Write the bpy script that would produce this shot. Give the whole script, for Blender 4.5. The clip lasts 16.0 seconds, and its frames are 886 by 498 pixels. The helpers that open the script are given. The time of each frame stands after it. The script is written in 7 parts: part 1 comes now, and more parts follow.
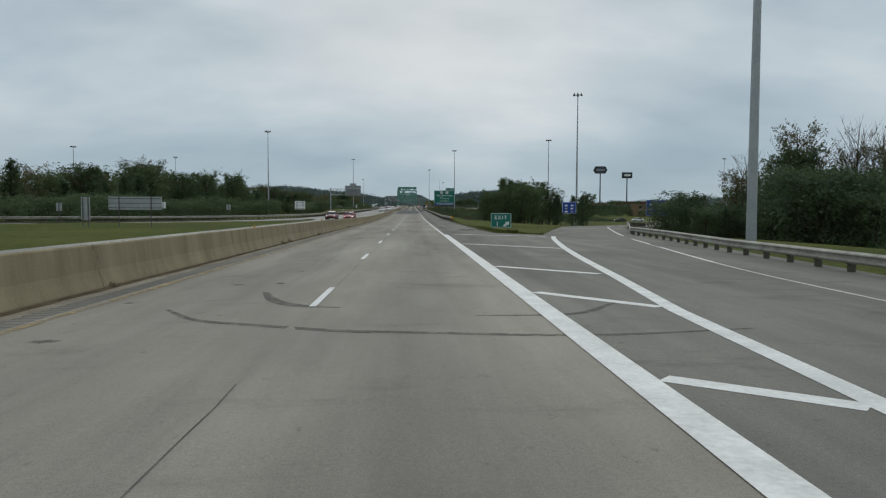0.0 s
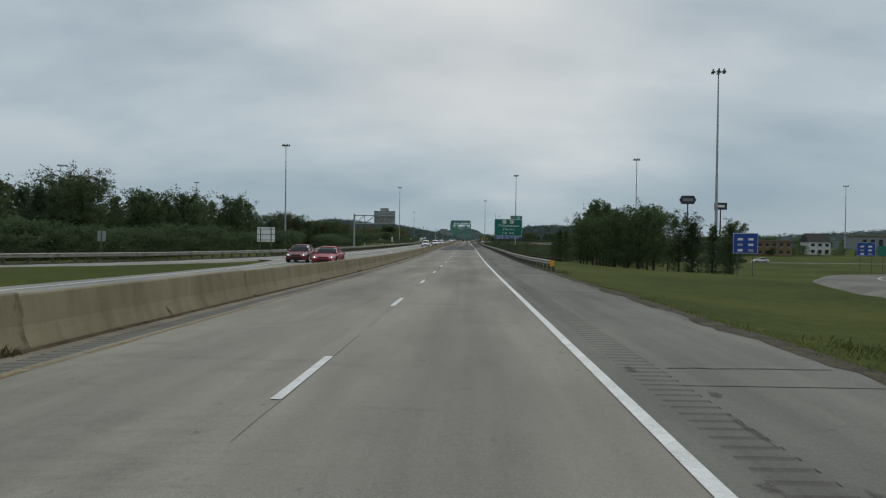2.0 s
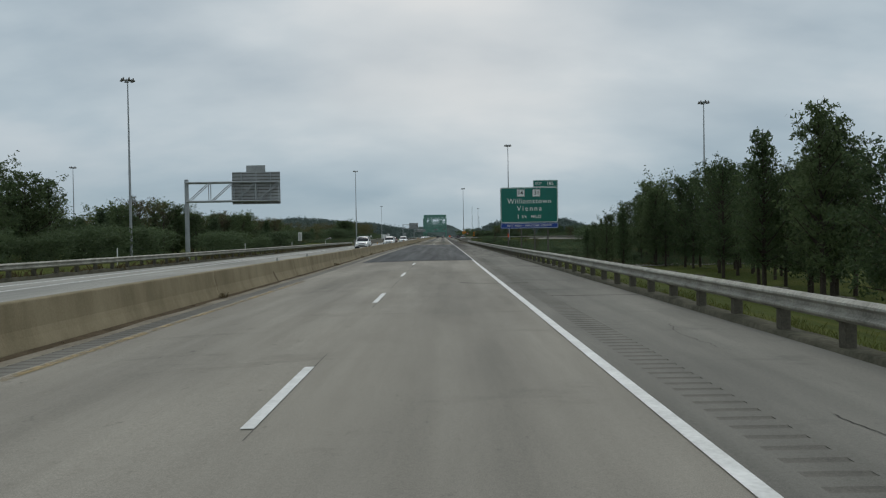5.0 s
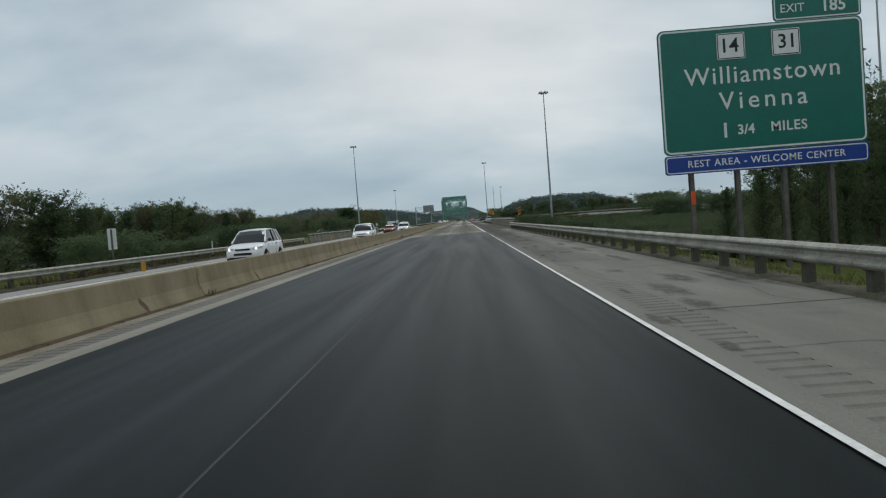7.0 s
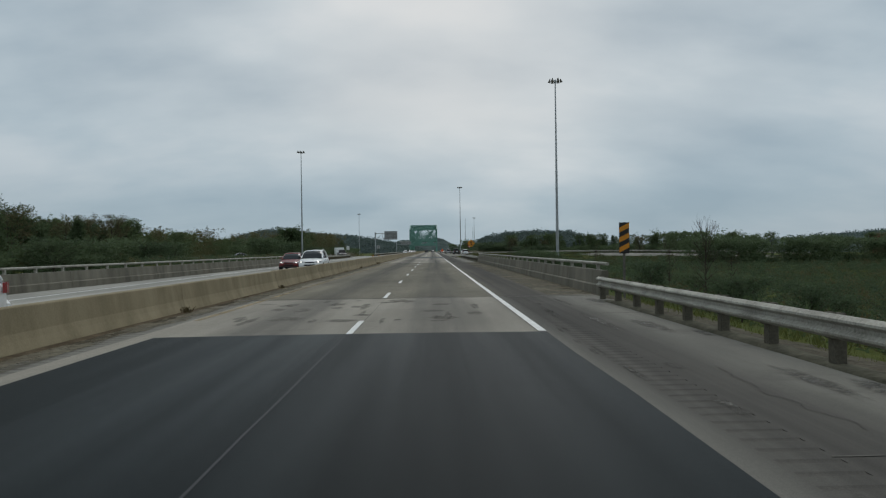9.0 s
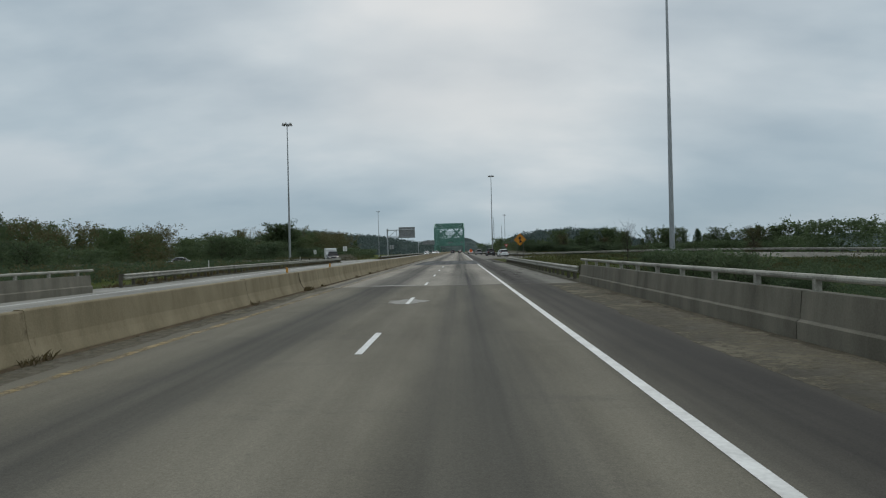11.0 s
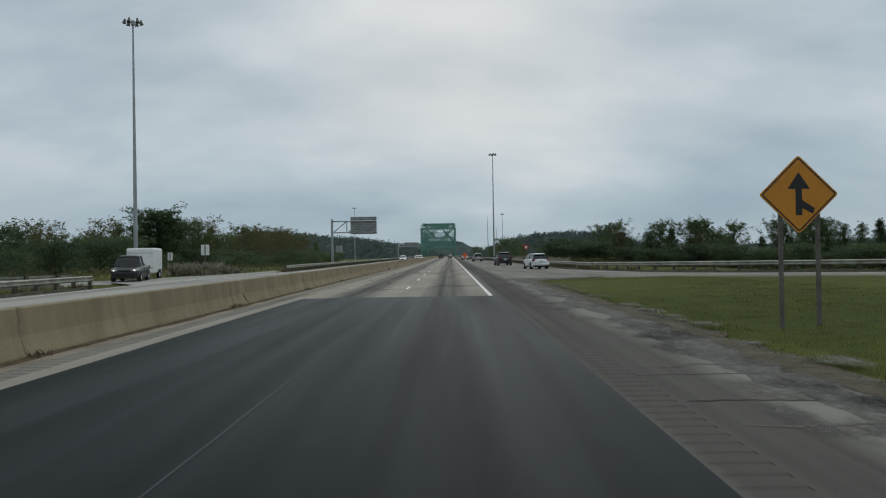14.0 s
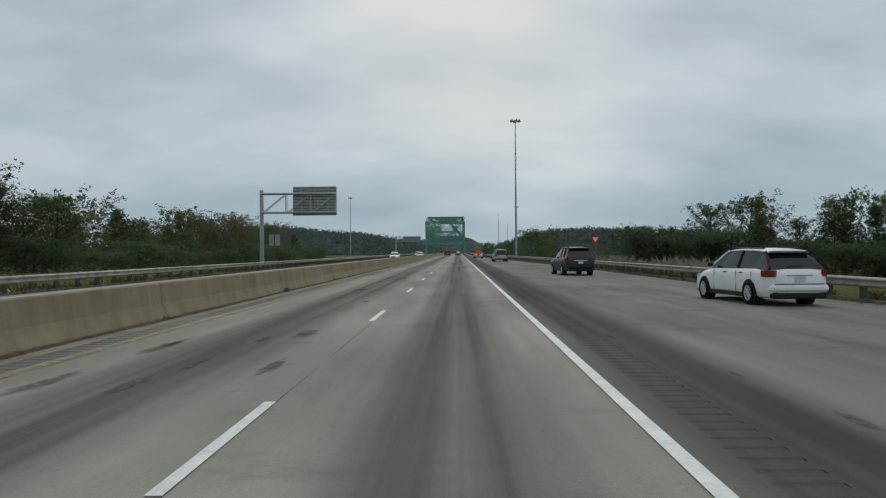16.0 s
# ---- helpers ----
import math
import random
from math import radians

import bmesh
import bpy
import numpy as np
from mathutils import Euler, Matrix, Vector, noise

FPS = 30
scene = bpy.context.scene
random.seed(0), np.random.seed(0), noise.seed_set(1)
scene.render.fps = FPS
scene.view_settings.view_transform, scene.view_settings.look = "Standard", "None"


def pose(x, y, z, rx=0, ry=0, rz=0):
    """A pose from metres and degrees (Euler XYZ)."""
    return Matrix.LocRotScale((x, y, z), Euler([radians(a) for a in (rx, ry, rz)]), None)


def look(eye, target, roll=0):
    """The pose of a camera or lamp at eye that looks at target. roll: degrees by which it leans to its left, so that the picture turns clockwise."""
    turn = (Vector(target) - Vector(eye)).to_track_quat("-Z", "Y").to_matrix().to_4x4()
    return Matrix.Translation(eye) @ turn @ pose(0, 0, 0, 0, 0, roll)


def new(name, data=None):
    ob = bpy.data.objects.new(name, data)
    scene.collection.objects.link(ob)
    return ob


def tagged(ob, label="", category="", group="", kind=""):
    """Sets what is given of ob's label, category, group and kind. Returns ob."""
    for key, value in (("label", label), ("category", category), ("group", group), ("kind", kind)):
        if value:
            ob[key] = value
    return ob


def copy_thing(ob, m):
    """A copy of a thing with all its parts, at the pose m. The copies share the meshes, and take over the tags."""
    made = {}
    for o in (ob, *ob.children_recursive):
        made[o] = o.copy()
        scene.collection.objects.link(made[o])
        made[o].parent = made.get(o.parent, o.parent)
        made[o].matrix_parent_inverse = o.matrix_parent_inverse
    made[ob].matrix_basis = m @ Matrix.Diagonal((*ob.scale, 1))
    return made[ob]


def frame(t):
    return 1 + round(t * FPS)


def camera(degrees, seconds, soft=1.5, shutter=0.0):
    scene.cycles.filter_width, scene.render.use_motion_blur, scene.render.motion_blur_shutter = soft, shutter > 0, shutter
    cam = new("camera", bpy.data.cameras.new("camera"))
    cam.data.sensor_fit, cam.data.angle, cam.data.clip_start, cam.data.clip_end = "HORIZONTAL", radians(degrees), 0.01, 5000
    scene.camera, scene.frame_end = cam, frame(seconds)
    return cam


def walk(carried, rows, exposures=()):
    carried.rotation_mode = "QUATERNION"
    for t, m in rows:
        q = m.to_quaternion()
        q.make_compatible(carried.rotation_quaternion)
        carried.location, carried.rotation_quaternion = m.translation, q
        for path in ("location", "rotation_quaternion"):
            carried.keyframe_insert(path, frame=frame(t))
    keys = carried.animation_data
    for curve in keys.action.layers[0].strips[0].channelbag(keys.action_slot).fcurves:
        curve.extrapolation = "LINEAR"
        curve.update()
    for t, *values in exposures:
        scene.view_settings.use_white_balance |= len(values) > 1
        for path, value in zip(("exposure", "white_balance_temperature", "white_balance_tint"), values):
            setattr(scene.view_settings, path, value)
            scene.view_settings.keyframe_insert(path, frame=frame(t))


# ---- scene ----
cam = camera(60.0, 16.0, soft=1.2)
PATH = [
    (0, (-2.038, -0.284, 2.727), (-1.96, 1.711, 2.61), 0.2),
    (0.5, (-1.972, 16.122, 2.559), (-1.953, 18.122, 2.542), 0.7),
    (1, (-1.893, 32.586, 2.432), (-1.964, 34.585, 2.445), 1.0),
    (1.5, (-1.833, 48.868, 2.287), (-1.902, 50.867, 2.283), 1.1),
    (2, (-1.724, 65.296, 2.183), (-1.787, 67.294, 2.156), 0.7),
    (2.5, (-1.669, 81.62, 2.003), (-1.731, 83.619, 1.969), 0.4),
    (3, (-1.681, 98.206, 1.901), (-1.706, 100.205, 1.863), -0.3),
    (5.5, (-2.018, 180.807, 1.562), (-2.017, 182.807, 1.528), -0.9),
    (6, (-2.016, 197.457, 1.523), (-2.017, 199.456, 1.486), -0.9),
    (6.5, (-1.979, 213.449, 1.453), (-1.977, 215.448, 1.405), -1.5),
    (7, (-2.034, 228.957, 1.414), (-2.093, 230.955, 1.34), -4.4),
    (7.5, (-2.041, 244.063, 1.493), (-2.088, 246.06, 1.403), -3.8),
    (8, (-2.11, 258.97, 1.474), (-2.129, 260.969, 1.42), -1.6),
    (8.5, (-2.025, 273.7, 1.484), (-2.027, 275.7, 1.489), -0.7),
    (9, (-2.087, 288.358, 1.549), (-2.059, 290.358, 1.551), -0.8),
    (11.5, (-2.059, 360.016, 1.576), (-2.121, 362.015, 1.581), -1.7),
    (12, (-1.94, 374.085, 1.577), (-2.01, 376.084, 1.586), -2.1),
    (12.5, (-1.865, 388.427, 1.562), (-1.925, 390.426, 1.584), -1.3),
    (13, (-1.827, 402.535, 1.601), (-1.874, 404.534, 1.626), -0.9),
    (13.5, (-1.765, 416.491, 1.56), (-1.801, 418.49, 1.582), -0.6),
    (14, (-1.575, 430.263, 1.619), (-1.594, 432.263, 1.633), -0.9),
    (14.5, (-1.698, 444.292, 1.574), (-1.695, 446.292, 1.577), -1.5),
    (15, (-1.65, 458.366, 1.553), (-1.663, 460.366, 1.564), -1.3),
    (15.5, (-1.653, 472.567, 1.545), (-1.668, 474.567, 1.56), -0.5),
    (16, (-1.706, 485.874, 1.552), (-1.746, 487.874, 1.558), -0.4),
]
walk(cam, [(t, look(eye, target, roll)) for t, eye, target, roll in PATH],
     [(0, 0.08), (1, -0.17), (1.5, -0.17), (2, -0.05), (3, 0.0), (6.5, 0.05), (7, 0.14), (7.5, 0.22), (8, 0.2), (8.5, 0.02), (9, -0.02), (11.5, 0.04), (16, 0.03)])


# ---- world and light ----
def node(nt, kind, **inputs):
    n = nt.nodes.new(kind)
    for key, value in inputs.items():
        key = key.replace("_", " ")
        if hasattr(value, "is_output"):
            nt.links.new(value, n.inputs[key])
        else:
            n.inputs[key].default_value = value
    return n


def ramp(nt, fac, stops):
    n = nt.nodes.new("ShaderNodeValToRGB")
    nt.links.new(fac, n.inputs["Fac"])
    while len(n.color_ramp.elements) < len(stops):
        n.color_ramp.elements.new(0.5)
    for e, (p, c) in zip(n.color_ramp.elements, stops):
        e.position = p
        e.color = (*c, 1) if len(c) == 3 else c
    return n.outputs["Color"]


def mix(nt, fac, a, b, kind="MIX"):
    n = nt.nodes.new("ShaderNodeMix")
    n.data_type, n.blend_type = "RGBA", kind
    for socket, value in ((n.inputs[0], fac), (n.inputs[6], a), (n.inputs[7], b)):
        if hasattr(value, "is_output"):
            nt.links.new(value, socket)
        elif socket.type == "RGBA":
            socket.default_value = (*value, 1)
        else:
            socket.default_value = value
    return n.outputs[2]


def mathn(nt, op, a, b=0.0, clamp=False):
    n = nt.nodes.new("ShaderNodeMath")
    n.operation, n.use_clamp = op, clamp
    for socket, value in zip(n.inputs, (a, b)):
        if hasattr(value, "is_output"):
            nt.links.new(value, socket)
        else:
            socket.default_value = value
    return n.outputs[0]


def scaled(nt, vec, scale):
    n = nt.nodes.new("ShaderNodeVectorMath")
    n.operation = "MULTIPLY"
    nt.links.new(vec, n.inputs[0])
    n.inputs[1].default_value = scale
    return n.outputs[0]


def noise_tex(nt, vec, scale, detail=4.0, rough=0.55):
    return node(nt, "ShaderNodeTexNoise", Vector=vec, Scale=scale, Detail=detail, Roughness=rough).outputs[0]


world = bpy.data.worlds.new("overcast")
scene.world = world
world.use_nodes = True
wn = world.node_tree
wn.nodes.clear()
co = wn.nodes.new("ShaderNodeTexCoord").outputs["Generated"]
sky = wn.nodes.new("ShaderNodeTexSky")
sky.sky_type, sky.sun_disc = "NISHITA", False
sky.sun_elevation, sky.sun_rotation = radians(48), radians(8)
sep = wn.nodes.new("ShaderNodeSeparateXYZ")
wn.links.new(co, sep.inputs[0])
up = mathn(wn, "MAXIMUM", sep.outputs[2], 0.0)
# cloud sheet: the direction is laid on a plane overhead, so that bands draw together at the horizon
flat = mathn(wn, "ADD", up, 0.36)
comb = wn.nodes.new("ShaderNodeCombineXYZ")
wn.links.new(mathn(wn, "DIVIDE", sep.outputs[0], flat), comb.inputs[0])
wn.links.new(mathn(wn, "DIVIDE", sep.outputs[1], flat), comb.inputs[1])
c1 = noise_tex(wn, scaled(wn, comb.outputs[0], (0.85, 1.15, 1)), 1.15, 6.0, 0.46)
c2 = noise_tex(wn, scaled(wn, comb.outputs[0], (0.8, 1.25, 1)), 2.6, 5.0, 0.5)
cl = mathn(wn, "ADD", mathn(wn, "MULTIPLY", c1, 0.7), mathn(wn, "MULTIPLY", c2, 0.3))
cloud = ramp(wn, cl, [(0.385, (0.44, 0.555, 0.64)), (0.5, (0.68, 0.785, 0.845)), (0.60, (1.02, 1.06, 1.07))])
low = ramp(wn, up, [(0.0, (0.395, 0.550, 0.665)), (0.08, (0.355, 0.510, 0.635)), (0.16, (0.52, 0.66, 0.755)), (0.3, (0.85, 0.92, 0.94))])
fade = ramp(wn, up, [(0.0, (0, 0, 0)), (0.22, (1, 1, 1))])
cloud = mix(wn, fade, mix(wn, 0.30, low, cloud), cloud)
# the hidden sun brightens the cloud sheet ahead
aim = wn.nodes.new("ShaderNodeVectorMath")
aim.operation = "DOT_PRODUCT"
wn.links.new(co, aim.inputs[0])
aim.inputs[1].default_value = Vector((0.03, 0.97, 0.235)).normalized()
glow = ramp(wn, aim.outputs["Value"], [(0.88, (0, 0, 0)), (0.975, (0.30, 0.30, 0.30)), (1.0, (0.7, 0.7, 0.7))])
glow = mathn(wn, "MULTIPLY", glow, mathn(wn, "MULTIPLY", c1, 1.9))
glow = mathn(wn, "MULTIPLY", glow, ramp(wn, up, [(0.06, (0, 0, 0)), (0.17, (1, 1, 1))]))
cloud = mix(wn, glow, cloud, (1.0, 1.0, 0.98))
# heavier cloud low down to both sides
bank = mathn(wn, "MULTIPLY", ramp(wn, mathn(wn, "ABSOLUTE", sep.outputs[0]), [(0.16, (0, 0, 0)), (0.50, (1, 1, 1))]), ramp(wn, up, [(0.02, (1, 1, 1)), (0.30, (0, 0, 0))]))
cloud = mix(wn, mathn(wn, "MULTIPLY", bank, 0.42), cloud, (0.36, 0.485, 0.585))
body_sky = mix(wn, 0.008, cloud, sky.outputs[0])
bg = node(wn, "ShaderNodeBackground", Color=body_sky, Strength=0.68)
wn.links.new(bg.outputs[0], wn.nodes.new("ShaderNodeOutputWorld").inputs[0])

sun = new("sun", bpy.data.lights.new("sun", "SUN"))
sun.data.energy, sun.data.angle, sun.data.color = 0.7, radians(25), (1.0, 0.97, 0.93)
sun.matrix_world = look((0, 0, 100), (-8, -60, 30))


# ---- materials ----
def material(name, rough=0.7, metal=0.0):
    m = bpy.data.materials.new(name)
    m.use_nodes = True
    nt = m.node_tree
    b = nt.nodes["Principled BSDF"]
    b.inputs["Roughness"].default_value, b.inputs["Metallic"].default_value = rough, metal
    b.inputs["Specular IOR Level"].default_value = 0.5 if rough < 0.58 else (0.25 if rough < 0.8 else 0.08)
    return m, nt, b, nt.nodes.new("ShaderNodeTexCoord").outputs["Object"]


def bump(nt, b, height, strength=0.3, distance=0.02):
    n = node(nt, "ShaderNodeBump", Height=height, Strength=strength, Distance=distance)
    nt.links.new(n.outputs[0], b.inputs["Normal"])


def speckled(name, c0, c1, scale=3.0, rough=0.7, metal=0.0, fine=40.0, bumps=0.2, island=False):
    """Two colours mixed by coarse and fine noise."""
    m, nt, b, oc = material(name, rough, metal)
    f = mathn(nt, "ADD", mathn(nt, "MULTIPLY", noise_tex(nt, oc, scale), 0.6), mathn(nt, "MULTIPLY", noise_tex(nt, oc, fine, 2), 0.4))
    nt.links.new(ramp(nt, f, [(0.35, c0), (0.65, c1)]), b.inputs["Base Color"])
    if bumps:
        bump(nt, b, noise_tex(nt, oc, fine, 2), bumps, 0.01)
    return m


def plain(name, c, rough=0.5, metal=0.0):
    return speckled(name, tuple(v * 0.9 for v in c), tuple(min(1, v * 1.06) for v in c), 1.5, rough, metal, 12.0, 0.0)


def road_material(name, c0, c1, oil, stain=0.32):
    """Worn concrete: stretched streaks along the road, a darker oily band in the middle of each lane."""
    m, nt, b, oc = material(name, 0.82)
    b.inputs["Specular IOR Level"].default_value = 0.05
    f1 = noise_tex(nt, scaled(nt, oc, (1.0, 0.06, 1)), 1.6, 6.0)
    f2 = noise_tex(nt, oc, 24.0, 4.0, 0.7)
    f3 = noise_tex(nt, scaled(nt, oc, (0.5, 0.22, 1)), 0.45, 4.0)
    f = mathn(nt, "ADD", mathn(nt, "ADD", mathn(nt, "MULTIPLY", f1, 0.4), mathn(nt, "MULTIPLY", f2, 0.3)), mathn(nt, "MULTIPLY", f3, 0.3))
    base = ramp(nt, f, [(0.34, c0), (0.66, c1)])
    sp = nt.nodes.new("ShaderNodeSeparateXYZ")
    nt.links.new(oc, sp.inputs[0])
    x, y = sp.outputs[0], sp.outputs[1]
    wob = mathn(nt, "MULTIPLY", mathn(nt, "SUBTRACT", noise_tex(nt, scaled(nt, oc, (0.2, 0.03, 1)), 1.0, 3.0), 0.5), 0.8)
    lane = mathn(nt, "MODULO", mathn(nt, "ADD", mathn(nt, "ADD", x, wob), 36.6), 3.66)
    off = mathn(nt, "ABSOLUTE", mathn(nt, "SUBTRACT", lane, 1.83))
    band = mathn(nt, "MULTIPLY", mathn(nt, "SUBTRACT", 1.0, mathn(nt, "MULTIPLY", off, 0.92), True), 1.6, True)
    late = node(nt, "ShaderNodeMapRange", Value=y, From_Min=240.0, From_Max=380.0, To_Min=0.17, To_Max=0.78).outputs[0]
    stre = mathn(nt, "MULTIPLY", mathn(nt, "SUBTRACT", mathn(nt, "ADD", noise_tex(nt, scaled(nt, oc, (2.6, 0.022, 1)), 1.0, 5.0), mathn(nt, "MULTIPLY", f3, 0.3)), 0.17), 1.75)
    k = mathn(nt, "MULTIPLY", mathn(nt, "MULTIPLY", mathn(nt, "POWER", band, 1.05), late), mathn(nt, "MULTIPLY", stre, oil), True)
    tint = mix(nt, k, base, (0.060, 0.060, 0.058))
    # rubber dragged beside the edge line on the later stretch
    side = mathn(nt, "SUBTRACT", 1.0, mathn(nt, "MULTIPLY", mathn(nt, "ABSOLUTE", mathn(nt, "SUBTRACT", mathn(nt, "ADD", x, mathn(nt, "MULTIPLY", wob, 0.6)), 0.98)), 0.85), True)
    later = node(nt, "ShaderNodeMapRange", Value=y, From_Min=248.0, From_Max=288.0, To_Min=0.10, To_Max=1.0).outputs[0]
    tint = mix(nt, mathn(nt, "MULTIPLY", mathn(nt, "MULTIPLY", mathn(nt, "MULTIPLY", side, 1.8, True), later), mathn(nt, "ADD", mathn(nt, "MULTIPLY", stre, 0.55), 0.42), True), tint, (0.066, 0.062, 0.057))
    # skid stains and old repairs
    st = ramp(nt, noise_tex(nt, scaled(nt, oc, (0.35, 0.8, 1)), 0.8, 8.0, 0.75), [(0.56, (0, 0, 0)), (0.70, (1, 1, 1))])
    tint = mix(nt, mathn(nt, "MULTIPLY", st, stain), tint, (0.10, 0.094, 0.085))
    # broad weathering
    br = ramp(nt, noise_tex(nt, scaled(nt, oc, (0.55, 0.14, 1)), 0.55, 6.0, 0.62), [(0.36, (0.82, 0.82, 0.82)), (0.62, (1.08, 1.075, 1.06))])
    tint = mix(nt, 1.0, tint, br, "MULTIPLY")
    nt.links.new(tint, b.inputs["Base Color"])
    grit = ramp(nt, noise_tex(nt, oc, 90.0, 2.0, 0.7), [(0.36, (0.80, 0.80, 0.80)), (0.64, (1.18, 1.18, 1.18))])
    tint = mix(nt, 0.8, tint, grit, "MULTIPLY")
    # pocks and small dark spots
    spot = ramp(nt, noise_tex(nt, scaled(nt, oc, (1.0, 0.6, 1)), 5.5, 3.0, 0.6), [(0.66, (0, 0, 0)), (0.74, (1, 1, 1))])
    tint = mix(nt, mathn(nt, "MULTIPLY", spot, 0.4), tint, (0.10, 0.094, 0.083))
    nt.links.new(tint, b.inputs["Base Color"])
    bump(nt, b, f2, 0.25, 0.008)
    return m


CONCRETE = road_material("road_concrete", (0.236, 0.219, 0.188), (0.368, 0.342, 0.294), 1.0)
SHOULDER = road_material("shoulder_concrete", (0.146, 0.141, 0.125), (0.272, 0.261, 0.230), 0.0, 0.6)
PALE_CONCRETE = road_material("pale_concrete", (0.262, 0.257, 0.234), (0.405, 0.396, 0.36), 0.35)
SILTED = speckled("silted_concrete", (0.17, 0.15, 0.115), (0.32, 0.288, 0.228), 0.8, 0.8, 0, 14.0)
def asphalt_material():
    m, nt, b, oc = material("patch_asphalt", 0.62)
    b.inputs["Specular IOR Level"].default_value = 0.036
    streak, fine = noise_tex(nt, scaled(nt, oc, (1.1, 0.035, 1)), 1.2, 5.0), noise_tex(nt, oc, 70.0, 3.0, 0.7)
    wide = noise_tex(nt, scaled(nt, oc, (0.5, 0.1, 1)), 0.6, 3.0)
    f = mathn(nt, "ADD", mathn(nt, "ADD", mathn(nt, "MULTIPLY", streak, 0.28), mathn(nt, "MULTIPLY", fine, 0.30)), mathn(nt, "MULTIPLY", wide, 0.42))
    nt.links.new(ramp(nt, f, [(0.34, (0.0038, 0.0066, 0.0070)), (0.5, (0.0066, 0.0104, 0.0110)), (0.66, (0.0122, 0.0176, 0.0182))]), b.inputs["Base Color"])
    nt.links.new(node(nt, "ShaderNodeMapRange", Value=streak, From_Min=0.3, From_Max=0.7, To_Min=0.50, To_Max=0.38).outputs[0], b.inputs["Roughness"])
    bump(nt, b, fine, 0.35, 0.006)
    return m


ASPHALT = asphalt_material()
GROOVE = road_material("groove_dirt", (0.115, 0.109, 0.096), (0.225, 0.212, 0.186), 0.0)
JOINT = speckled("joint_seal", (0.085, 0.08, 0.072), (0.17, 0.16, 0.143), 2.0, 0.92)
DARK_JOINT = speckled("open_joint_dirt", (0.022, 0.021, 0.018), (0.075, 0.070, 0.062), 3.0, 0.95)
WHITE_PAINT = speckled("white_road_paint", (0.55, 0.55, 0.52), (0.80, 0.80, 0.77), 2.0, 0.55, 0, 18.0)
YELLOW_PAINT = speckled("yellow_road_paint", (0.26, 0.205, 0.125), (0.42, 0.30, 0.115), 1.2, 0.6, 0, 9.0)
GALV = speckled("galvanised_steel", (0.178, 0.172, 0.146), (0.43, 0.421, 0.368), 1.6, 0.66, 0.12, 22.0, 0.1)
GALV_DARK = speckled("weathered_post_steel", (0.09, 0.085, 0.075), (0.18, 0.17, 0.15), 2.0, 0.75, 0.1, 20.0)
POLE = speckled("mast_steel", (0.30, 0.32, 0.33), (0.42, 0.44, 0.45), 0.6, 0.55, 0.5, 10.0, 0.0)
GREEN_SIGN = plain("green_sign_sheeting", (0.003, 0.155, 0.118), 0.35)
BLUE_SIGN = plain("blue_sign_sheeting", (0.012, 0.055, 0.30), 0.35)
WHITE_SIGN = plain("white_sign_sheeting", (0.78, 0.79, 0.77), 0.35)
AMBER_SIGN = plain("amber_sign_sheeting", (0.62, 0.24, 0.01), 0.4)
BLACK = plain("black_paint", (0.014, 0.014, 0.014), 0.5)
ALUMINIUM = speckled("bare_aluminium", (0.30, 0.31, 0.31), (0.45, 0.46, 0.46), 1.0, 0.5, 0.6, 10.0, 0.0)
BRIDGE_GREEN = speckled("bridge_green_paint", (0.085, 0.205, 0.172), (0.17, 0.32, 0.275), 0.3, 0.6, 0, 3.0, 0.0)
BARK = speckled("bark", (0.035, 0.028, 0.022), (0.09, 0.075, 0.06), 6.0, 0.9)


def barrier_material(name="barrier_concrete", c0=(0.172, 0.142, 0.086), c1=(0.325, 0.274, 0.180), joints=True):
    m, nt, b, oc = material(name, 0.8)
    n = nt.nodes.new("ShaderNodeVectorMath")
    nt.links.new(oc, n.inputs[0])
    nt.links.new(mathn(nt, "MULTIPLY", nt.nodes.new("ShaderNodeObjectInfo").outputs["Random"], 90.0), n.inputs[1])
    own = n.outputs[0]
    run = noise_tex(nt, scaled(nt, own, (1, 0.8, 0.25)), 1.4, 6.0, 0.6)
    fine = noise_tex(nt, own, 30.0, 3.0)
    f = mathn(nt, "ADD", mathn(nt, "MULTIPLY", run, 0.75), mathn(nt, "MULTIPLY", fine, 0.25))
    base = ramp(nt, f, [(0.28, c0), (0.64, c1)])
    st = ramp(nt, noise_tex(nt, scaled(nt, own, (1, 1.6, 0.12)), 1.1, 6.0, 0.7), [(0.62, (0, 0, 0)), (0.75, (1, 1, 1))])
    base = mix(nt, mathn(nt, "MULTIPLY", st, 0.25), base, (0.14, 0.112, 0.075))
    # rusty brown stains that run down beside the joints
    sp = nt.nodes.new("ShaderNodeSeparateXYZ")
    nt.links.new(oc, sp.inputs[0])
    edge = mathn(nt, "MINIMUM", sp.outputs[1], mathn(nt, "SUBTRACT", 12.167, sp.outputs[1]))
    blot = noise_tex(nt, scaled(nt, own, (1, 3.0, 1.6)), 2.2, 4.0, 0.6)
    near = mathn(nt, "SUBTRACT", mathn(nt, "SUBTRACT", mathn(nt, "MULTIPLY", blot, 2.6), 1.15), mathn(nt, "MULTIPLY", edge, 2.0), True)
    if joints:
        base = mix(nt, mathn(nt, "MULTIPLY", near, 1.1, True), base, (0.075, 0.052, 0.03))
    nt.links.new(base, b.inputs["Base Color"])
    bump(nt, b, fine, 0.14, 0.01)
    return m


BARRIER = barrier_material()
PARAPET = barrier_material("parapet_concrete", (0.085, 0.080, 0.063), (0.225, 0.210, 0.170), False)


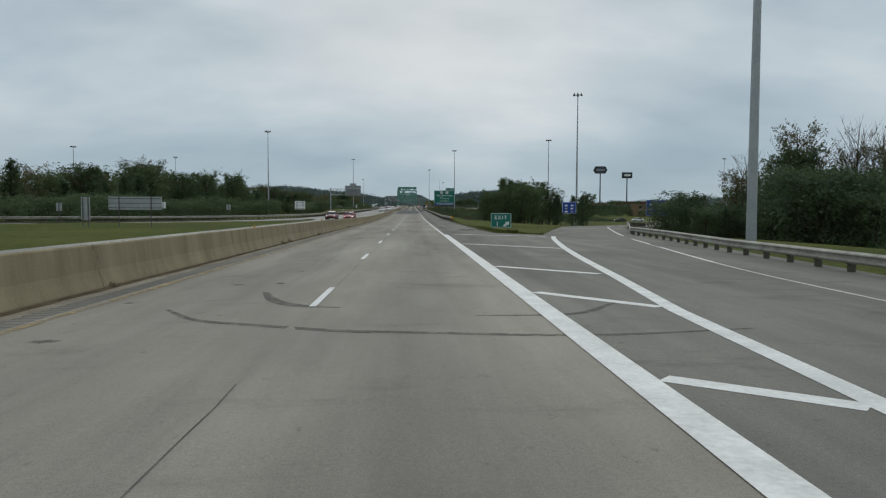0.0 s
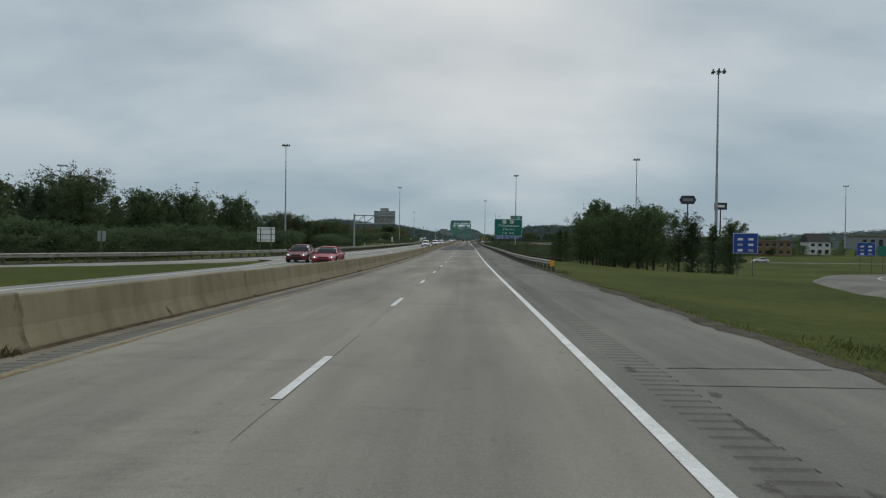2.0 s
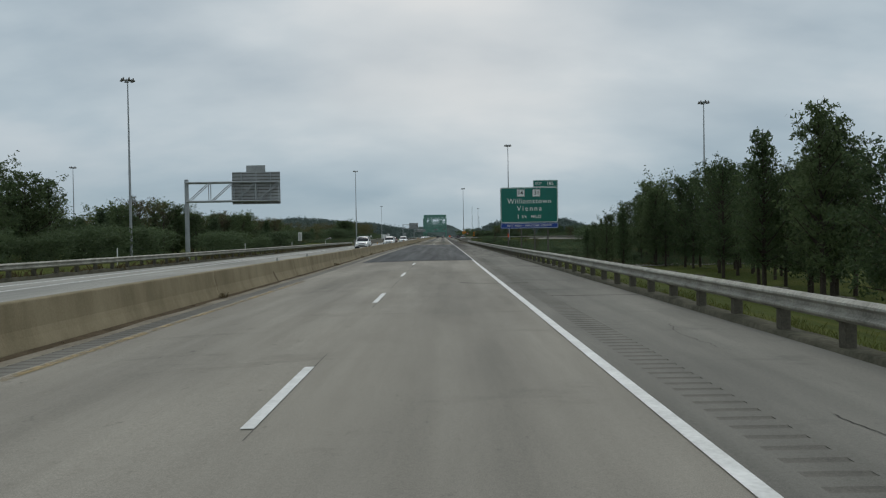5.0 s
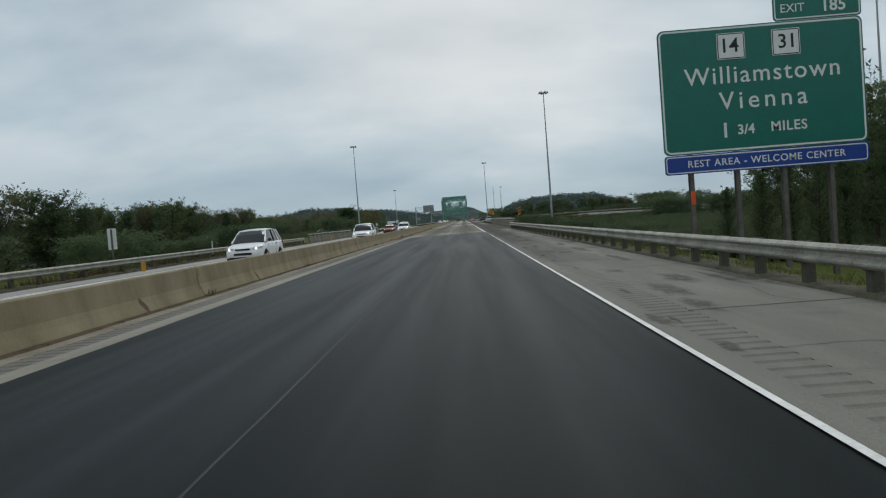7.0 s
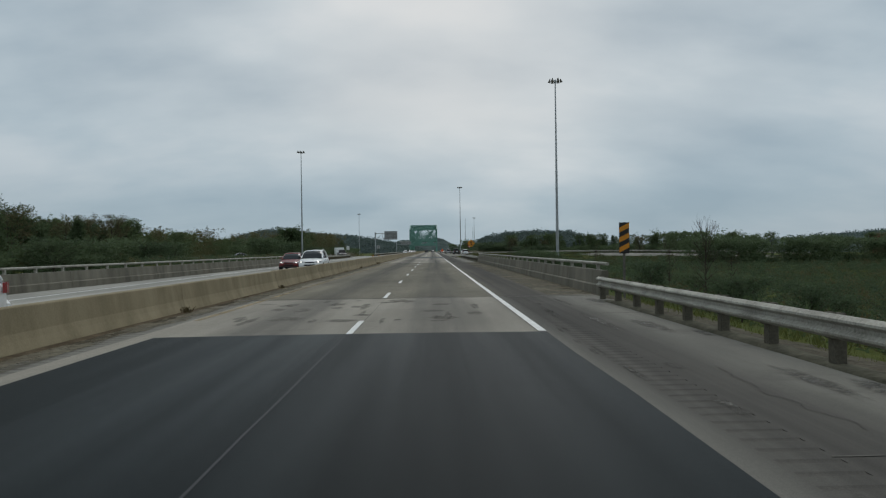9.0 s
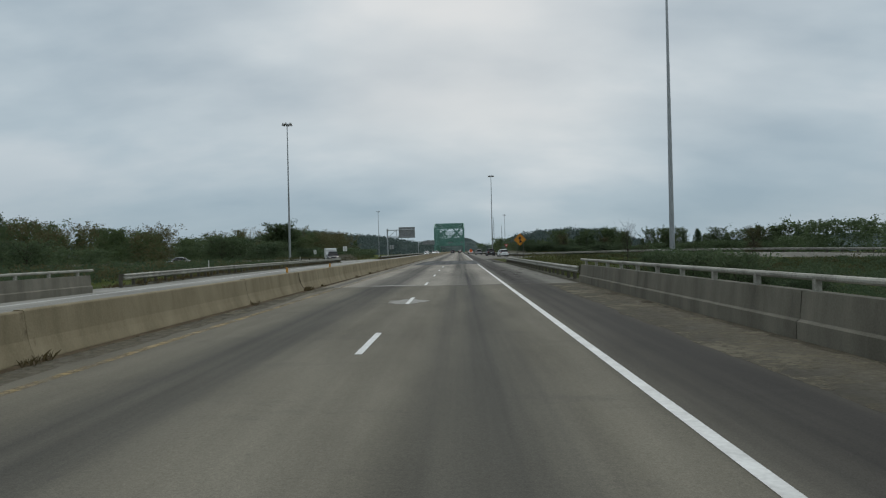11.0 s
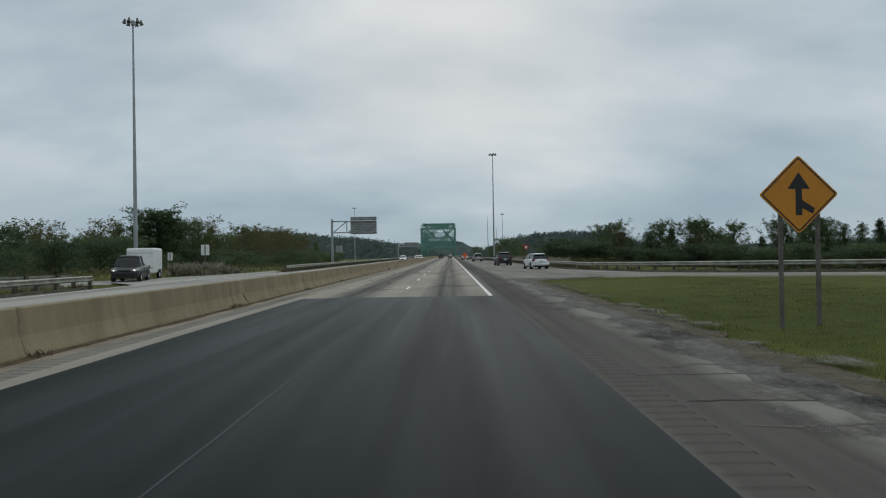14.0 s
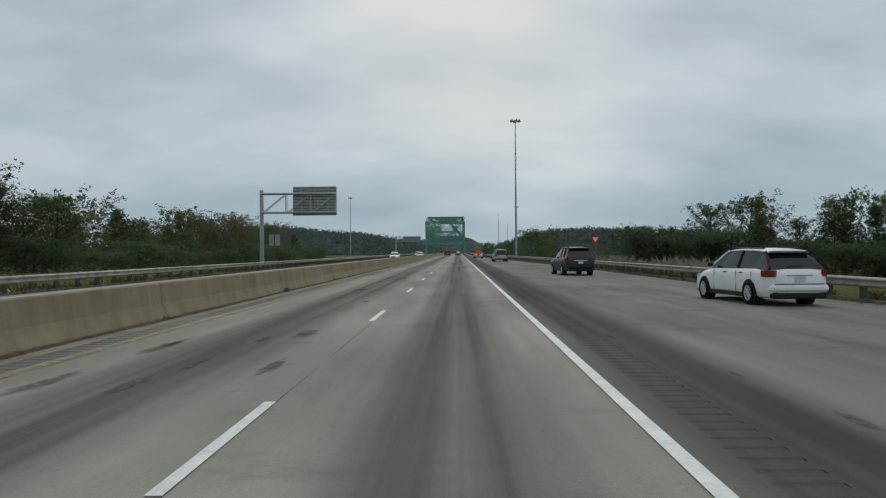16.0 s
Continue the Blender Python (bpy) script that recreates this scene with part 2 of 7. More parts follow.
def grass_material():
    m, nt, b, oc = material("grass", 0.9)
    f1, f2, f3 = noise_tex(nt, oc, 0.06, 5.0), noise_tex(nt, oc, 1.3, 6.0, 0.7), noise_tex(nt, oc, 22.0, 3.0)
    f = mathn(nt, "ADD", mathn(nt, "ADD", mathn(nt, "MULTIPLY", f1, 0.4), mathn(nt, "MULTIPLY", f2, 0.35)), mathn(nt, "MULTIPLY", f3, 0.25))
    nt.links.new(ramp(nt, f, [(0.36, (0.034, 0.048, 0.010)), (0.5, (0.068, 0.086, 0.016)), (0.64, (0.136, 0.130, 0.032))]), b.inputs["Base Color"])
    bump(nt, b, mathn(nt, "ADD", f2, f3), 0.8, 0.08)
    return m


GRASS = grass_material()


def leaf_material(name, dark, light):
    m, nt, b, oc = material(name, 0.75)
    g = nt.nodes.new("ShaderNodeNewGeometry").outputs["Random Per Island"]
    r = nt.nodes.new("ShaderNodeObjectInfo").outputs["Random"]
    f = mathn(nt, "ADD", mathn(nt, "MULTIPLY", g, 0.5), mathn(nt, "MULTIPLY", r, 0.5))
    c = ramp(nt, f, [(0.1, dark), (0.9, light)])
    nt.links.new(c, b.inputs["Base Color"])
    # thin leaves let some light through
    tr_ = node(nt, "ShaderNodeBsdfTranslucent", Color=c)
    ms = nt.nodes.new("ShaderNodeMixShader")
    ms.inputs[0].default_value = 0.48
    nt.links.new(b.outputs[0], ms.inputs[1])
    nt.links.new(tr_.outputs[0], ms.inputs[2])
    nt.links.new(ms.outputs[0], nt.nodes["Material Output"].inputs[0])
    return m


LEAF = leaf_material("leaf_green", (0.050, 0.079, 0.036), (0.120, 0.160, 0.071))
LEAF_PINE = leaf_material("leaf_dark", (0.053, 0.082, 0.046), (0.117, 0.160, 0.079))
LEAF_DRY = leaf_material("leaf_autumn", (0.064, 0.064, 0.031), (0.142, 0.132, 0.064))
# distant woodland: aerial haze is mixed into the green as a pale blue tint
FAR_WOOD_HAZED = speckled("far_wood_hazed", (0.045, 0.066, 0.064), (0.085, 0.112, 0.104), 0.05, 0.9, 0, 0.4, 0.0)


# hill treetops, lightened and blued in the colour to stand for haze
HILL_LEAF_HAZED = leaf_material("hill_leaf_hazed", (0.072, 0.102, 0.094), (0.125, 0.165, 0.150))


# ---- mesh helpers ----
def mesh_of(bm, name, mats, smooth=False):
    me = bpy.data.meshes.new(name)
    bm.to_mesh(me)
    bm.free()
    for m in mats if isinstance(mats, (list, tuple)) else [mats]:
        me.materials.append(m)
    if smooth:
        for p in me.polygons:
            p.use_smooth = True
    return me


def part(name, bm, mats, parent=None, label="", smooth=False, at=None):
    ob = new(name, mesh_of(bm, name, mats, smooth) if isinstance(bm, bmesh.types.BMesh) else bm)
    ob.parent = parent
    if at is not None:
        ob.matrix_basis = at
    if label:
        ob["label"] = label
    return ob


def empty(name, m, label, category, group="", kind=""):
    ob = tagged(new(name), label, category, group, kind)
    ob.empty_display_size = 0.2
    ob.matrix_basis = m
    return ob


def box(bm, c, s, m=None, bevel=0.0, mi=0):
    geo = bmesh.ops.create_cube(bm, size=1.0, matrix=Matrix.Translation(c) @ Matrix.Diagonal((*s, 1)))
    vs = geo["verts"]
    fs = {f for v in vs for f in v.link_faces}
    for f in fs:
        f.material_index = mi
    if bevel:
        es = {e for v in vs for e in v.link_edges}
        out = bmesh.ops.bevel(bm, geom=list(es), offset=bevel, segments=1, affect="EDGES")
        vs = list({v for f in out["faces"] for v in f.verts} | {v for v in vs if v.is_valid})
    if m is not None:
        bmesh.ops.transform(bm, matrix=m, verts=vs)
    return bm


def rod(bm, a, b, r0, r1=None, seg=8, mi=0):
    a, b = Vector(a), Vector(b)
    d = b - a
    m = Matrix.Translation((a + b) / 2) @ d.to_track_quat("Z", "Y").to_matrix().to_4x4()
    geo = bmesh.ops.create_cone(bm, cap_ends=True, segments=seg, radius1=r0, radius2=r0 if r1 is None else r1, depth=d.length, matrix=m)
    for f in {f for v in geo["verts"] for f in v.link_faces}:
        f.material_index = mi
    return bm


def sections(rows, closed=False, mi=None):
    """A skin through rows of points of equal number."""
    bm = bmesh.new()
    vs = [[bm.verts.new(p) for p in r] for r in rows]
    n = len(rows[0])
    for a, b in zip(vs, vs[1:]):
        for i in range(n if closed else n - 1):
            j = (i + 1) % n
            f = bm.faces.new((a[i], a[j], b[j], b[i]))
            if mi:
                f.material_index = mi[i]
    if closed:
        bm.faces.new(vs[0][::-1])
        bm.faces.new(vs[-1])
    bmesh.ops.recalc_face_normals(bm, faces=bm.faces)
    return bm


def road_z(y):
    if y > 160:
        return 0.0
    if y > 100:
        return 0.009 * (160 - y) ** 2 / 120
    return 0.27 + 0.009 * (100 - max(y, -200))


def tilt(x, y):
    """Cross fall of the left lane towards the median."""
    if x > -3.66 or x < -8.95:
        return 0.0
    return -0.024 * (-3.66 - x) * lerp_table([(0, 1.0), (110, 1.15), (205, 1.1), (236, 0.15), (290, 0.1), (320, 0.0)], y)


def along(points, step):
    """Points on a polyline at even steps, with headings."""
    pts = [Vector(p) for p in points]
    out, carry = [], 0.0
    for a, b in zip(pts, pts[1:]):
        d = b - a
        t = carry
        while t < d.length:
            out.append((a + d * (t / d.length), math.atan2(d.y, d.x)))
            t += step
        carry = t - d.length
    return out


def smooth_line(points, n=8):
    """A Catmull-Rom line through points."""
    p = [Vector(q) for q in points]
    p = [p[0] * 2 - p[1], *p, p[-1] * 2 - p[-2]]
    out = []
    for a, b, c, d in zip(p, p[1:], p[2:], p[3:]):
        for k in range(n):
            t = k / n
            out.append(0.5 * (2 * b + (c - a) * t + (2 * a - 5 * b + 4 * c - d) * t * t + (3 * b - a - 3 * c + d) * t ** 3))
    out.append(p[-2])
    return out


def lerp_table(table, y):
    return float(np.interp(y, [a for a, _ in table], [b for _, b in table]))


def span(a, b, step):
    n = max(1, round((b - a) / step))
    return [a + (b - a) * i / n for i in range(n + 1)]


def strip(name, x0, x1, ys, dz, mats, parent=None, label="", cols=1):
    f0 = x0 if callable(x0) else (lambda y: x0)
    f1 = x1 if callable(x1) else (lambda y: x1)
    rows = []
    for y in ys:
        a, b = f0(y), f1(y)
        xs = [a + (b - a) * i / cols for i in range(cols + 1)]
        rows.append([(x, y, road_z(y) + dz + tilt(x, y)) for x in xs])
    bm = sections(rows)
    for f in bm.faces:
        if f.normal.z < 0:
            f.normal_flip()
    return part(name, bm, mats, parent, label)


# ---- ground ----
def ground_z(x, y):
    z = road_z(min(max(y, -200), 2000)) - 0.10
    right = lerp_table([(-100, 24), (40, 20), (95, 18), (112, 6), (130, 4.2), (310, 4.2), (385, 4.4), (425, 5.0), (445, 30), (600, 16), (900, 12)], y)
    depth = lerp_table([(-100, 1.0), (60, 1.6), (150, 3.4), (300, 3.8), (390, 3.2), (440, 1.0), (600, 1.5), (800, 4.0)], y)
    if x > right:
        z -= min((x - right) * 0.22, depth)
    left = lerp_table([(-100, -60), (100, -50), (150, -24), (300, -21), (470, -60), (540, -45), (600, -24)], y)
    if x < left:
        z -= min((left - x) * 0.2, 1.8)
    if 40 < y < 176 and 5 < x < 90:
        # fill between the carriageway and the exit ramp
        rx = lerp_table([(40, 8), (67, 13.4), (86, 18), (105, 23.5), (124, 29.5), (140, 35.5), (152, 43), (160, 54), (166, 75), (176, 90)], y)
        rz = lerp_table([(40, 0), (67, -0.05), (86, -0.2), (105, -0.5), (124, -0.9), (140, -1.2), (152, -1.4), (160, -1.6), (166, -1.8), (176, -2.2)], y)
        q = min(1.0, max(0.0, (x - 5) / max(rx - 4 - 5, 1.0)))
        fill = road_z(y) - 0.12 + (rz - 0.22) * q - 0.35 * math.sin(math.pi * q)
        keep = min(1.0, max(0.0, (rx + 11 - x) / 5)) * min(1.0, max(0.0, (176 - y) / 22)) * min(1.0, (y - 40) / 10)
        z = z + (fill - z) * keep
    if 420 < y < 505 and x > 4.5:
        q = min((x - 4.5) / 8, 1.0)
        z += 0.40 * q * q * (3 - 2 * q) * min(1.0, max(0.0, (486 - y) / 22), (y - 420) / 15)
    far = max(abs(x) - 300, y - 1300, 0)
    return z - min(far * 0.01, 3.0)


def ground():
    xs = [-4500, -2500, -1200, -600, -350, -220, -160, -120, -95, *range(-80, -18, 4), -18, -14, -9, -4, 1, 3.2, *[4 + 1.5 * i for i in range(12)], *range(24, 84, 4), 95, 120, 160, 220, 350, 600, 1200, 2500, 4500]
    ys = [-4000, -1500, -600, -300, *range(-200, 720, 6), *range(720, 1300, 40), 1500, 2200, 4500]
    rows = [[(x, y, ground_z(x, y) + (0.12 * noise.noise((x * 0.1, y * 0.1, 3.0)) if not -20 < x < 4 else -0.1)) for x in xs] for y in ys]
    bm = sections(rows)
    for f in bm.faces:
        if f.normal.z < 0:
            f.normal_flip()
        f.smooth = True
    return tagged(part("ground", bm, GRASS), "mown green roadside grass and rough fields", "ground", kind="structure")


ground()

YS = span(-80, 1000, 4)

# carriageway of the camera: lanes, rumble strips, shoulders
road = empty("road", pose(0, 0, 0), "worn grey concrete interstate carriageway with two lanes", "road", kind="structure")
strip("lane_surface", -7.66, -3.66, YS, 0.0, CONCRETE, road, "worn grey concrete with a dark oily lane centre", 3)
strip("lane_surface", -3.66, 0.0, YS, 0.0, CONCRETE, road, "worn grey concrete with a dark oily lane centre", 3)
strip("inner_shoulder", 0.0, 0.35, YS, 0.0, SHOULDER, road, "stained concrete beside the edge line")


def right_edge(y):
    return lerp_table([(-80, 3.4), (-20, 6.0), (0, 8.6), (14, 9.0), (20, 9.9), (30, 11.0), (41, 12.4), (47, 13.4), (50.5, 6.2), (54, 3.9), (60, 3.5), (300, 3.4), (470, 3.3), (477, 3.4), (480, 6.0), (482, 9.5), (505, 9.6), (560, 9.0), (660, 5.0), (720, 3.3), (1000, 3.3)], y)


strip("shoulder_surface", 0.84, right_edge, sorted(YS + [47, 48.5, 50.5, 52, 54, 477, 478.5, 480, 481, 482]), 0.0, SHOULDER, road, "stained concrete shoulder", 4)
edge_ys = sorted(YS + [47, 48.5, 50.5, 52, 54, 477, 478.5, 480, 481, 482])
rim_bm = sections([[(right_edge(y), y, road_z(y)), (right_edge(y) + 0.04, y - 0.03, road_z(y) - 0.05), (right_edge(y) + 0.06, y - 0.05, road_z(y) - 0.4)] for y in edge_ys])
part("pavement_edge", rim_bm, SHOULDER, road, "broken concrete pavement edge")
strip("median_shoulder", -8.75, -8.12, YS, 0.0, SILTED, road, "narrow concrete median shoulder")


def rumble(name, x0, x1, y0, y1):
    """A strip of pavement with milled cross grooves."""
    bm = bmesh.new()
    y, pitch = y0, 0.31
    prev = None
    while y < y1:
        for dy, dz in ((0.0, 0.0), (0.19, 0.0), (0.23, -0.007), (0.275, -0.007)):
            z = road_z(y + dy) + dz
            a, b = bm.verts.new((x0, y + dy, z + tilt(x0, y))), bm.verts.new((x1, y + dy, z + tilt(x1, y)))
            if prev:
                f = bm.faces.new((prev[0], prev[1], b, a))
                f.material_index = 0 if (dz == 0 and dy == 0.19) else 1
            prev = (a, b)
        for x in (x0, x1):
            zr = road_z(y) + tilt(x, y)
            end = bm.faces.new([bm.verts.new((x, y + dy, zr + dz)) for dy, dz in ((0.185, 0.0), (0.23, -0.008), (0.275, -0.008), (0.315, 0.0))])
            end.material_index = 1
        y += pitch
    return tagged(part(name, bm, [SHOULDER, GROOVE], road, "milled rumble strip grooves"), kind="stuff")


strip("rumble_filler", 0.35, 0.84, span(-80, 53, 7), 0.0, SHOULDER, road)
rumble("rumble_strip", 0.35, 0.84, 53, 620)
rumble("rumble_strip", -8.12, -7.66, -20, 620)
strip("rumble_filler", 0.35, 0.84, span(620, 1000, 20), 0.0, SHOULDER, road)
strip("rumble_filler", -8.12, -7.66, span(620, 1000, 20), 0.0, SHOULDER, road)

DECK = road_material("deck_concrete", (0.128, 0.118, 0.094), (0.238, 0.220, 0.176), 0.95, 0.45)
strip("bridge_deck", -8.56, -3.66, span(313.3, 380.5, 4), 0.0045, DECK, road, "dark silty concrete bridge deck", 3)
strip("bridge_deck", -3.66, 3.36, span(313.3, 380.5, 4), 0.0045, DECK, road, "dark silty concrete bridge deck", 4)
# two asphalt overlays
for y0, y1 in ((213.9, 302.6), (431.2, 459.6)):
    bm = bmesh.new()
    rows = []
    for y in span(y0, y1, 3):
        rows.append([(-7.25 + 0.05 * noise.noise((y * 0.3, 1, 0)), y + 0.10 * noise.noise((y, 5, 0)), 0.006), (-5.4, y, 0.014), (-3.66, y, 0.016), (-1.8, y, 0.014), ((0.02 if y0 < 400 else 0.31) + 0.07 * noise.noise((y * 0.4, 2, 0)), y, 0.006)])
    bm.free()
    bm = sections([[(x, y, z + tilt(x, y)) for x, y, z in row] for row in rows])
    for f in bm.faces:
        if f.normal.z < 0:
            f.normal_flip()
    part("asphalt_overlay", bm, ASPHALT, road, "dark fresh asphalt overlay")

# markings
dash = bmesh.new()
box(dash, (0, 1.525, 0.004), (0.12, 3.05, 0.006), bevel=0.002)
dash_me = mesh_of(dash, "lane_dash", WHITE_PAINT)
for k in range(-2, 70):
    y = 12.1 + 12.192 * k if k < 24 else (302.2 + 11.1 * (k - 24) if k < 30 else 368.8 + 12.192 * (k - 30))
    if 213 < y < 301 or 429 < y < 458:
        continue
    part("lane_dash", dash_me, None, road, at=pose(-3.66, y, road_z(y) + 0.0055, math.degrees((road_z(y + 3) - road_z(y)) / 3)))


def edge_w(y):
    return 0.23 if y < 49.9 else 0.03


for y0, y1 in ((-40, 213.8), (214, 268.0), (269.2, 276.5), (277.0, 279.4), (281.2, 288.0), (289.1, 290.2), (302.7, 431.0), (459.7, 900)):
    on = 0.018 if 213.9 < y0 < 300 else 0.006
    x0 = -0.03 if 213.9 < y0 < 300 else -0.12
    on += 0.004
    strip("edge_line", x0, edge_w if not 213.9 < y0 < 300 else 0.04, sorted(span(y0, y1, 4) + ([49.8, 50.0] if y0 < 0 else [])), on, WHITE_PAINT, road, "solid white edge line")
for y0, y1 in ((-40, 194.5), (306, 428), (461, 900)):
    strip("yellow_line", lambda y: -7.58 + 0.05 * noise.noise((y * 0.9, 0, 2)), lambda y: -7.40 + 0.04 * noise.noise((y * 0.8, 4, 2)), span(y0, y1, 4), 0.009, YELLOW_PAINT, road, "faded yellow edge line")

GORE = [(0.6, -12), (1.75, 5.9), (2.1, 11.6), (2.7, 16.8), (3.6, 25.5), (4.4, 32.2), (5.7, 41.5), (6.6, 46.8)]
strip("gore_line", lambda y: lerp_table([(b, a) for a, b in GORE], y) - 0.13, lambda y: lerp_table([(b, a) for a, b in GORE], y) + 0.15, span(-12, 46.8, 3), 0.006, WHITE_PAINT, road, "wide white gore line")
for (xa, ya), (xb, yb) in (((0.3, 6.7), (1.6, 5.6)), ((0.3, 14.3), (2.0, 12.0)), ((0.3, 21.2), (2.6, 18.6)), ((0.3, 36.2), (4.2, 31.6)), ((0.7, 51.0), (6.2, 46.7))):
    d = Vector((xb - xa, yb - ya, 0)).normalized()
    nrm = Vector((-d.y, d.x, 0)) * 0.14
    bm = sections([[Vector((xa, ya, road_z(ya) + 0.005)) + s * nrm for s in (-1, 1)], [Vector((xb, yb, road_z(yb) + 0.005)) + s * nrm for s in (-1, 1)]])
    part("chevron_stripe", bm, WHITE_PAINT, road)


def ramp_road(name, centre, lw, rw, label, line=None, skirt=(1.6, 0.5)):
    """A ramp along a line of (x, y, height over the main road): lw and rw are its widths to both sides."""
    pts = smooth_line(centre, 8)
    rows, left, right = [], [], []
    for i, p in enumerate(pts):
        d = (pts[min(i + 1, len(pts) - 1)] - pts[max(i - 1, 0)])
        n = Vector((d.y, -d.x, 0)).normalized()
        z = Vector((0, 0, road_z(p.y)))
        k = min(1.0, max(0.15, (p.y - 60) / 40)) if skirt[1] > 1 else 1.0
        rows.append([p + z - n * (lw + skirt[0] * k) - Vector((0, 0, skirt[1] * k)), p + z - n * lw, p + z, p + z + n * rw, p + z + n * (rw + skirt[0] * k) - Vector((0, 0, skirt[1] * k))])
        left.append((p - n * (lw - 0.9), n))
        right.append((p + n * (rw - 1.6), n))
    bm = sections(rows)
    for f in bm.faces:
        if f.normal.z < 0:
            f.normal_flip()
    ob = tagged(part(name, bm, PALE_CONCRETE if name.startswith("far") else SHOULDER), label, "ramp", kind="structure")
    for side, pts2 in ((line or "lr")[0:1] and (("l", left), ("r", right))):
        if line and side not in line:
            continue
        rows = [[p + Vector((0, 0, road_z(p.y) + 0.006)) + n * s for s in (-0.06, 0.06)] for p, n in pts2]
        bm = sections(rows)
        for f in bm.faces:
            if f.normal.z < 0:
                f.normal_flip()
        part("edge_line", bm, WHITE_PAINT, ob)
    return ob


EXIT = [(3.6, -4, -0.006), (4.3, 12.8, -0.006), (5.1, 21.9, -0.006), (6.9, 33.7, -0.006), (9.4, 48.5, -0.01), (13.4, 67, -0.05), (18, 86, -0.2), (23.5, 105, -0.5), (29.5, 124, -0.9), (35.5, 140, -1.2), (43, 152, -1.4), (54, 160, -1.6), (75, 166, -1.8), (140, 172, -2.2)]
ramp_road("exit_ramp", EXIT, 2.9, 3.6, "curving concrete exit ramp with white edge lines", "r", (0.9, 0.4))
ramp_road("entrance_ramp", [(160, 420, -2.4), (110, 426, -1.9), (80, 434, -1.2), (58, 444, -0.3), (42, 455, 0.25), (30, 464, 0.34), (21, 471, 0.25), (14.5, 478, 0.15), (10.2, 486, 0.07), (7.6, 498, 0.03), (6.6, 512, -0.05)], 2.8, 3.4, "concrete entrance ramp joining the carriageway", "r")

# opposite carriageway
opposite = empty("opposite_road", pose(0, 0, 0), "concrete carriageway beyond the median barrier", "road", kind="structure")
OPP = [(-80, -17.6), (120, -17.6), (133, -19.0), (136, -21.5), (170, -20.4), (215, -18.9), (310, -18.8), (385, -20.8), (478, -21.3), (486, -27), (506, -22), (512, -18.6), (1000, -18.6)]
strip("lane_surface", lambda y: lerp_table(OPP, y), -9.0, sorted(YS + [133, 478, 486, 506, 512]), 0.0, PALE_CONCRETE, opposite, "pale concrete lanes", 4)
for k in range(-2, 70):
    y = 8.0 + 12.192 * k
    part("lane_dash", dash_me, None, opposite, at=pose(-13.2, y, road_z(y) + 0.003, math.degrees((road_z(y + 3) - road_z(y)) / 3)))
strip("edge_line", lambda y: lerp_table([(-80, -16.5), (300, -16.5), (400, -18.2), (465, -20.5), (482, -21.3), (520, -17.0), (900, -16.8)], y) - 0.07, lambda y: lerp_table([(-80, -16.5), (300, -16.5), (400, -18.2), (465, -20.5), (482, -21.3), (520, -17.0), (900, -16.8)], y) + 0.07, span(-80, 900, 6), 0.006, WHITE_PAINT, opposite)
strip("gore_line", lambda y: lerp_table([(134, -19.4), (260, -16.7)], y) - 0.09, lambda y: lerp_table([(134, -19.4), (260, -16.7)], y) + 0.09, span(134, 260, 6), 0.006, WHITE_PAINT, opposite)
strip("yellow_line", -9.85, -9.73, span(-80, 900, 6), 0.006, YELLOW_PAINT, opposite)
ramp_road("far_ramp", [(-19.5, 180, -0.02), (-20.5, 155, -0.02), (-23.5, 134, -0.03), (-30, 117, -0.05), (-40, 104, -0.08), (-56, 92, -0.1), (-90, 78, -0.1), (-160, 66, -0.1)], 2.2, 2.2, "curving concrete ramp beyond the grass median", "r")
ramp_road("far_exit_ramp", [(-19.5, 520, -0.02), (-21.5, 504, -0.02), (-25.5, 489, -0.02), (-33, 477, -0.02), (-46, 468, -0.02), (-66, 462, -0.02), (-120, 455, -0.02)], 2.6, 2.8, "curving concrete exit ramp of the far carriageway", "l")

# ---- median barrier ----
barrier = empty("median_barrier", pose(0, 0, 0), "tan weathered concrete median barrier with stained joints", "barrier", kind="structure")
PROFILE = [(-0.27, 0.0), (-0.265, 0.06), (-0.19, 0.25), (-0.15, 0.38), (-0.09, 0.835), (-0.07, 0.86), (0.07, 0.86), (0.09, 0.835), (0.15, 0.38), (0.19, 0.25), (0.265, 0.06), (0.27, 0.0)]
seg_len = 12.192
bm = sections([[(x, y, z) for x, z in PROFILE] for y in (0.0, seg_len - 0.006)], closed=True)
seg_me = mesh_of(bm, "barrier_segment", BARRIER)
for k in range(-6, 76):
    y = 4.0 + seg_len * k
    slope = (road_z(y + seg_len) - road_z(y)) / seg_len
    tall = lerp_table([(50, 1.11), (105, 0.97), (200, 0.95), (228, 0.885), (310, 0.88), (355, 0.95), (392, 1.0)], y)
    part("barrier_segment", seg_me, None, barrier, at=pose(-8.86, y, road_z(y) + tilt(-8.86, y) - 0.01, math.degrees(slope)) @ Matrix.Diagonal((1, 1, tall, 1)))


GAP = plain("dark_joint_gap", (0.028, 0.020, 0.013), 0.9)
bm = sections([[(-8.855 + dx + 0.262 * q, 377.6 + 0.75 * (1 - k) ** 2 * 0.7 + dy, -0.005 + 0.84 * k) for dx, dy in ((0.0, -0.035), (0.006, -0.01), (0.006, 0.02), (0.0, 0.045))] for k, q in ((0.0, 1.02), (0.08, 1.0), (0.3, 0.735), (0.45, 0.585), (0.7, 0.47), (0.97, 0.36))])
part("open_joint", bm, GAP, barrier, "dark open joint in the barrier")
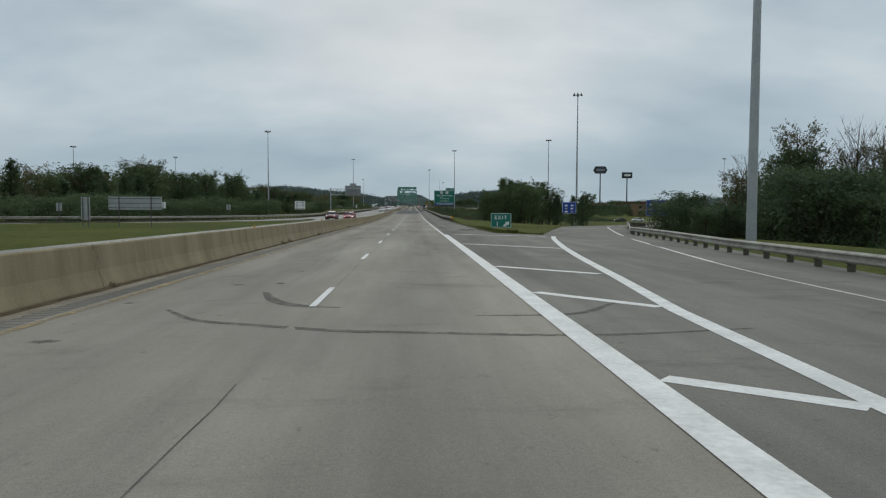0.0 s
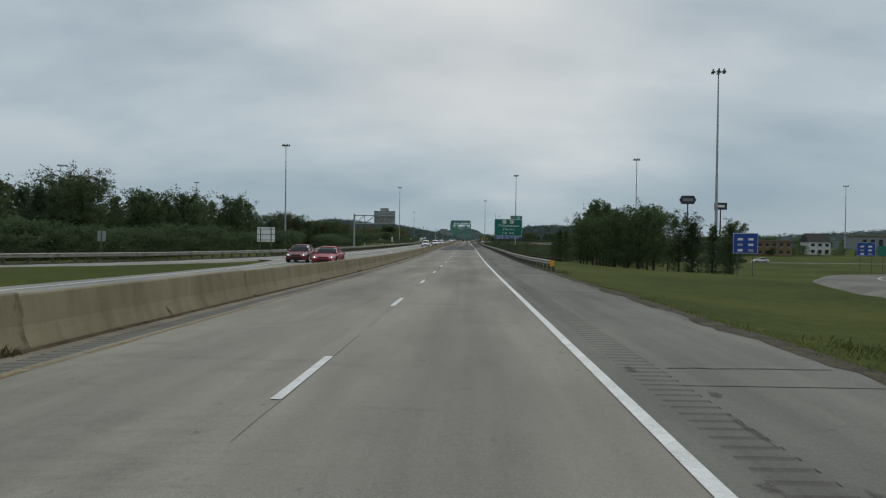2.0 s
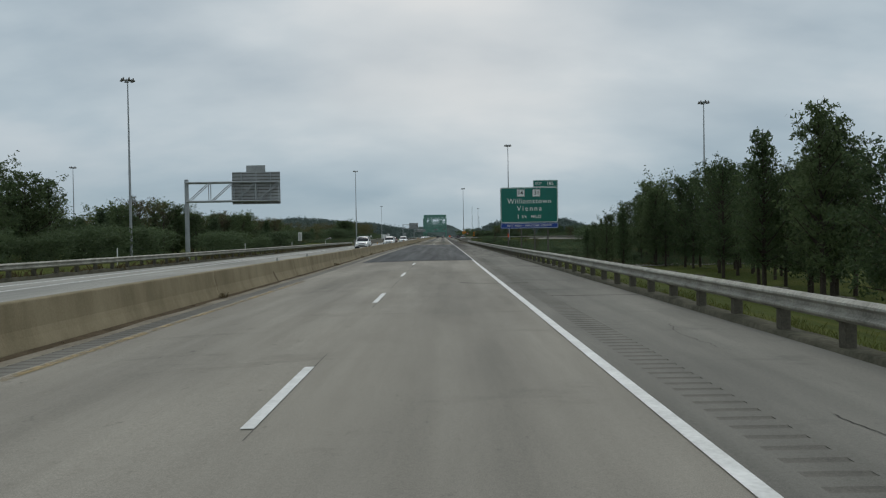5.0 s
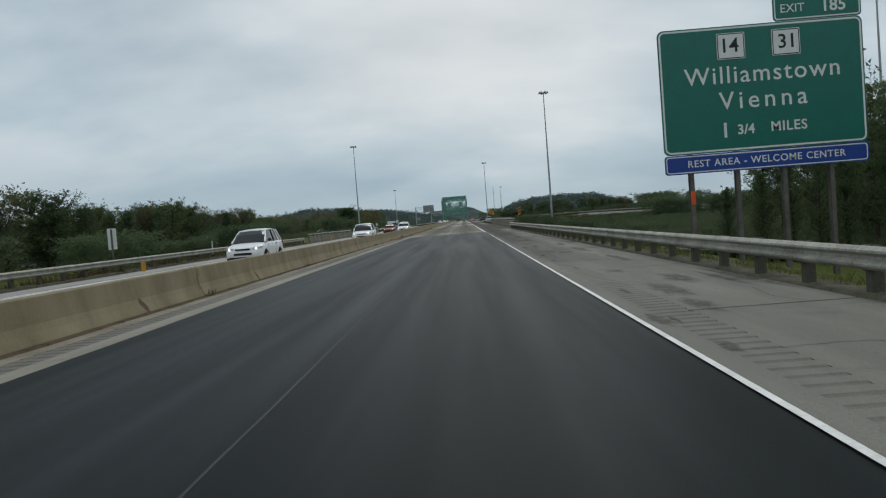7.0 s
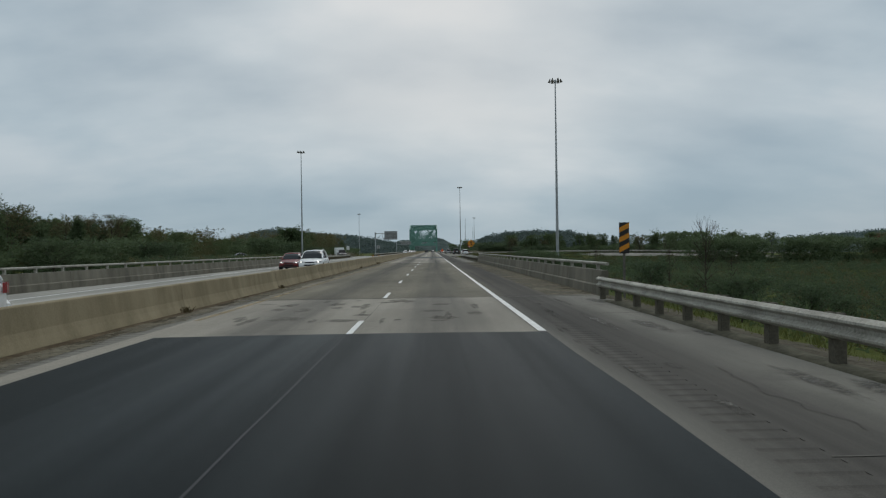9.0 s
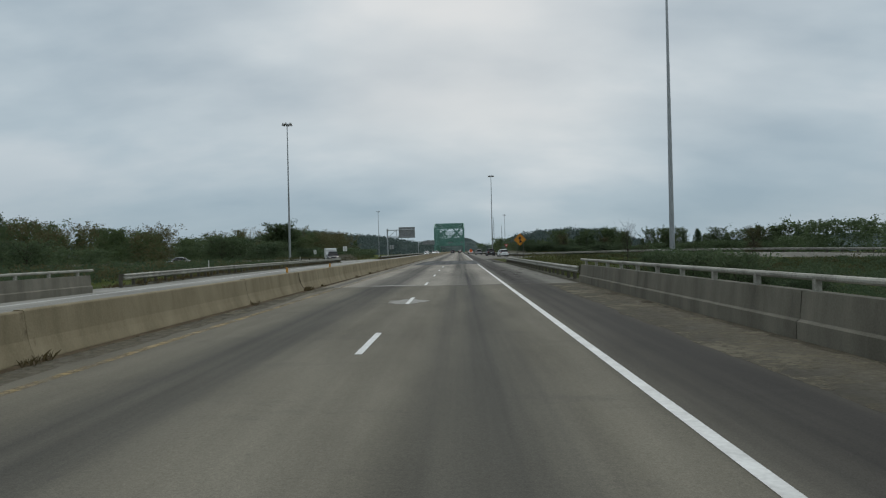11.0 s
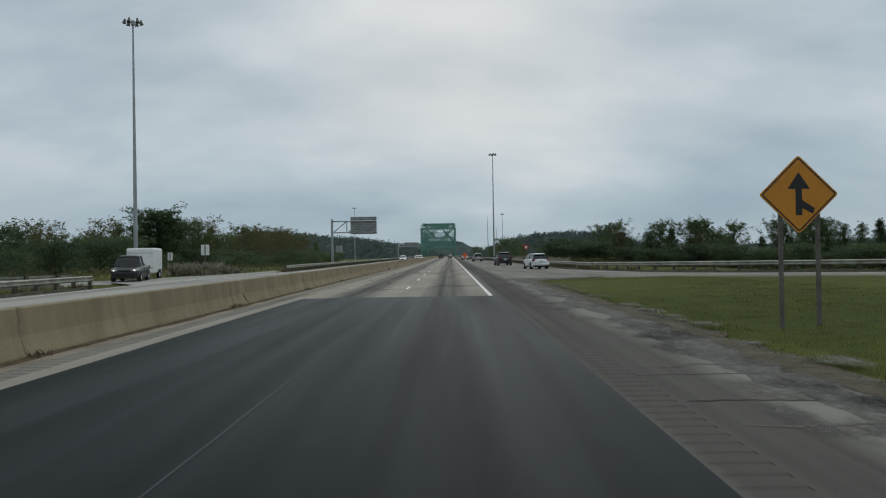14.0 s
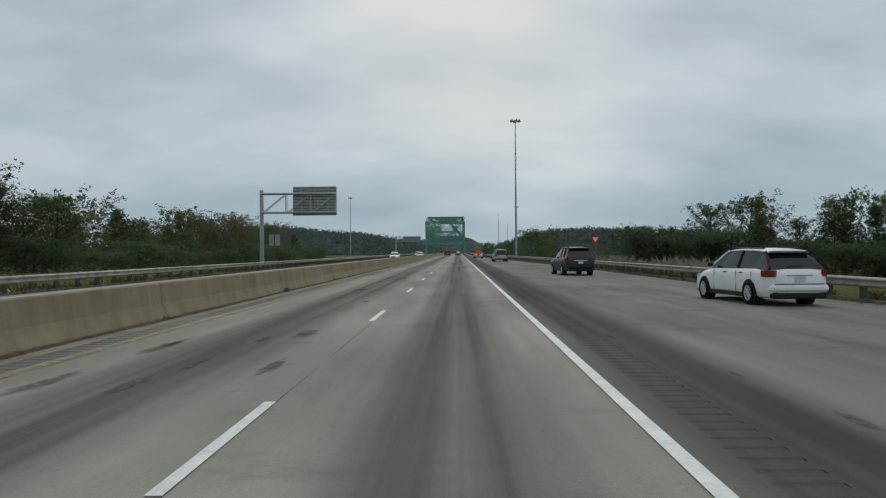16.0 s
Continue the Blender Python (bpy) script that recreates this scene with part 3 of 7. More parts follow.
STAIN = speckled("brown_barrier_stain", (0.095, 0.074, 0.047), (0.165, 0.130, 0.084), 6.0, 0.9, 0, 20.0, 0.0)
for y, k in ((41.0, 0.8), (55.5, 0.6), (83.0, 0.7), (194.9, 1.2), (203.4, 0.7), (244.5, 0.9), (253.0, 0.8), (266.0, 0.6), (404.5, 0.7), (419.0, 0.6), (456.8, 1.1), (461.8, 0.9), (470.2, 0.8), (497.0, 0.7)):
    tall = lerp_table([(50, 1.11), (105, 0.97), (200, 0.95), (228, 0.885), (310, 0.88), (355, 0.95), (392, 1.0)], y)
    rows = []
    for i in range(9):
        h = 0.02 + 0.045 * k * i
        face = float(np.interp(h / tall, [0, 0.06, 0.25, 0.38, 0.835], [0.27, 0.265, 0.19, 0.15, 0.09])) + 0.004
        w = 0.11 * k * math.sin(math.pi * (i + 0.8) / 9.6) + 0.02 * noise.noise((y, i * 0.9, 1))
        c = y - 0.035 * k * i + 0.03 * noise.noise((y, i * 0.7, 5))
        rows.append([(-8.86 + face, c + d * w, road_z(y) + tilt(-8.86, y) - 0.01 + h) for d in (-1, -0.4, 0.5, 1)])
    part("stain", sections(rows), STAIN, barrier, "brown stain running down the barrier")
# ---- guardrails ----
WBEAM = [(0.0, 0.155), (0.012, 0.15), (0.075, 0.105), (0.08, 0.075), (0.012, 0.025), (0.012, -0.025), (0.08, -0.075), (0.075, -0.105), (0.012, -0.15), (0.0, -0.155)]
post_bm = bmesh.new()
box(post_bm, (0.13, 0, -0.15), (0.15, 0.19, 1.75), bevel=0.01)
box(post_bm, (0.045, 0, 0.57), (0.07, 0.17, 0.34), bevel=0.008)
post_me = mesh_of(post_bm, "post", speckled("weathered_post", (0.058, 0.054, 0.042), (0.14, 0.129, 0.102), 2.0, 0.85, 0, 20.0))


BANK = speckled("bank_dirt", (0.050, 0.049, 0.035), (0.130, 0.122, 0.090), 1.6, 0.95, 0, 12.0, 0.6)


def guardrail(points, face, label, height=0.72, spacing=1.905):
    """points: (x, y, ground over the road); face: +1 when traffic runs on the left of the line's heading."""
    rail = empty("guardrail", pose(0, 0, 0), label, "guardrail", "roadside guardrails")
    pts = along(points, spacing / 2)
    rows = []
    for i, (p, a) in enumerate(pts):
        n = Vector((math.sin(a), -math.cos(a), 0)) * face
        zz = p.z + road_z(p.y) + height - 0.155
        front = [p - n * d + Vector((0, 0, zz - p.z + h)) for d, h in WBEAM]
        rows.append(front + [q + n * 0.012 for q in front[::-1]])
    part("rail", sections(rows, closed=True), GALV, rail, "galvanised steel W-beam")
    rows = []
    for i, (p, a) in enumerate(pts):
        n = Vector((math.sin(a), -math.cos(a), 0)) * face
        k = 0.10 + 0.09 * noise.noise((p.x * 0.3, p.y * 0.3, 2)) + 0.05 * noise.noise((p.x, p.y * 1.3, 5))
        c = p + Vector((0, 0, road_z(p.y) - (0.45 if i in (0, len(pts) - 1) else 0.0)))
        rows.append([c - n * 0.12 - Vector((0, 0, 0.14)), c - n * 0.05 + Vector((0, 0, k * 0.8)), c + n * 0.16 + Vector((0, 0, k)), c + n * 0.5 + Vector((0, 0, k * 0.3)), c + n * 1.1 - Vector((0, 0, 0.35))])
    bank = sections(rows)
    for f in bank.faces:
        if f.normal.z < 0:
            f.normal_flip()
    tagged(part("dirt_bank", bank, BANK, smooth=True), "low bank of brown dirt and dead grass under the guardrail", "dirt", kind="stuff")
    for p, a in pts[::2]:
        part("post", post_me, None, rail, at=Matrix.Translation((p.x, p.y, p.z + road_z(p.y) + height - 0.73)) @ Matrix.Rotation(a - math.pi / 2 + (math.pi if face < 0 else 0), 4, "Z"))
    return rail


guardrail([(3.75, 115.2, 0), (3.35, 126, 0), (3.2, 140, 0), (3.2, 200, 0), (3.15, 225, -0.05), (3.05, 250, -0.04), (2.9, 312, -0.04)], 1, "galvanised W-beam guardrail on dark posts beside the shoulder")
guardrail([(3.42, 381.4, 0), (3.3, 388, 0), (3.2, 433.5, 0)], 1, "galvanised W-beam guardrail with weeds beneath it")
guardrail([(8.4, -15, -0.18), (8.9, 14, -0.18), (9.9, 28, -0.18), (11.7, 41, -0.18), (12.9, 52, -0.2), (17.4, 68, -0.22), (22.0, 85, -0.35), (27.7, 103, -0.65), (33.7, 121.5, -1.0), (39.5, 136.5, -1.35), (46.5, 147, -1.55), (56, 154.5, -1.75), (76, 160.6, -1.95)], 1, "galvanised guardrail round the outside of the exit ramp")
guardrail([(75, 442, -0.75), (58, 449.5, -0.1), (44, 459, 0.2), (30, 469.8, 0.28), (22.5, 476.5, 0.22), (16.8, 483, 0.15), (13.0, 490, 0.08), (10.6, 500, 0), (9.9, 515, 0), (9.6, 540, 0), (9.0, 575, 0), (7.0, 640, 0), (4.0, 720, 0), (3.8, 940, 0)], 1, "galvanised guardrail outside the entrance ramp")
guardrail([(-90, 74.5, 0), (-58, 88.5, 0), (-42, 100, 0), (-33, 111.5, 0), (-26.8, 128, 0), (-23, 150, 0), (-21.2, 175, 0), (-19.8, 215, 0), (-19.4, 260, 0), (-19.3, 312, 0)], -1, "galvanised guardrail along the far carriageway")
guardrail([(-19.8, 386, 0), (-21.5, 410, 0), (-21.9, 474, 0)], -1, "galvanised guardrail before the far exit ramp")
guardrail([(-18.9, 511, 0), (-19.2, 560, 0), (-19.2, 940, 0)], -1, "galvanised guardrail of the far carriageway")
guardrail([(-130, 451, 0), (-66, 458, 0), (-45, 463.5, 0), (-34, 470, 0), (-26, 480, 0)], 1, "galvanised guardrail inside the far exit ramp")


# ---- overpass: parapets ----
def parapet(x, y0, y1, side, label):
    p = empty("bridge_parapet", pose(0, 0, 0), label, "parapet", "bridge parapets", "structure")
    prof_ = [(0.0, 0.0), (0.0, 0.30), (side * 0.06, 0.34), (side * 0.10, 0.80), (side * 0.32, 0.80), (side * 0.32, -1.2), (0.0, -1.2)]
    n = 6
    for i in range(n):
        a, b = y0 + (y1 - y0) * i / n, y0 + (y1 - y0) * (i + 1) / n - 0.03
        part("wall_panel", sections([[(x + dx, y, dz) for dx, dz in prof_] for y in (a, b)], closed=True), PARAPET, p, "streaked concrete wall panel")
    bm = bmesh.new()
    rod(bm, (x + side * 0.2, y0 - 0.4, 1.02), (x + side * 0.2, y1 + 0.4, 1.02), 0.055, seg=10)
    part("hand_rail", bm, GALV, p, "galvanised tube")
    pb = bmesh.new()
    box(pb, (0, 0, 0.1), (0.10, 0.14, 0.24), bevel=0.01)
    pm = mesh_of(pb, "rail_post", GALV)
    for y in span(y0 + 1, y1 - 1, 2.4):
        part("rail_post", pm, None, p, at=pose(x + side * 0.2, y, 0.80))
    return p


parapet(3.35, 313.4, 381.0, 1, "stained concrete bridge parapet with a steel tube rail")
parapet(-19.0, 313.4, 381.0, -1, "pale concrete bridge parapet of the far carriageway")
for y in (313.2, 380.4):
    bm = bmesh.new()
    box(bm, (-2.62, 0, 0.003), (11.8, 0.07, 0.006), m=Matrix.Rotation(radians(1.0), 4, "Z"))
    part("expansion_joint", bm, speckled("joint_steel", (0.13, 0.125, 0.11), (0.30, 0.29, 0.265), 2.0, 0.7, 0.2, 9.0), road, "worn steel expansion joint", at=pose(0, y, 0.004))

# ---- pavement joints, cracks, stains ----
jr = random.Random(21)
for yc in (400.2, 424.6):
    x = -7.4
    while x < -0.3:
        w = jr.uniform(0.25, 1.1)
        if jr.random() < 0.75:
            strip("cross_joint", x, min(x + w, -0.12), [yc + jr.uniform(-0.03, 0.0) - 0.03, yc + jr.uniform(0.0, 0.04)], 0.0025, DARK_JOINT, road, "cracked cross joint")
        x += w + jr.uniform(0.05, 0.5)
for ya, yb in ((-40, 212), (304, 430), (460.2, 620)):
    y = ya
    while y < yb:
        e = min(yb, y + jr.uniform(2.0, 7.5))
        if jr.random() < 0.8:
            w = jr.uniform(0.004, 0.008)
            strip("lane_joint", lambda q, w=w: -3.607 - w + 0.025 * noise.noise((q * 0.8, 0, 4)), lambda q, w=w: -3.607 + w + 0.025 * noise.noise((q * 0.8, 0, 4)), span(y, e, 0.8), 0.0025, JOINT, road, "sealed lengthwise joint")
        y = e + jr.uniform(0.2, 1.6)
for y0, y1 in ((214.2, 302.3), (431.5, 459.3)):
    strip("overlay_seam", lambda q: -3.70 + 0.02 * noise.noise((q * 0.5, 2, 4)), lambda q: -3.672 + 0.02 * noise.noise((q * 0.5, 2, 4)), span(y0, y1, 1.5), 0.0185, plain("seam_bitumen", (0.016, 0.018, 0.021), 0.6), road, "seam between two asphalt passes")
jb = bmesh.new()
box(jb, (1.95, 0, 0.003), (2.6, 0.02, 0.004))
jm = mesh_of(jb, "shoulder_joint", JOINT)
for y in [56 + 18.3 * k for k in range(22)]:
    if not 305 < y < 385:
        part("shoulder_joint", jm, None, road, at=pose(0.15, y, road_z(y) + 0.002, 0, 0, random.uniform(-1, 1)))
SKID = speckled("tyre_rubber_stain", (0.105, 0.099, 0.088), (0.19, 0.18, 0.16), 1.5, 0.92, 0, 7.0)


SKIDS = []


def worn_through(m, scale, soft=False):
    """The stain is patchy, and the pavement shows through it."""
    nt = m.node_tree
    oc = nt.nodes.new("ShaderNodeTexCoord").outputs["Object"]
    f = mathn(nt, "ADD", mathn(nt, "MULTIPLY", noise_tex(nt, oc, scale, 6.0, 0.7), 0.6), mathn(nt, "MULTIPLY", noise_tex(nt, oc, scale * 6, 3.0, 0.7), 0.4))
    fac = ramp(nt, f, [(0.42, (0.12, 0.12, 0.12)), (0.58, (0.9, 0.9, 0.9))])
    if soft:
        # the stain fades out towards its rim
        rim = nt.nodes.new("ShaderNodeAttribute")
        rim.attribute_name = "soft"
        fac = mathn(nt, "MULTIPLY", fac, rim.outputs["Fac"])
    ms = nt.nodes.new("ShaderNodeMixShader")
    nt.links.new(fac, ms.inputs[0])
    nt.links.new(nt.nodes.new("ShaderNodeBsdfTransparent").outputs[0], ms.inputs[1])
    nt.links.new(nt.nodes["Principled BSDF"].outputs[0], ms.inputs[2])
    nt.links.new(ms.outputs[0], nt.nodes["Material Output"].inputs[0])


worn_through(SKID, 3.0)


def skid(points, w=0.13):
    SKIDS.append(w)
    pts = smooth_line([(x, y, road_z(y) + tilt(x, y) + 0.0048 + 0.0003 * len(SKIDS)) for x, y in points], 8)
    rows = []
    for i, p in enumerate(pts):
        d = pts[min(i + 1, len(pts) - 1)] - pts[max(i - 1, 0)]
        n = Vector((d.y, -d.x, 0)).normalized() * w * (0.35 + 0.65 * math.sin(math.pi * (i + 0.7) / (len(pts) + 0.4)))
        rows.append([p - n, p + n])
    bm = sections(rows)
    for f in bm.faces:
        if f.normal.z < 0:
            f.normal_flip()
    part("skid_mark", bm, SKID, road, "curved dark tyre mark")


skid([(-6.0, 12.2), (-5.2, 10.9), (-4.2, 10.2), (-3.0, 9.6), (-2.0, 9.45), (0.2, 9.2), (2.5, 9.7)], 0.10)
skid([(-4.9, 14.6), (-4.4, 13.0), (-3.8, 12.2), (-3.2, 12.0)], 0.13)
skid([(-1.1, 11.0), (0.4, 11.2), (1.4, 12.6)], 0.08)
skid([(-1.5, 190.6), (-1.0, 189.9), (0.2, 189.6), (1.1, 189.9)], 0.09)
skid([(-6.5, 466.5), (-5.2, 467.5), (-4.4, 467.9)], 0.09)
skid([(-5.6, 463.8), (-5.2, 464.9), (-4.6, 465.6)], 0.11)
skid([(-4.3, 465.9), (-3.4, 466.3), (-2.9, 466.9)], 0.10)
skid([(-2.7, 466.6), (-2.0, 469.5), (-1.2, 471.6)], 0.07)
skid([(1.0, 220.5), (2.0, 225.0), (1.8, 229.0), (1.2, 233.0)], 0.05)
SCAR = speckled("spalled_scar", (0.075, 0.070, 0.063), (0.17, 0.162, 0.145), 4.0, 0.92, 0, 14.0)
worn_through(SCAR, 4.0, True)
PATCHY = speckled("pale_repair_mortar", (0.25, 0.24, 0.215), (0.34, 0.33, 0.30), 3.0, 0.75)


def blotch(x, y, rx, ry, mat_, name, label):
    bm = bmesh.new()
    soft = bm.verts.layers.float.new("soft")
    rings = []
    for k, inner in ((0.45, 1.0), (1.0, 0.0)):
        ring = []
        for i in range(32):
            a = i * math.tau / 32
            r = k * (1 + 0.45 * noise.noise((math.cos(a) * 1.7 + x, math.sin(a) * 1.7 + y, 0)) + 0.16 * noise.noise((math.cos(a) * 5 + x, math.sin(a) * 5 + y, 3)))
            v = bm.verts.new((x + rx * r * math.cos(a), y + ry * r * math.sin(a), road_z(y) + tilt(x, y) + 0.0065))
            v[soft] = inner
            ring.append(v)
        rings.append(ring)
    bm.faces.new(rings[0])
    for i in range(32):
        j = (i + 1) % 32
        bm.faces.new((rings[0][i], rings[1][i], rings[1][j], rings[0][j]))
    part(name, bm, mat_, road, label)


blotch(-3.70, 369.9, 0.62, 0.95, PATCHY, "mortar_repair", "pale mortar repair")
blotch(-4.9, 381.3, 1.3, 0.42, PATCHY, "mortar_repair", "pale mortar repair")
for x, y, rx, ry in ((-5.6, 494.8, 0.25, 1.1), (-5.2, 499.5, 0.2, 0.9), (-6.6, 499.0, 0.15, 1.3), (-5.5, 490.0, 0.3, 0.9), (-4.9, 16.4, 0.25, 0.3), (-7.0, 13.3, 0.3, 0.2), (2.2, 470, 0.5, 0.25), (4.8, 497, 0.25, 0.12), (6.0, 513, 0.3, 0.2), (3.4, 512, 0.25, 0.15)):
    blotch(x, y, rx * 0.5, ry * 0.7, SCAR, "surface_scar", "dark spalled scar")

worn_through(YELLOW_PAINT, 1.1)
CRACK = speckled("open_crack", (0.040, 0.038, 0.034), (0.115, 0.108, 0.096), 3.0, 0.95)
CAKED = speckled("caked_silt", (0.112, 0.100, 0.072), (0.198, 0.178, 0.130), 0.7, 0.95, 0, 6.0, 0.4)
worn_through(CAKED, 0.7)
BROKEN = speckled("broken_concrete", (0.125, 0.117, 0.100), (0.25, 0.236, 0.205), 2.2, 0.92, 0, 13.0, 0.6)
worn_through(BROKEN, 2.4, True)
cr = random.Random(77)


def crack(points, w, dz=0.0042, label="irregular open crack", mat_=None):
    """A ragged crack along a rough line."""
    pts = smooth_line([(x, y, 0) for x, y in points], 26)
    rows = []
    for i, p in enumerate(pts):
        d = pts[min(i + 1, len(pts) - 1)] - pts[max(i - 1, 0)]
        n = Vector((d.y, -d.x, 0)).normalized()
        c = p + n * (0.10 * noise.noise((p.x * 1.9, p.y * 1.9, 9)) + 0.05 * noise.noise((p.x * 7, p.y * 7, 4))) + Vector((0, 0, road_z(p.y) + tilt(p.x, p.y) + dz))
        k = w * (0.55 + 0.9 * abs(noise.noise((p.x * 4, p.y * 4, 3)))) * (0.3 if i in (0, len(pts) - 1) else 1.0)
        rows.append([c - n * k, c + n * k])
    bm = sections(rows)
    for f in bm.faces:
        if f.normal.z < 0:
            f.normal_flip()
    part("crack", bm, mat_ or CRACK, road, label)


# wandering cracks along the shoulder, and across it
for y0, y1, n in ((56, 112, 7), (118, 212, 10), (214, 312, 26), (384, 432, 12), (434, 476, 12), (484, 545, 10)):
    for _ in range(n):
        y = cr.uniform(y0, y1)
        x = cr.uniform(1.1, 2.7) if y < 484 else cr.uniform(1.2, 7.5)
        if cr.random() < 0.6:
            e = min(y + cr.uniform(1.0, 3.6), y1)
            crack([(x, y), (x + cr.uniform(-0.15, 0.15), (y + e) / 2), (x + cr.uniform(-0.3, 0.3), e)], cr.uniform(0.005, 0.011))
        else:
            crack([(x - cr.uniform(0.4, 1.0), y), (x, y + cr.uniform(-0.15, 0.15)), (x + cr.uniform(0.3, 0.9), y + cr.uniform(-0.2, 0.2))], cr.uniform(0.006, 0.014))
# full joints of the shoulder that stand open
for y in (75.6, 231.5, 246.8, 262.0, 277.2, 292.4, 306.5, 392.6, 403.5, 413.0, 421.5, 438.5, 449.0, 463.5, 470.0):
    crack([(0.95, y), (1.7, y + cr.uniform(-0.06, 0.06)), (2.5, y + cr.uniform(-0.06, 0.06)), (3.15, y + cr.uniform(-0.05, 0.05))], cr.uniform(0.014, 0.030), label="open dark shoulder joint", mat_=DARK_JOINT)
crack([(1.0, 62.5), (1.05, 56.0), (1.3, 50.5), (1.55, 44.0)], 0.014)
crack([(4.2, 38.6), (6.0, 38.0), (7.4, 37.9)], 0.02)
# broken pavement beside the rumble strip
for y0, y1, n in ((66, 80, 9), (228, 312, 46), (384, 430, 16), (458, 500, 20)):
    for _ in range(n):
        blotch(cr.uniform(0.25, 1.05) if y0 < 440 else cr.uniform(0.3, 2.2), cr.uniform(y0, y1), cr.uniform(0.03, 0.12), cr.uniform(0.12, 0.7), SCAR, "surface_scar", "dark spalled scar")
# ragged slab between the overlay and the bridge
for _ in range(26):
    blotch(cr.uniform(-7.2, -0.4), cr.uniform(304.4, 312.6), cr.uniform(0.10, 0.45), cr.uniform(0.15, 0.7), BROKEN, "surface_scar", "broken concrete patch")
for _ in range(9):
    blotch(cr.uniform(-6.3, -0.8), cr.uniform(305, 311), cr.uniform(0.06, 0.14), cr.uniform(0.5, 1.3), BROKEN, "surface_scar", "worn wheel track")
# worn smears in the left lane of the last stretch
for _ in range(22):
    blotch(cr.uniform(-6.9, -4.2), cr.uniform(458.5, 540), cr.uniform(0.08, 0.22), cr.uniform(0.3, 1.2), SCAR, "surface_scar", "dark spalled scar")
for _ in range(12):
    blotch(cr.uniform(-7.0, -0.6), cr.uniform(385, 430), cr.uniform(0.08, 0.2), cr.uniform(0.1, 0.5), SCAR, "surface_scar", "dark spalled scar")
for _ in range(14):
    blotch(cr.uniform(-7.2, -4.2), cr.uniform(6, 60), cr.uniform(0.10, 0.28), cr.uniform(0.08, 0.2), SCAR, "surface_scar", "small dark scar")
blotch(-1.3, 469.2, 1.5, 0.8, SCAR, "surface_scar", "broad dark tyre smear")
blotch(-4.9, 466.3, 0.9, 0.35, SCAR, "surface_scar", "broad dark tyre smear")
# silt caked on the bridge shoulders
strip("silt_cover", -8.56, lambda y: -7.86 + 0.28 * noise.noise((y * 0.18, 3, 3)) + 0.15 * noise.noise((y * 0.9, 5, 3)), span(297, 381, 0.7), 0.0075, CAKED, road, "brown silt caked along the barrier", 2)
strip("silt_cover", lambda y: 1.75 + 0.30 * noise.noise((y * 0.2, 8, 3)) + 0.12 * noise.noise((y * 0.9, 2, 3)), 3.33, span(314, 380, 0.7), 0.0075, CAKED, road, "brown silt caked along the parapet", 2)
EDGE_MUD = speckled("wet_mud", (0.030, 0.028, 0.022), (0.095, 0.090, 0.075), 3.0, 0.6, 0, 12.0, 0.5)
worn_through(EDGE_MUD, 1.8, True)
for _ in range(110):
    blotch(1.5 + 2.6 * cr.random() ** 0.8, cr.uniform(434, 479), cr.uniform(0.15, 0.75), cr.uniform(0.2, 1.1), EDGE_MUD, "mud_stain", "dark mud on the broken pavement edge")
for _ in range(30):
    blotch(cr.uniform(0.9, 3.0), cr.uniform(232, 312), cr.uniform(0.08, 0.3), cr.uniform(0.5, 2.2), EDGE_MUD, "mud_stain", "dark dirt dragged along the shoulder")
for _ in range(12):
    blotch(cr.uniform(1.0, 3.1), cr.uniform(384, 432), cr.uniform(0.08, 0.3), cr.uniform(0.3, 1.4), EDGE_MUD, "mud_stain", "dark dirt dragged along the shoulder")
GRIME = speckled("shoulder_grime", (0.072, 0.070, 0.064), (0.190, 0.184, 0.168), 1.4, 0.8, 0, 10.0, 0.4)
worn_through(GRIME, 0.7)
strip("grime_cover", lambda y: 2.2 + 0.55 * noise.noise((y * 0.25, 4, 9)) + 0.3 * noise.noise((y * 1.1, 6, 9)), lambda y: right_edge(y) - 0.05, span(433, 480, 0.6), 0.0057, GRIME, road, "dark grime washed over the broken shoulder", 2)
for y in (437.3, 441.0, 443.6, 448.2, 452.9, 458.5):
    crack = [(1.1 + 0.42 * k, y + 0.25 * noise.noise((k * 0.8, y, 2)) + 0.05 * k) for k in range(7)]
    skid(crack, cr.uniform(0.03, 0.06))
MUD = speckled("dark_mud", (0.028, 0.021, 0.013), (0.075, 0.058, 0.036), 5.0, 0.95, 0, 20.0, 0.6)
for x, y, rx, ry in ((-8.30, 302.6, 0.20, 1.3), (-8.38, 306.4, 0.15, 0.8), (-8.34, 311.8, 0.16, 0.9), (-8.35, 378.2, 0.22, 0.45), (2.95, 371.5, 0.25, 0.5), (3.1, 367.5, 0.16, 0.35), (3.0, 318.0, 0.2, 0.8)):
    blotch(x, y, rx, ry, MUD, "mud_heap", "dark mud washed together")

debris = bmesh.new()
rows = []
for i in range(9):
    t = i / 8
    c = Vector((-0.55 + 1.1 * t, 0.04 * math.sin(5 * t), 0.03 + 0.015 * math.sin(9 * t)))
    rows.append([c + Vector((0, 0.05 * math.cos(a), 0.022 * math.sin(a))) for a in (0.3, 1.4, 2.6, 3.6, 4.7, 5.7)])
tagged(part("tyre_strip", sections(rows, closed=True), plain("torn_rubber", (0.015, 0.015, 0.015), 0.8), at=pose(2.3, 61.4, road_z(61.4), 0, 0, -8)), "torn black strip of tyre tread on the shoulder", "debris")


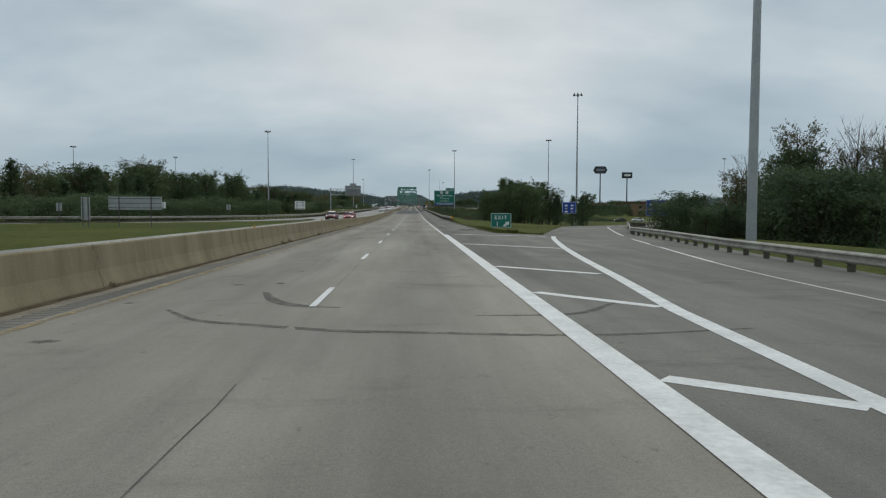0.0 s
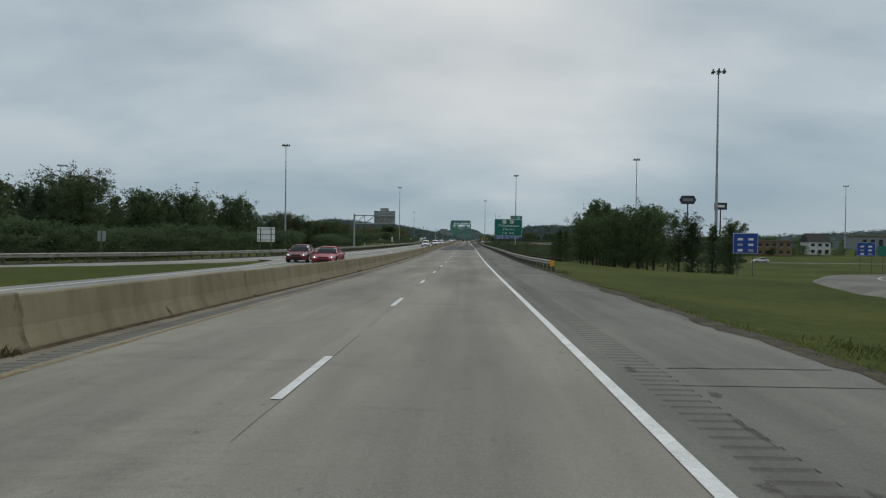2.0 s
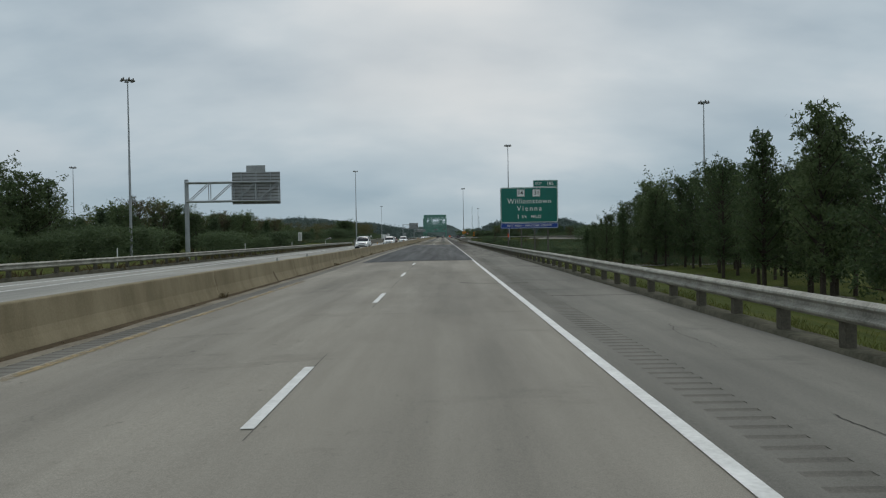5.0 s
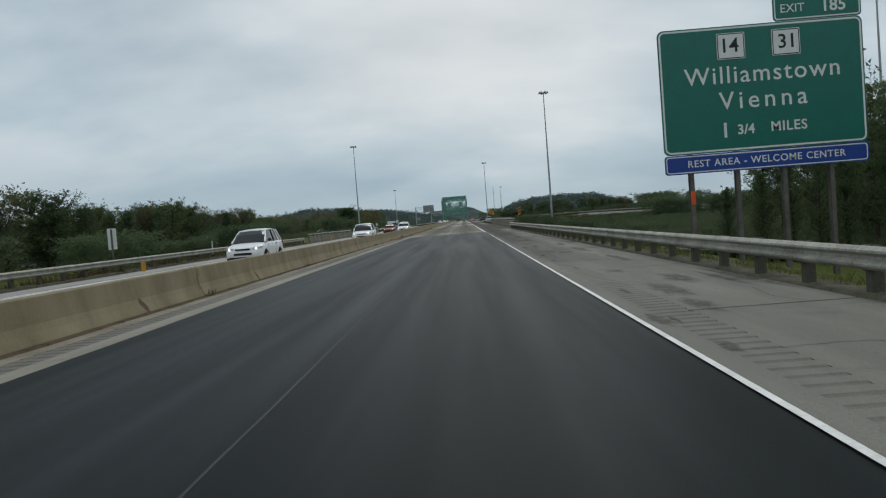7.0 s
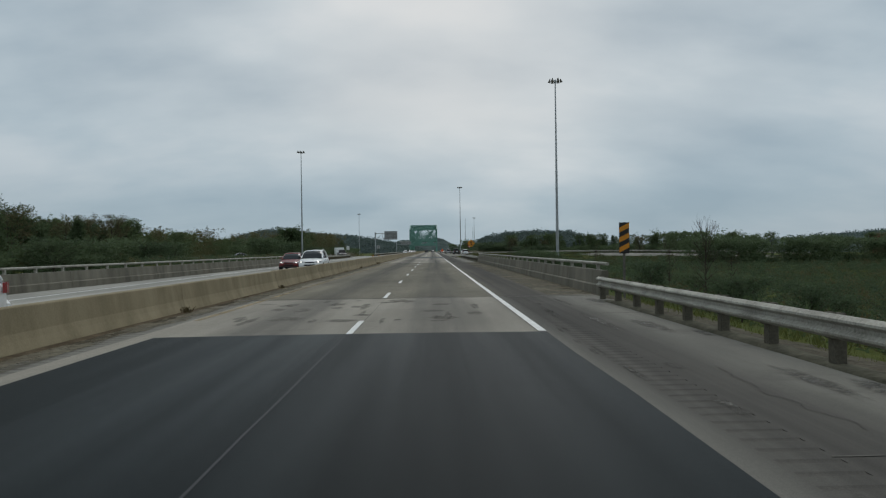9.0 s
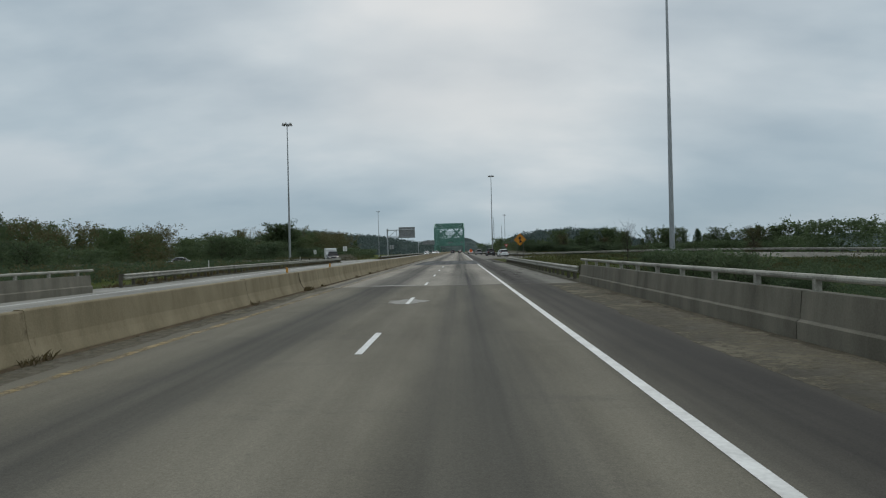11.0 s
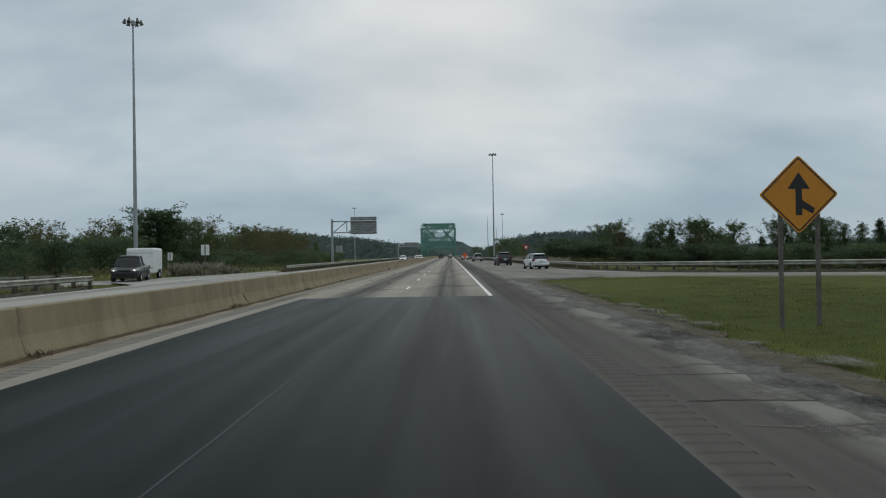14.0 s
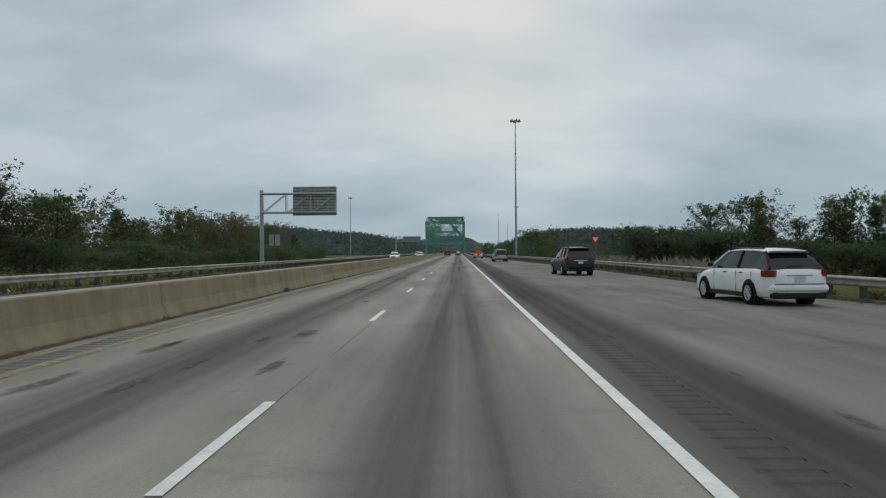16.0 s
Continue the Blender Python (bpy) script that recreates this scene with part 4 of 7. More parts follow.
# ---- high mast lights ----
def make_mast():
    m = empty("high_mast_light", pose(0, 0, 0), "tall grey steel mast with a ring of floodlights", "light mast", "high mast lights")
    bm = bmesh.new()
    rod(bm, (0, 0, 0), (0, 0, 16), 0.29, 0.20, 12)
    rod(bm, (0, 0, 16), (0, 0, 32), 0.19, 0.10, 12)
    part("pole", bm, POLE, m, smooth=False)
    bm = bmesh.new()
    rod(bm, (0, 0, -0.2), (0, 0, 0.06), 0.55, 0.5, 12)
    for k in range(6):
        a = k * math.tau / 6
        rod(bm, (0.42 * math.cos(a), 0.42 * math.sin(a), 0.04), (0.42 * math.cos(a), 0.42 * math.sin(a), 0.16), 0.03, seg=6)
    part("base_plate", bm, GALV_DARK, m)
    bm = bmesh.new()
    rod(bm, (0, 0, 31.6), (0, 0, 32.2), 0.26, 0.22, 10)
    part("hub", bm, POLE, m)
    rows = []
    for k in range(25):
        a = k * math.tau / 24
        rows.append([((0.62 + 0.04 * math.cos(q * math.tau / 6)) * math.cos(a), (0.62 + 0.04 * math.cos(q * math.tau / 6)) * math.sin(a), 31.9 + 0.04 * math.sin(q * math.tau / 6)) for q in range(7)])
    part("ring", sections(rows), POLE, m)
    for k in range(4):
        a = k * math.tau / 4
        bm = bmesh.new()
        rod(bm, (0, 0, 31.9), (0.62 * math.cos(a), 0.62 * math.sin(a), 31.9), 0.035, seg=6)
        part("arm", bm, POLE, m)
    bm = bmesh.new()
    rod(bm, (0.6, 0, 31.9), (0.95, 0, 31.95), 0.05, seg=6)
    rod(bm, (1.0, 0, 32.12), (1.1, 0, 31.72), 0.14, 0.27, 10)
    rod(bm, (0.98, 0, 32.32), (1.0, 0, 32.1), 0.11, 0.14, 8)
    lamp = mesh_of(bm, "floodlight", GALV_DARK)
    for k in range(6):
        part("floodlight", lamp, None, m, at=pose(0, 0, 0, 0, 0, 60 * k))
    return m


first_mast = make_mast()
MASTS = [(16.9, 42, 0.3, 32.0), (39.6, 194.4, -3.7, 34.4), (57.8, 339, -3.3, 34.5), (21.0, 429.5, -0.8, 33.4), (-58.8, 304.2, -1.9, 32.9), (-43.1, 531.2, -0.4, 33.6), (11.9, 667, -0.6, 33.0), (170, 420, -3.5, 32.0), (-147, 335, -2.2, 29.0), (-139, 450, -2.2, 31.5), (-60, 900, -2, 33), (36, 980, -3, 33)]
for i, (x, y, z, h) in enumerate(MASTS):
    mm = pose(x, y, z, 0, 0, 17 * i)
    ob = first_mast if i == 0 else copy_thing(first_mast, mm)
    ob.matrix_basis = mm
    ob.scale = (1, 1, h / 32.2)


# ---- signs ----
def text_mesh(words, size, mat_, bold=0.0, spacing=1.0):
    cu = bpy.data.curves.new("lettering", "FONT")
    cu.body, cu.size, cu.align_x, cu.align_y, cu.extrude, cu.offset, cu.space_character = words, size, "CENTER", "CENTER", 0.004, bold, spacing
    cu.resolution_u = 3
    ob = bpy.data.objects.new("lettering", cu)
    scene.collection.objects.link(ob)
    me = bpy.data.meshes.new_from_object(ob.evaluated_get(bpy.context.evaluated_depsgraph_get()))
    bpy.data.objects.remove(ob)
    me.materials.clear()
    me.materials.append(mat_)
    return me


def lettering(words, size, x, z, parent, mat_=None, y=-0.03, bold=0.0, spacing=1.0, name="letter"):
    """Each letter is a part of its own, set by the width of the words before it."""
    def reach(me):
        xs = [v.co.x for v in me.vertices]
        return min(xs), max(xs)
    low, high = reach(text_mesh(words, size, mat_ or WHITE_SIGN, bold, spacing))
    for i, ch in enumerate(words):
        if ch == " ":
            continue
        me = text_mesh(ch, size, mat_ or WHITE_SIGN, bold, spacing)
        before = reach(text_mesh(words[:i + 1], size, mat_ or WHITE_SIGN, bold, spacing))
        start = before[1] - before[0]
        part(name, me, None, parent, at=pose(x - (high - low) / 2 + start - reach(me)[1], y, z, 90))


def panel(bm, x0, x1, z0, z1, t=0.03, r=0.0, y=0.0):
    """An upright plate with rounded corners; its face looks to -y."""
    pts = []
    for cx, cz, a0 in ((x1 - r, z1 - r, 0), (x0 + r, z1 - r, 90), (x0 + r, z0 + r, 180), (x1 - r, z0 + r, 270)):
        for k in range(5 if r else 1):
            a = radians(a0 + 22.5 * k)
            pts.append((cx + r * math.cos(a), cz + r * math.sin(a)))
    f = bm.faces.new([bm.verts.new((px, y - t / 2, pz)) for px, pz in pts])
    out = bmesh.ops.extrude_face_region(bm, geom=[f])
    bmesh.ops.translate(bm, vec=(0, t, 0), verts=[v for v in out["geom"] if isinstance(v, bmesh.types.BMVert)])
    bmesh.ops.recalc_face_normals(bm, faces=bm.faces)
    return bm


def frame_border(bm, x0, x1, z0, z1, w, y, r=0.15):
    """A thin raised border along a plate."""
    def ring(d):
        pts = []
        rr = max(r - d, 0.02)
        for cx, cz, a0 in ((x1 - d - rr, z1 - d - rr, 0), (x0 + d + rr, z1 - d - rr, 90), (x0 + d + rr, z0 + d + rr, 180), (x1 - d - rr, z0 + d + rr, 270)):
            for k in range(5):
                a = radians(a0 + 22.5 * k)
                pts.append((cx + rr * math.cos(a), y, cz + rr * math.sin(a)))
        return [bm.verts.new(p) for p in pts]
    o, i = ring(0.0), ring(w)
    for k in range(len(o)):
        j = (k + 1) % len(o)
        bm.faces.new((o[k], o[j], i[j], i[k]))
    return bm


# destination sign
sign = empty("destination_sign", pose(8.36, 255.35, 0), "large green highway sign with white lettering on four steel posts", "road sign")
W = 3.42
bm = panel(bmesh.new(), -W, W, 3.0, 7.21, 0.05, 0.2)
part("green_panel", bm, GREEN_SIGN, sign, "green reflective panel")
bm = panel(bmesh.new(), -W, W, 2.34, 2.985, 0.05, 0.1)
part("blue_panel", bm, BLUE_SIGN, sign, "blue reflective panel")
bm = panel(bmesh.new(), 0.5, W, 7.225, 8.03, 0.05, 0.12)
part("exit_tab", bm, GREEN_SIGN, sign, "green exit number tab")
part("border", frame_border(bmesh.new(), -W + 0.04, W - 0.04, 3.04, 7.17, 0.06, -0.029, 0.2), WHITE_SIGN, sign)
part("border", frame_border(bmesh.new(), 0.54, W - 0.04, 7.265, 7.99, 0.04, -0.029, 0.1), WHITE_SIGN, sign)
part("border", frame_border(bmesh.new(), -W + 0.04, W - 0.04, 2.38, 2.945, 0.035, -0.029, 0.1), WHITE_SIGN, sign)
lettering("EXIT", 0.40, 1.15, 7.62, sign)
lettering("185", 0.56, 2.55, 7.62, sign, bold=0.01)
for x, n in ((-0.98, "14"), (0.86, "31")):
    sh = part("route_shield", panel(bmesh.new(), -0.47, 0.47, -0.44, 0.44, 0.02, 0.04), WHITE_SIGN, sign, "white square route marker", at=pose(x, -0.04, 6.53))
    part("border", frame_border(bmesh.new(), -0.45, 0.45, -0.42, 0.42, 0.03, -0.013, 0.05), BLACK, sh)
    lettering(n, 0.66, 0, 0, sh, BLACK, -0.012, 0.008)
lettering("Williamstown", 0.82, 0, 5.55, sign, bold=0.004, spacing=1.14)
lettering("Vienna", 0.84, 0.0, 4.68, sign, bold=0.004, spacing=1.32)
lettering("1", 0.70, -1.32, 3.70, sign, bold=0.012)
lettering("3/4", 0.46, -0.62, 3.70, sign, bold=0.008)
lettering("MILES", 0.46, 0.82, 3.72, sign, bold=0.008, spacing=1.1)
lettering("REST AREA - WELCOME CENTER", 0.33, 0, 2.66, sign, bold=0.004, spacing=1.12)
for x in (-2.52, -0.96, 0.62, 2.2):
    bm = bmesh.new()
    box(bm, (x, 0.16, 1.7), (0.09, 0.02, 10.6))
    box(bm, (x, 0.05, 1.7), (0.14, 0.015, 10.6))
    box(bm, (x, 0.27, 1.7), (0.14, 0.015, 10.6))
    part("post", bm, GALV_DARK, sign, "steel I-beam post")
for k in range(9):
    bm = bmesh.new()
    box(bm, (0, 0.035, 2.7 + 0.52 * k), (2 * W - 0.2, 0.02, 0.07))
    part("stiffener", bm, ALUMINIUM, sign)
bm = panel(bmesh.new(), -0.075, 0.075, 1.3, 1.75, 0.01)
part("reflector", bm, plain("orange_reflector", (0.75, 0.10, 0.02), 0.4), sign, "orange reflector strip", at=pose(-2.52, 0.02, 0.0))

# exit gore sign
gs = empty("exit_sign", pose(6.05, 70.1, 0.59), "green exit sign with a white arrow standing in the gore grass", "road sign")
part("panel", panel(bmesh.new(), -0.95, 0.95, 0, 1.33, 0.03, 0.12), GREEN_SIGN, gs, "green reflective panel")
part("border", frame_border(bmesh.new(), -0.93, 0.93, 0.02, 1.31, 0.035, -0.018, 0.11), WHITE_SIGN, gs)
lettering("EXIT", 0.46, -0.02, 0.90, gs, y=-0.02, bold=0.008, spacing=1.3)
lettering("1", 0.52, -0.36, 0.32, gs, y=-0.02, bold=0.012)
bm = bmesh.new()
pts = [(-0.32, -0.10), (0.02, -0.10), (0.02, -0.24), (0.34, 0.0), (0.02, 0.24), (0.02, 0.10), (-0.32, 0.10)]
rot = Matrix.Rotation(radians(38), 3, "Z")
bm.faces.new([bm.verts.new(((rot @ Vector((a, b, 0))).x + 0.50, -0.02, (rot @ Vector((a, b, 0))).y + 0.33)) for a, b in pts])
part("arrow", bm, WHITE_SIGN, gs, "white diagonal arrow")
for x in (-0.6, 0.6):
    bm = bmesh.new()
    box(bm, (x, 0.06, 0.2), (0.09, 0.07, 1.9), bevel=0.006)
    part("post", bm, GALV_DARK, gs)

# merge warning sign
ms = empty("merge_sign", pose(5.94, 446.85, 0), "amber diamond merge warning sign on two posts in the grass", "road sign")
bm = panel(bmesh.new(), -0.6, 0.6, -0.6, 0.6, 0.02, 0.06)
bmesh.ops.rotate(bm, matrix=Matrix.Rotation(radians(45), 3, "Y"), verts=bm.verts)
part("diamond_panel", bm, AMBER_SIGN, ms, "amber reflective diamond", at=pose(0, 0, 2.79))
bm = frame_border(bmesh.new(), -0.57, 0.57, -0.57, 0.57, 0.03, -0.013, 0.05)
bmesh.ops.rotate(bm, matrix=Matrix.Rotation(radians(45), 3, "Y"), verts=bm.verts)
part("border", bm, BLACK, ms, at=pose(0, 0, 2.79))
bm = bmesh.new()
for pts in ([(-0.07, -0.45), (0.07, -0.45), (0.07, 0.12), (-0.07, 0.12)], [(-0.24, 0.12), (0.24, 0.12), (0, 0.48)], [(0.071, -0.12), (0.071, -0.30), (0.30, -0.42), (0.34, -0.30)]):
    bm.faces.new([bm.verts.new((a, -0.014, b)) for a, b in pts])
part("merge_arrow", bm, BLACK, ms, "black merge arrow", at=pose(0, 0, 2.79))
for x in (-0.38, 0.42):
    bm = bmesh.new()
    box(bm, (x, 0.05, 1.2), (0.09, 0.06, 3.0), bevel=0.006)
    part("post", bm, GALV_DARK, ms)

# yield sign
ys_ = empty("yield_sign", pose(10.9, 556.8, 0), "red and white yield sign on a steel post", "road sign")
bm = bmesh.new()
f = bm.faces.new([bm.verts.new(p) for p in ((-0.55, 0, 0.48), (0, 0, -0.48), (0.55, 0, 0.48))])
part("panel", bm, plain("red_sign_sheeting", (0.45, 0.02, 0.02), 0.4), ys_, "red triangle", at=pose(0, 0, 2.47))
bm = bmesh.new()
bm.faces.new([bm.verts.new(p) for p in ((-0.27, -0.01, 0.27), (0, -0.01, -0.18), (0.27, -0.01, 0.27))])
part("inner_panel", bm, WHITE_SIGN, ys_, "white inner triangle", at=pose(0, 0, 2.47))
bm = bmesh.new()
box(bm, (0, 0.04, 1.2), (0.06, 0.05, 3.2))
part("post", bm, GALV_DARK, ys_)

# object marker at the parapet end
om = empty("object_marker", pose(4.1, 313.0, 0), "black and amber striped object marker at the parapet end", "road sign")
part("panel", panel(bmesh.new(), -0.16, 0.16, 1.35, 2.35, 0.02), BLACK, om)
bm = bmesh.new()
for k in range(3):
    z = 1.38 + 0.32 * k
    bm.faces.new([bm.verts.new(p) for p in ((-0.16, -0.013, z), (0.16, -0.013, z + 0.16), (0.16, -0.013, min(z + 0.32, 2.35)), (-0.16, -0.013, z + 0.16))])
part("stripes", bm, AMBER_SIGN, om, "amber diagonal stripes")
bm = bmesh.new()
box(bm, (0, 0.04, 0.6), (0.07, 0.05, 2.8))
part("post", bm, GALV_DARK, om)


# cantilever gantries seen from behind
def gantry(x, y, sx0, sx1, z0, z1, top, c0, c1, tab=None):
    g = empty("sign_gantry", pose(x, y, 0), "grey steel cantilever gantry with the bare back of a sign", "sign gantry", "overhead sign gantries")
    bm = bmesh.new()
    rod(bm, (0, 0, -1), (0, 0, top), 0.24, 0.20, 14)
    rod(bm, (0, 0, top), (0, 0, top + 0.08), 0.23, 0.15, 14)
    part("column", bm, POLE, g, "grey steel column")
    for z in (c0, c1):
        for dy in (-0.35, 0.35):
            bm = bmesh.new()
            rod(bm, (0.05, dy, z), (sx1 - x, dy, z), 0.10, 0.09, 8)
            part("chord", bm, POLE, g)
    n = max(3, round((sx1 - x) / 2.3))
    for k in range(n):
        a, b = (sx1 - x) * k / n, (sx1 - x) * (k + 1) / n
        for dy in (-0.35, 0.35):
            bm = bmesh.new()
            rod(bm, (a + 0.2, dy, c0), (b, dy, c1), 0.045, seg=6)
            rod(bm, (b, dy, c1), (b, dy, c0), 0.045, seg=6)
            part("web", bm, POLE, g)
    bm = panel(bmesh.new(), sx0 - x, sx1 - x, z0, z1, 0.05, 0, 0.55)
    if tab:
        panel(bm, tab[0] - x, tab[1] - x, z1 + 0.01, tab[2], 0.05, 0, 0.55)
    part("sign_panel", bm, ALUMINIUM, g, "bare aluminium sign back")
    nz = int((z1 - z0) / 0.30)
    for k in range(nz):
        bm = bmesh.new()
        box(bm, ((sx0 + sx1) / 2 - x, 0.50, z0 + 0.15 + (z1 - z0 - 0.3) * k / (nz - 1)), (sx1 - sx0 - 0.02, 0.05, 0.07))
        part("rib", bm, GALV_DARK, g)
    for q in (0.2, 0.5, 0.8):
        bm = bmesh.new()
        box(bm, (sx0 + (sx1 - sx0) * q - x, 0.42, (z0 + z1) / 2), (0.09, 0.10, z1 - z0))
        part("hanger", bm, POLE, g)
    return g


gantry(-27.9, 242.2, -23.4, -18.5, 5.15, 8.43, 7.65, 5.45, 7.35, (-21.95, -20.0, 9.1))
gantry(-22.7, 567.5, -19.45, -14.75, 5.5, 8.60, 8.15, 5.8, 7.8)
gantry(-24.0, 760, -21.5, -15.2, 4.9, 7.0, 7.0, 5.2, 6.7)


def board(x, y, w, z0, z1, label, back=True, posts=2, rz=0.0, kind="road_sign", face=None):
    g = empty(kind, pose(x, y, 0, 0, 0, rz), label, "road sign", "roadside signs")
    part("panel", panel(bmesh.new(), -w / 2, w / 2, z0, z1, 0.03, 0.04), face or ALUMINIUM, g)
    base = ground_z(x, y) - 0.3
    for k in range(posts):
        px = 0.0 if posts == 1 else (-w * 0.3 + w * 0.6 * k / (posts - 1))
        bm = bmesh.new()
        box(bm, (px, -0.06 if back else 0.06, (z1 - 0.05 + base) / 2), (0.09, 0.07, z1 - 0.05 - base), bevel=0.005)
        part("post", bm, GALV_DARK, g)
    if back and w > 1.5:
        for k in range(3):
            bm = bmesh.new()
            box(bm, (0, -0.03, z0 + 0.2 + (z1 - z0 - 0.4) * k / 2), (w - 0.1, 0.03, 0.06))
            part("rib", bm, GALV_DARK, g)
    return g


board(-29.4, 76.6, 5.2, 2.05, 3.35, "bare back of a wide road sign on two posts")
board(-34.6, 77.5, 0.9, 1.0, 3.3, "narrow back of a road sign in the grass")
board(-23.85, 149, 1.95, 1.6, 3.2, "pale back of a square road sign behind the guardrail", face=WHITE_SIGN)
board(-39, 115, 0.75, 1.95, 2.9, "small pale road sign back beyond the far ramp", posts=1, face=WHITE_SIGN)
board(-33, 130, 0.7, 1.6, 2.5, "small pale road sign back beyond the far ramp", posts=1)
board(-46, 97, 0.7, 1.7, 2.7, "small grey road sign back in the grass", posts=1)
board(-26.0, 506.5, 0.82, 1.9, 2.95, "small white road sign back in the gore grass", posts=1, face=WHITE_SIGN)
board(-35.3, 522.3, 0.6, 1.4, 2.35, "small white road sign back beside the far exit ramp", posts=1, face=WHITE_SIGN)
board(-22.0, 272, 0.5, 1.2, 2.4, "small pale marker sign beyond the guardrail", posts=1, face=WHITE_SIGN)
board(-21.7, 569, 1.2, 2.3, 3.5, "grey back of a diamond warning sign", posts=1)


def service_sign(x, y, w, z0, z1):
    g = board(x, y, w, z0, z1, "blue motorist service sign with pale panels", False, 2, 0, "service_sign", BLUE_SIGN)
    part("border", frame_border(bmesh.new(), -w / 2 + 0.03, w / 2 - 0.03, z0 + 0.03, z1 - 0.03, 0.04, -0.018, 0.05), WHITE_SIGN, g)
    for i in range(2):
        for j in range(3):
            cx, cz = (i - 0.5) * w * 0.42, z0 + (z1 - z0) * (0.16 + 0.27 * j)
            part("service_panel", panel(bmesh.new(), cx - w * 0.10, cx + w * 0.10, cz - 0.13, cz + 0.13, 0.01, 0, -0.022), [WHITE_SIGN, ALUMINIUM, WHITE_SIGN][(i + j) % 3], g)
    return g


service_sign(28.75, 150.4, 2.75, 0.95, 3.2)
service_sign(36.5, 120.4, 3.2, 1.0, 3.5)
service_sign(62, 190, 3.0, 0.2, 2.4)
board(74, 205, 4.5, 0.0, 1.8, "far green direction sign beside the cross road", False, 2, face=GREEN_SIGN)


def pole_sign(x, y, z, w, h, label, mat_):
    g = empty("pole_sign", pose(x, y, -4), label, "pole sign", "tall business signs")
    bm = bmesh.new()
    rod(bm, (0, 0, 0), (0, 0, z + 4 - h / 2), 0.45, 0.32, 12)
    part("pole", bm, plain("dark_pole_paint", (0.05, 0.05, 0.055), 0.5), g)
    bm = bmesh.new()
    pts = [(-w / 2, 0), (-w * 0.36, h / 2), (w * 0.36, h / 2), (w / 2, 0), (w * 0.36, -h / 2), (-w * 0.36, -h / 2)] if w > 7 else [(-w / 2, -h / 2), (-w / 2, h / 2), (w / 2, h / 2), (w / 2, -h / 2)]
    rows = [[(a, yy, b + z + 4) for a, b in pts] for yy in (-0.6, 0.6)]
    part("cabinet", sections(rows, closed=True), plain("sign_cabinet_dark", (0.035, 0.04, 0.05), 0.5), g, "dark sign cabinet")
    bm = bmesh.new()
    box(bm, (0, -0.62, z + 4), (w * 0.62, 0.02, h * 0.32))
    part("face_bar", bm, mat_, g, "pale lettering bar")
    return g


GREY_FACE = plain("dull_sign_face", (0.22, 0.23, 0.26), 0.4)
pole_sign(113.6, 472, 24.1, 8.6, 4.4, "tall dark six-sided business sign on a pole", GREY_FACE)
pole_sign(128.4, 465, 20.6, 6.2, 3.6, "tall dark rectangular business sign on a pole", WHITE_SIGN)
pole_sign(188, 400, 12.5, 4.6, 3.0, "square business sign on a pole", WHITE_SIGN)

# guardrail end marker and delineators
em = bmesh.new()
panel(em, -0.15, 0.15, 0.34, 0.72, 0.03, 0.02)
tagged(part("end_marker", em, plain("amber_marker", (0.75, 0.33, 0.01), 0.5), at=pose(3.75, 114.9, road_z(114.9))), "amber marker plate on the guardrail end", "marker", "markers")
db = bmesh.new()
box(db, (0, 0, 0.10), (0.09, 0.03, 0.20), bevel=0.008)
dl = [mesh_of(db, "delineator", plain("delineator_amber", (0.55, 0.25, 0.03), 0.5))]
db2 = bmesh.new()
box(db2, (0, 0, 0.08), (0.08, 0.025, 0.16), bevel=0.006)
dl.append(mesh_of(db2, "delineator", plain("delineator_grey", (0.42, 0.42, 0.40), 0.5)))
for y in (33.0, 57.5, 106, 196, 203, 245, 268, 300, 386, 376):
    old = y in (196, 203, 106)
    tagged(part("delineator", dl[1 if old else 0], None, at=pose(-8.86, y, road_z(y) + tilt(-8.86, y) + (0.79 if old else 0.845), 0, 0, random.uniform(-15, 15))), "small weathered reflector on top of the barrier", "reflector", "barrier reflectors")


# slender marker posts behind the far guardrail
mb = bmesh.new()
rod(mb, (0, 0, -0.6), (0, 0, 1.25), 0.035, seg=8)
rod(mb, (0, 0, 1.25), (0, 0, 1.30), 0.035, 0.015, 8)
marker_me = mesh_of(mb, "marker_post", WHITE_SIGN)
for x, y in ((-21.0, 209.0), (-20.6, 236.5), (-20.4, 258.0), (-20.3, 284.0), (-22.8, 409.0), (-22.9, 446.0)):
    tagged(part("marker_post", marker_me, None, at=pose(x, y, ground_z(x, y), 0, 0, 0)), "slender white marker post behind the guardrail", "marker", "marker posts")


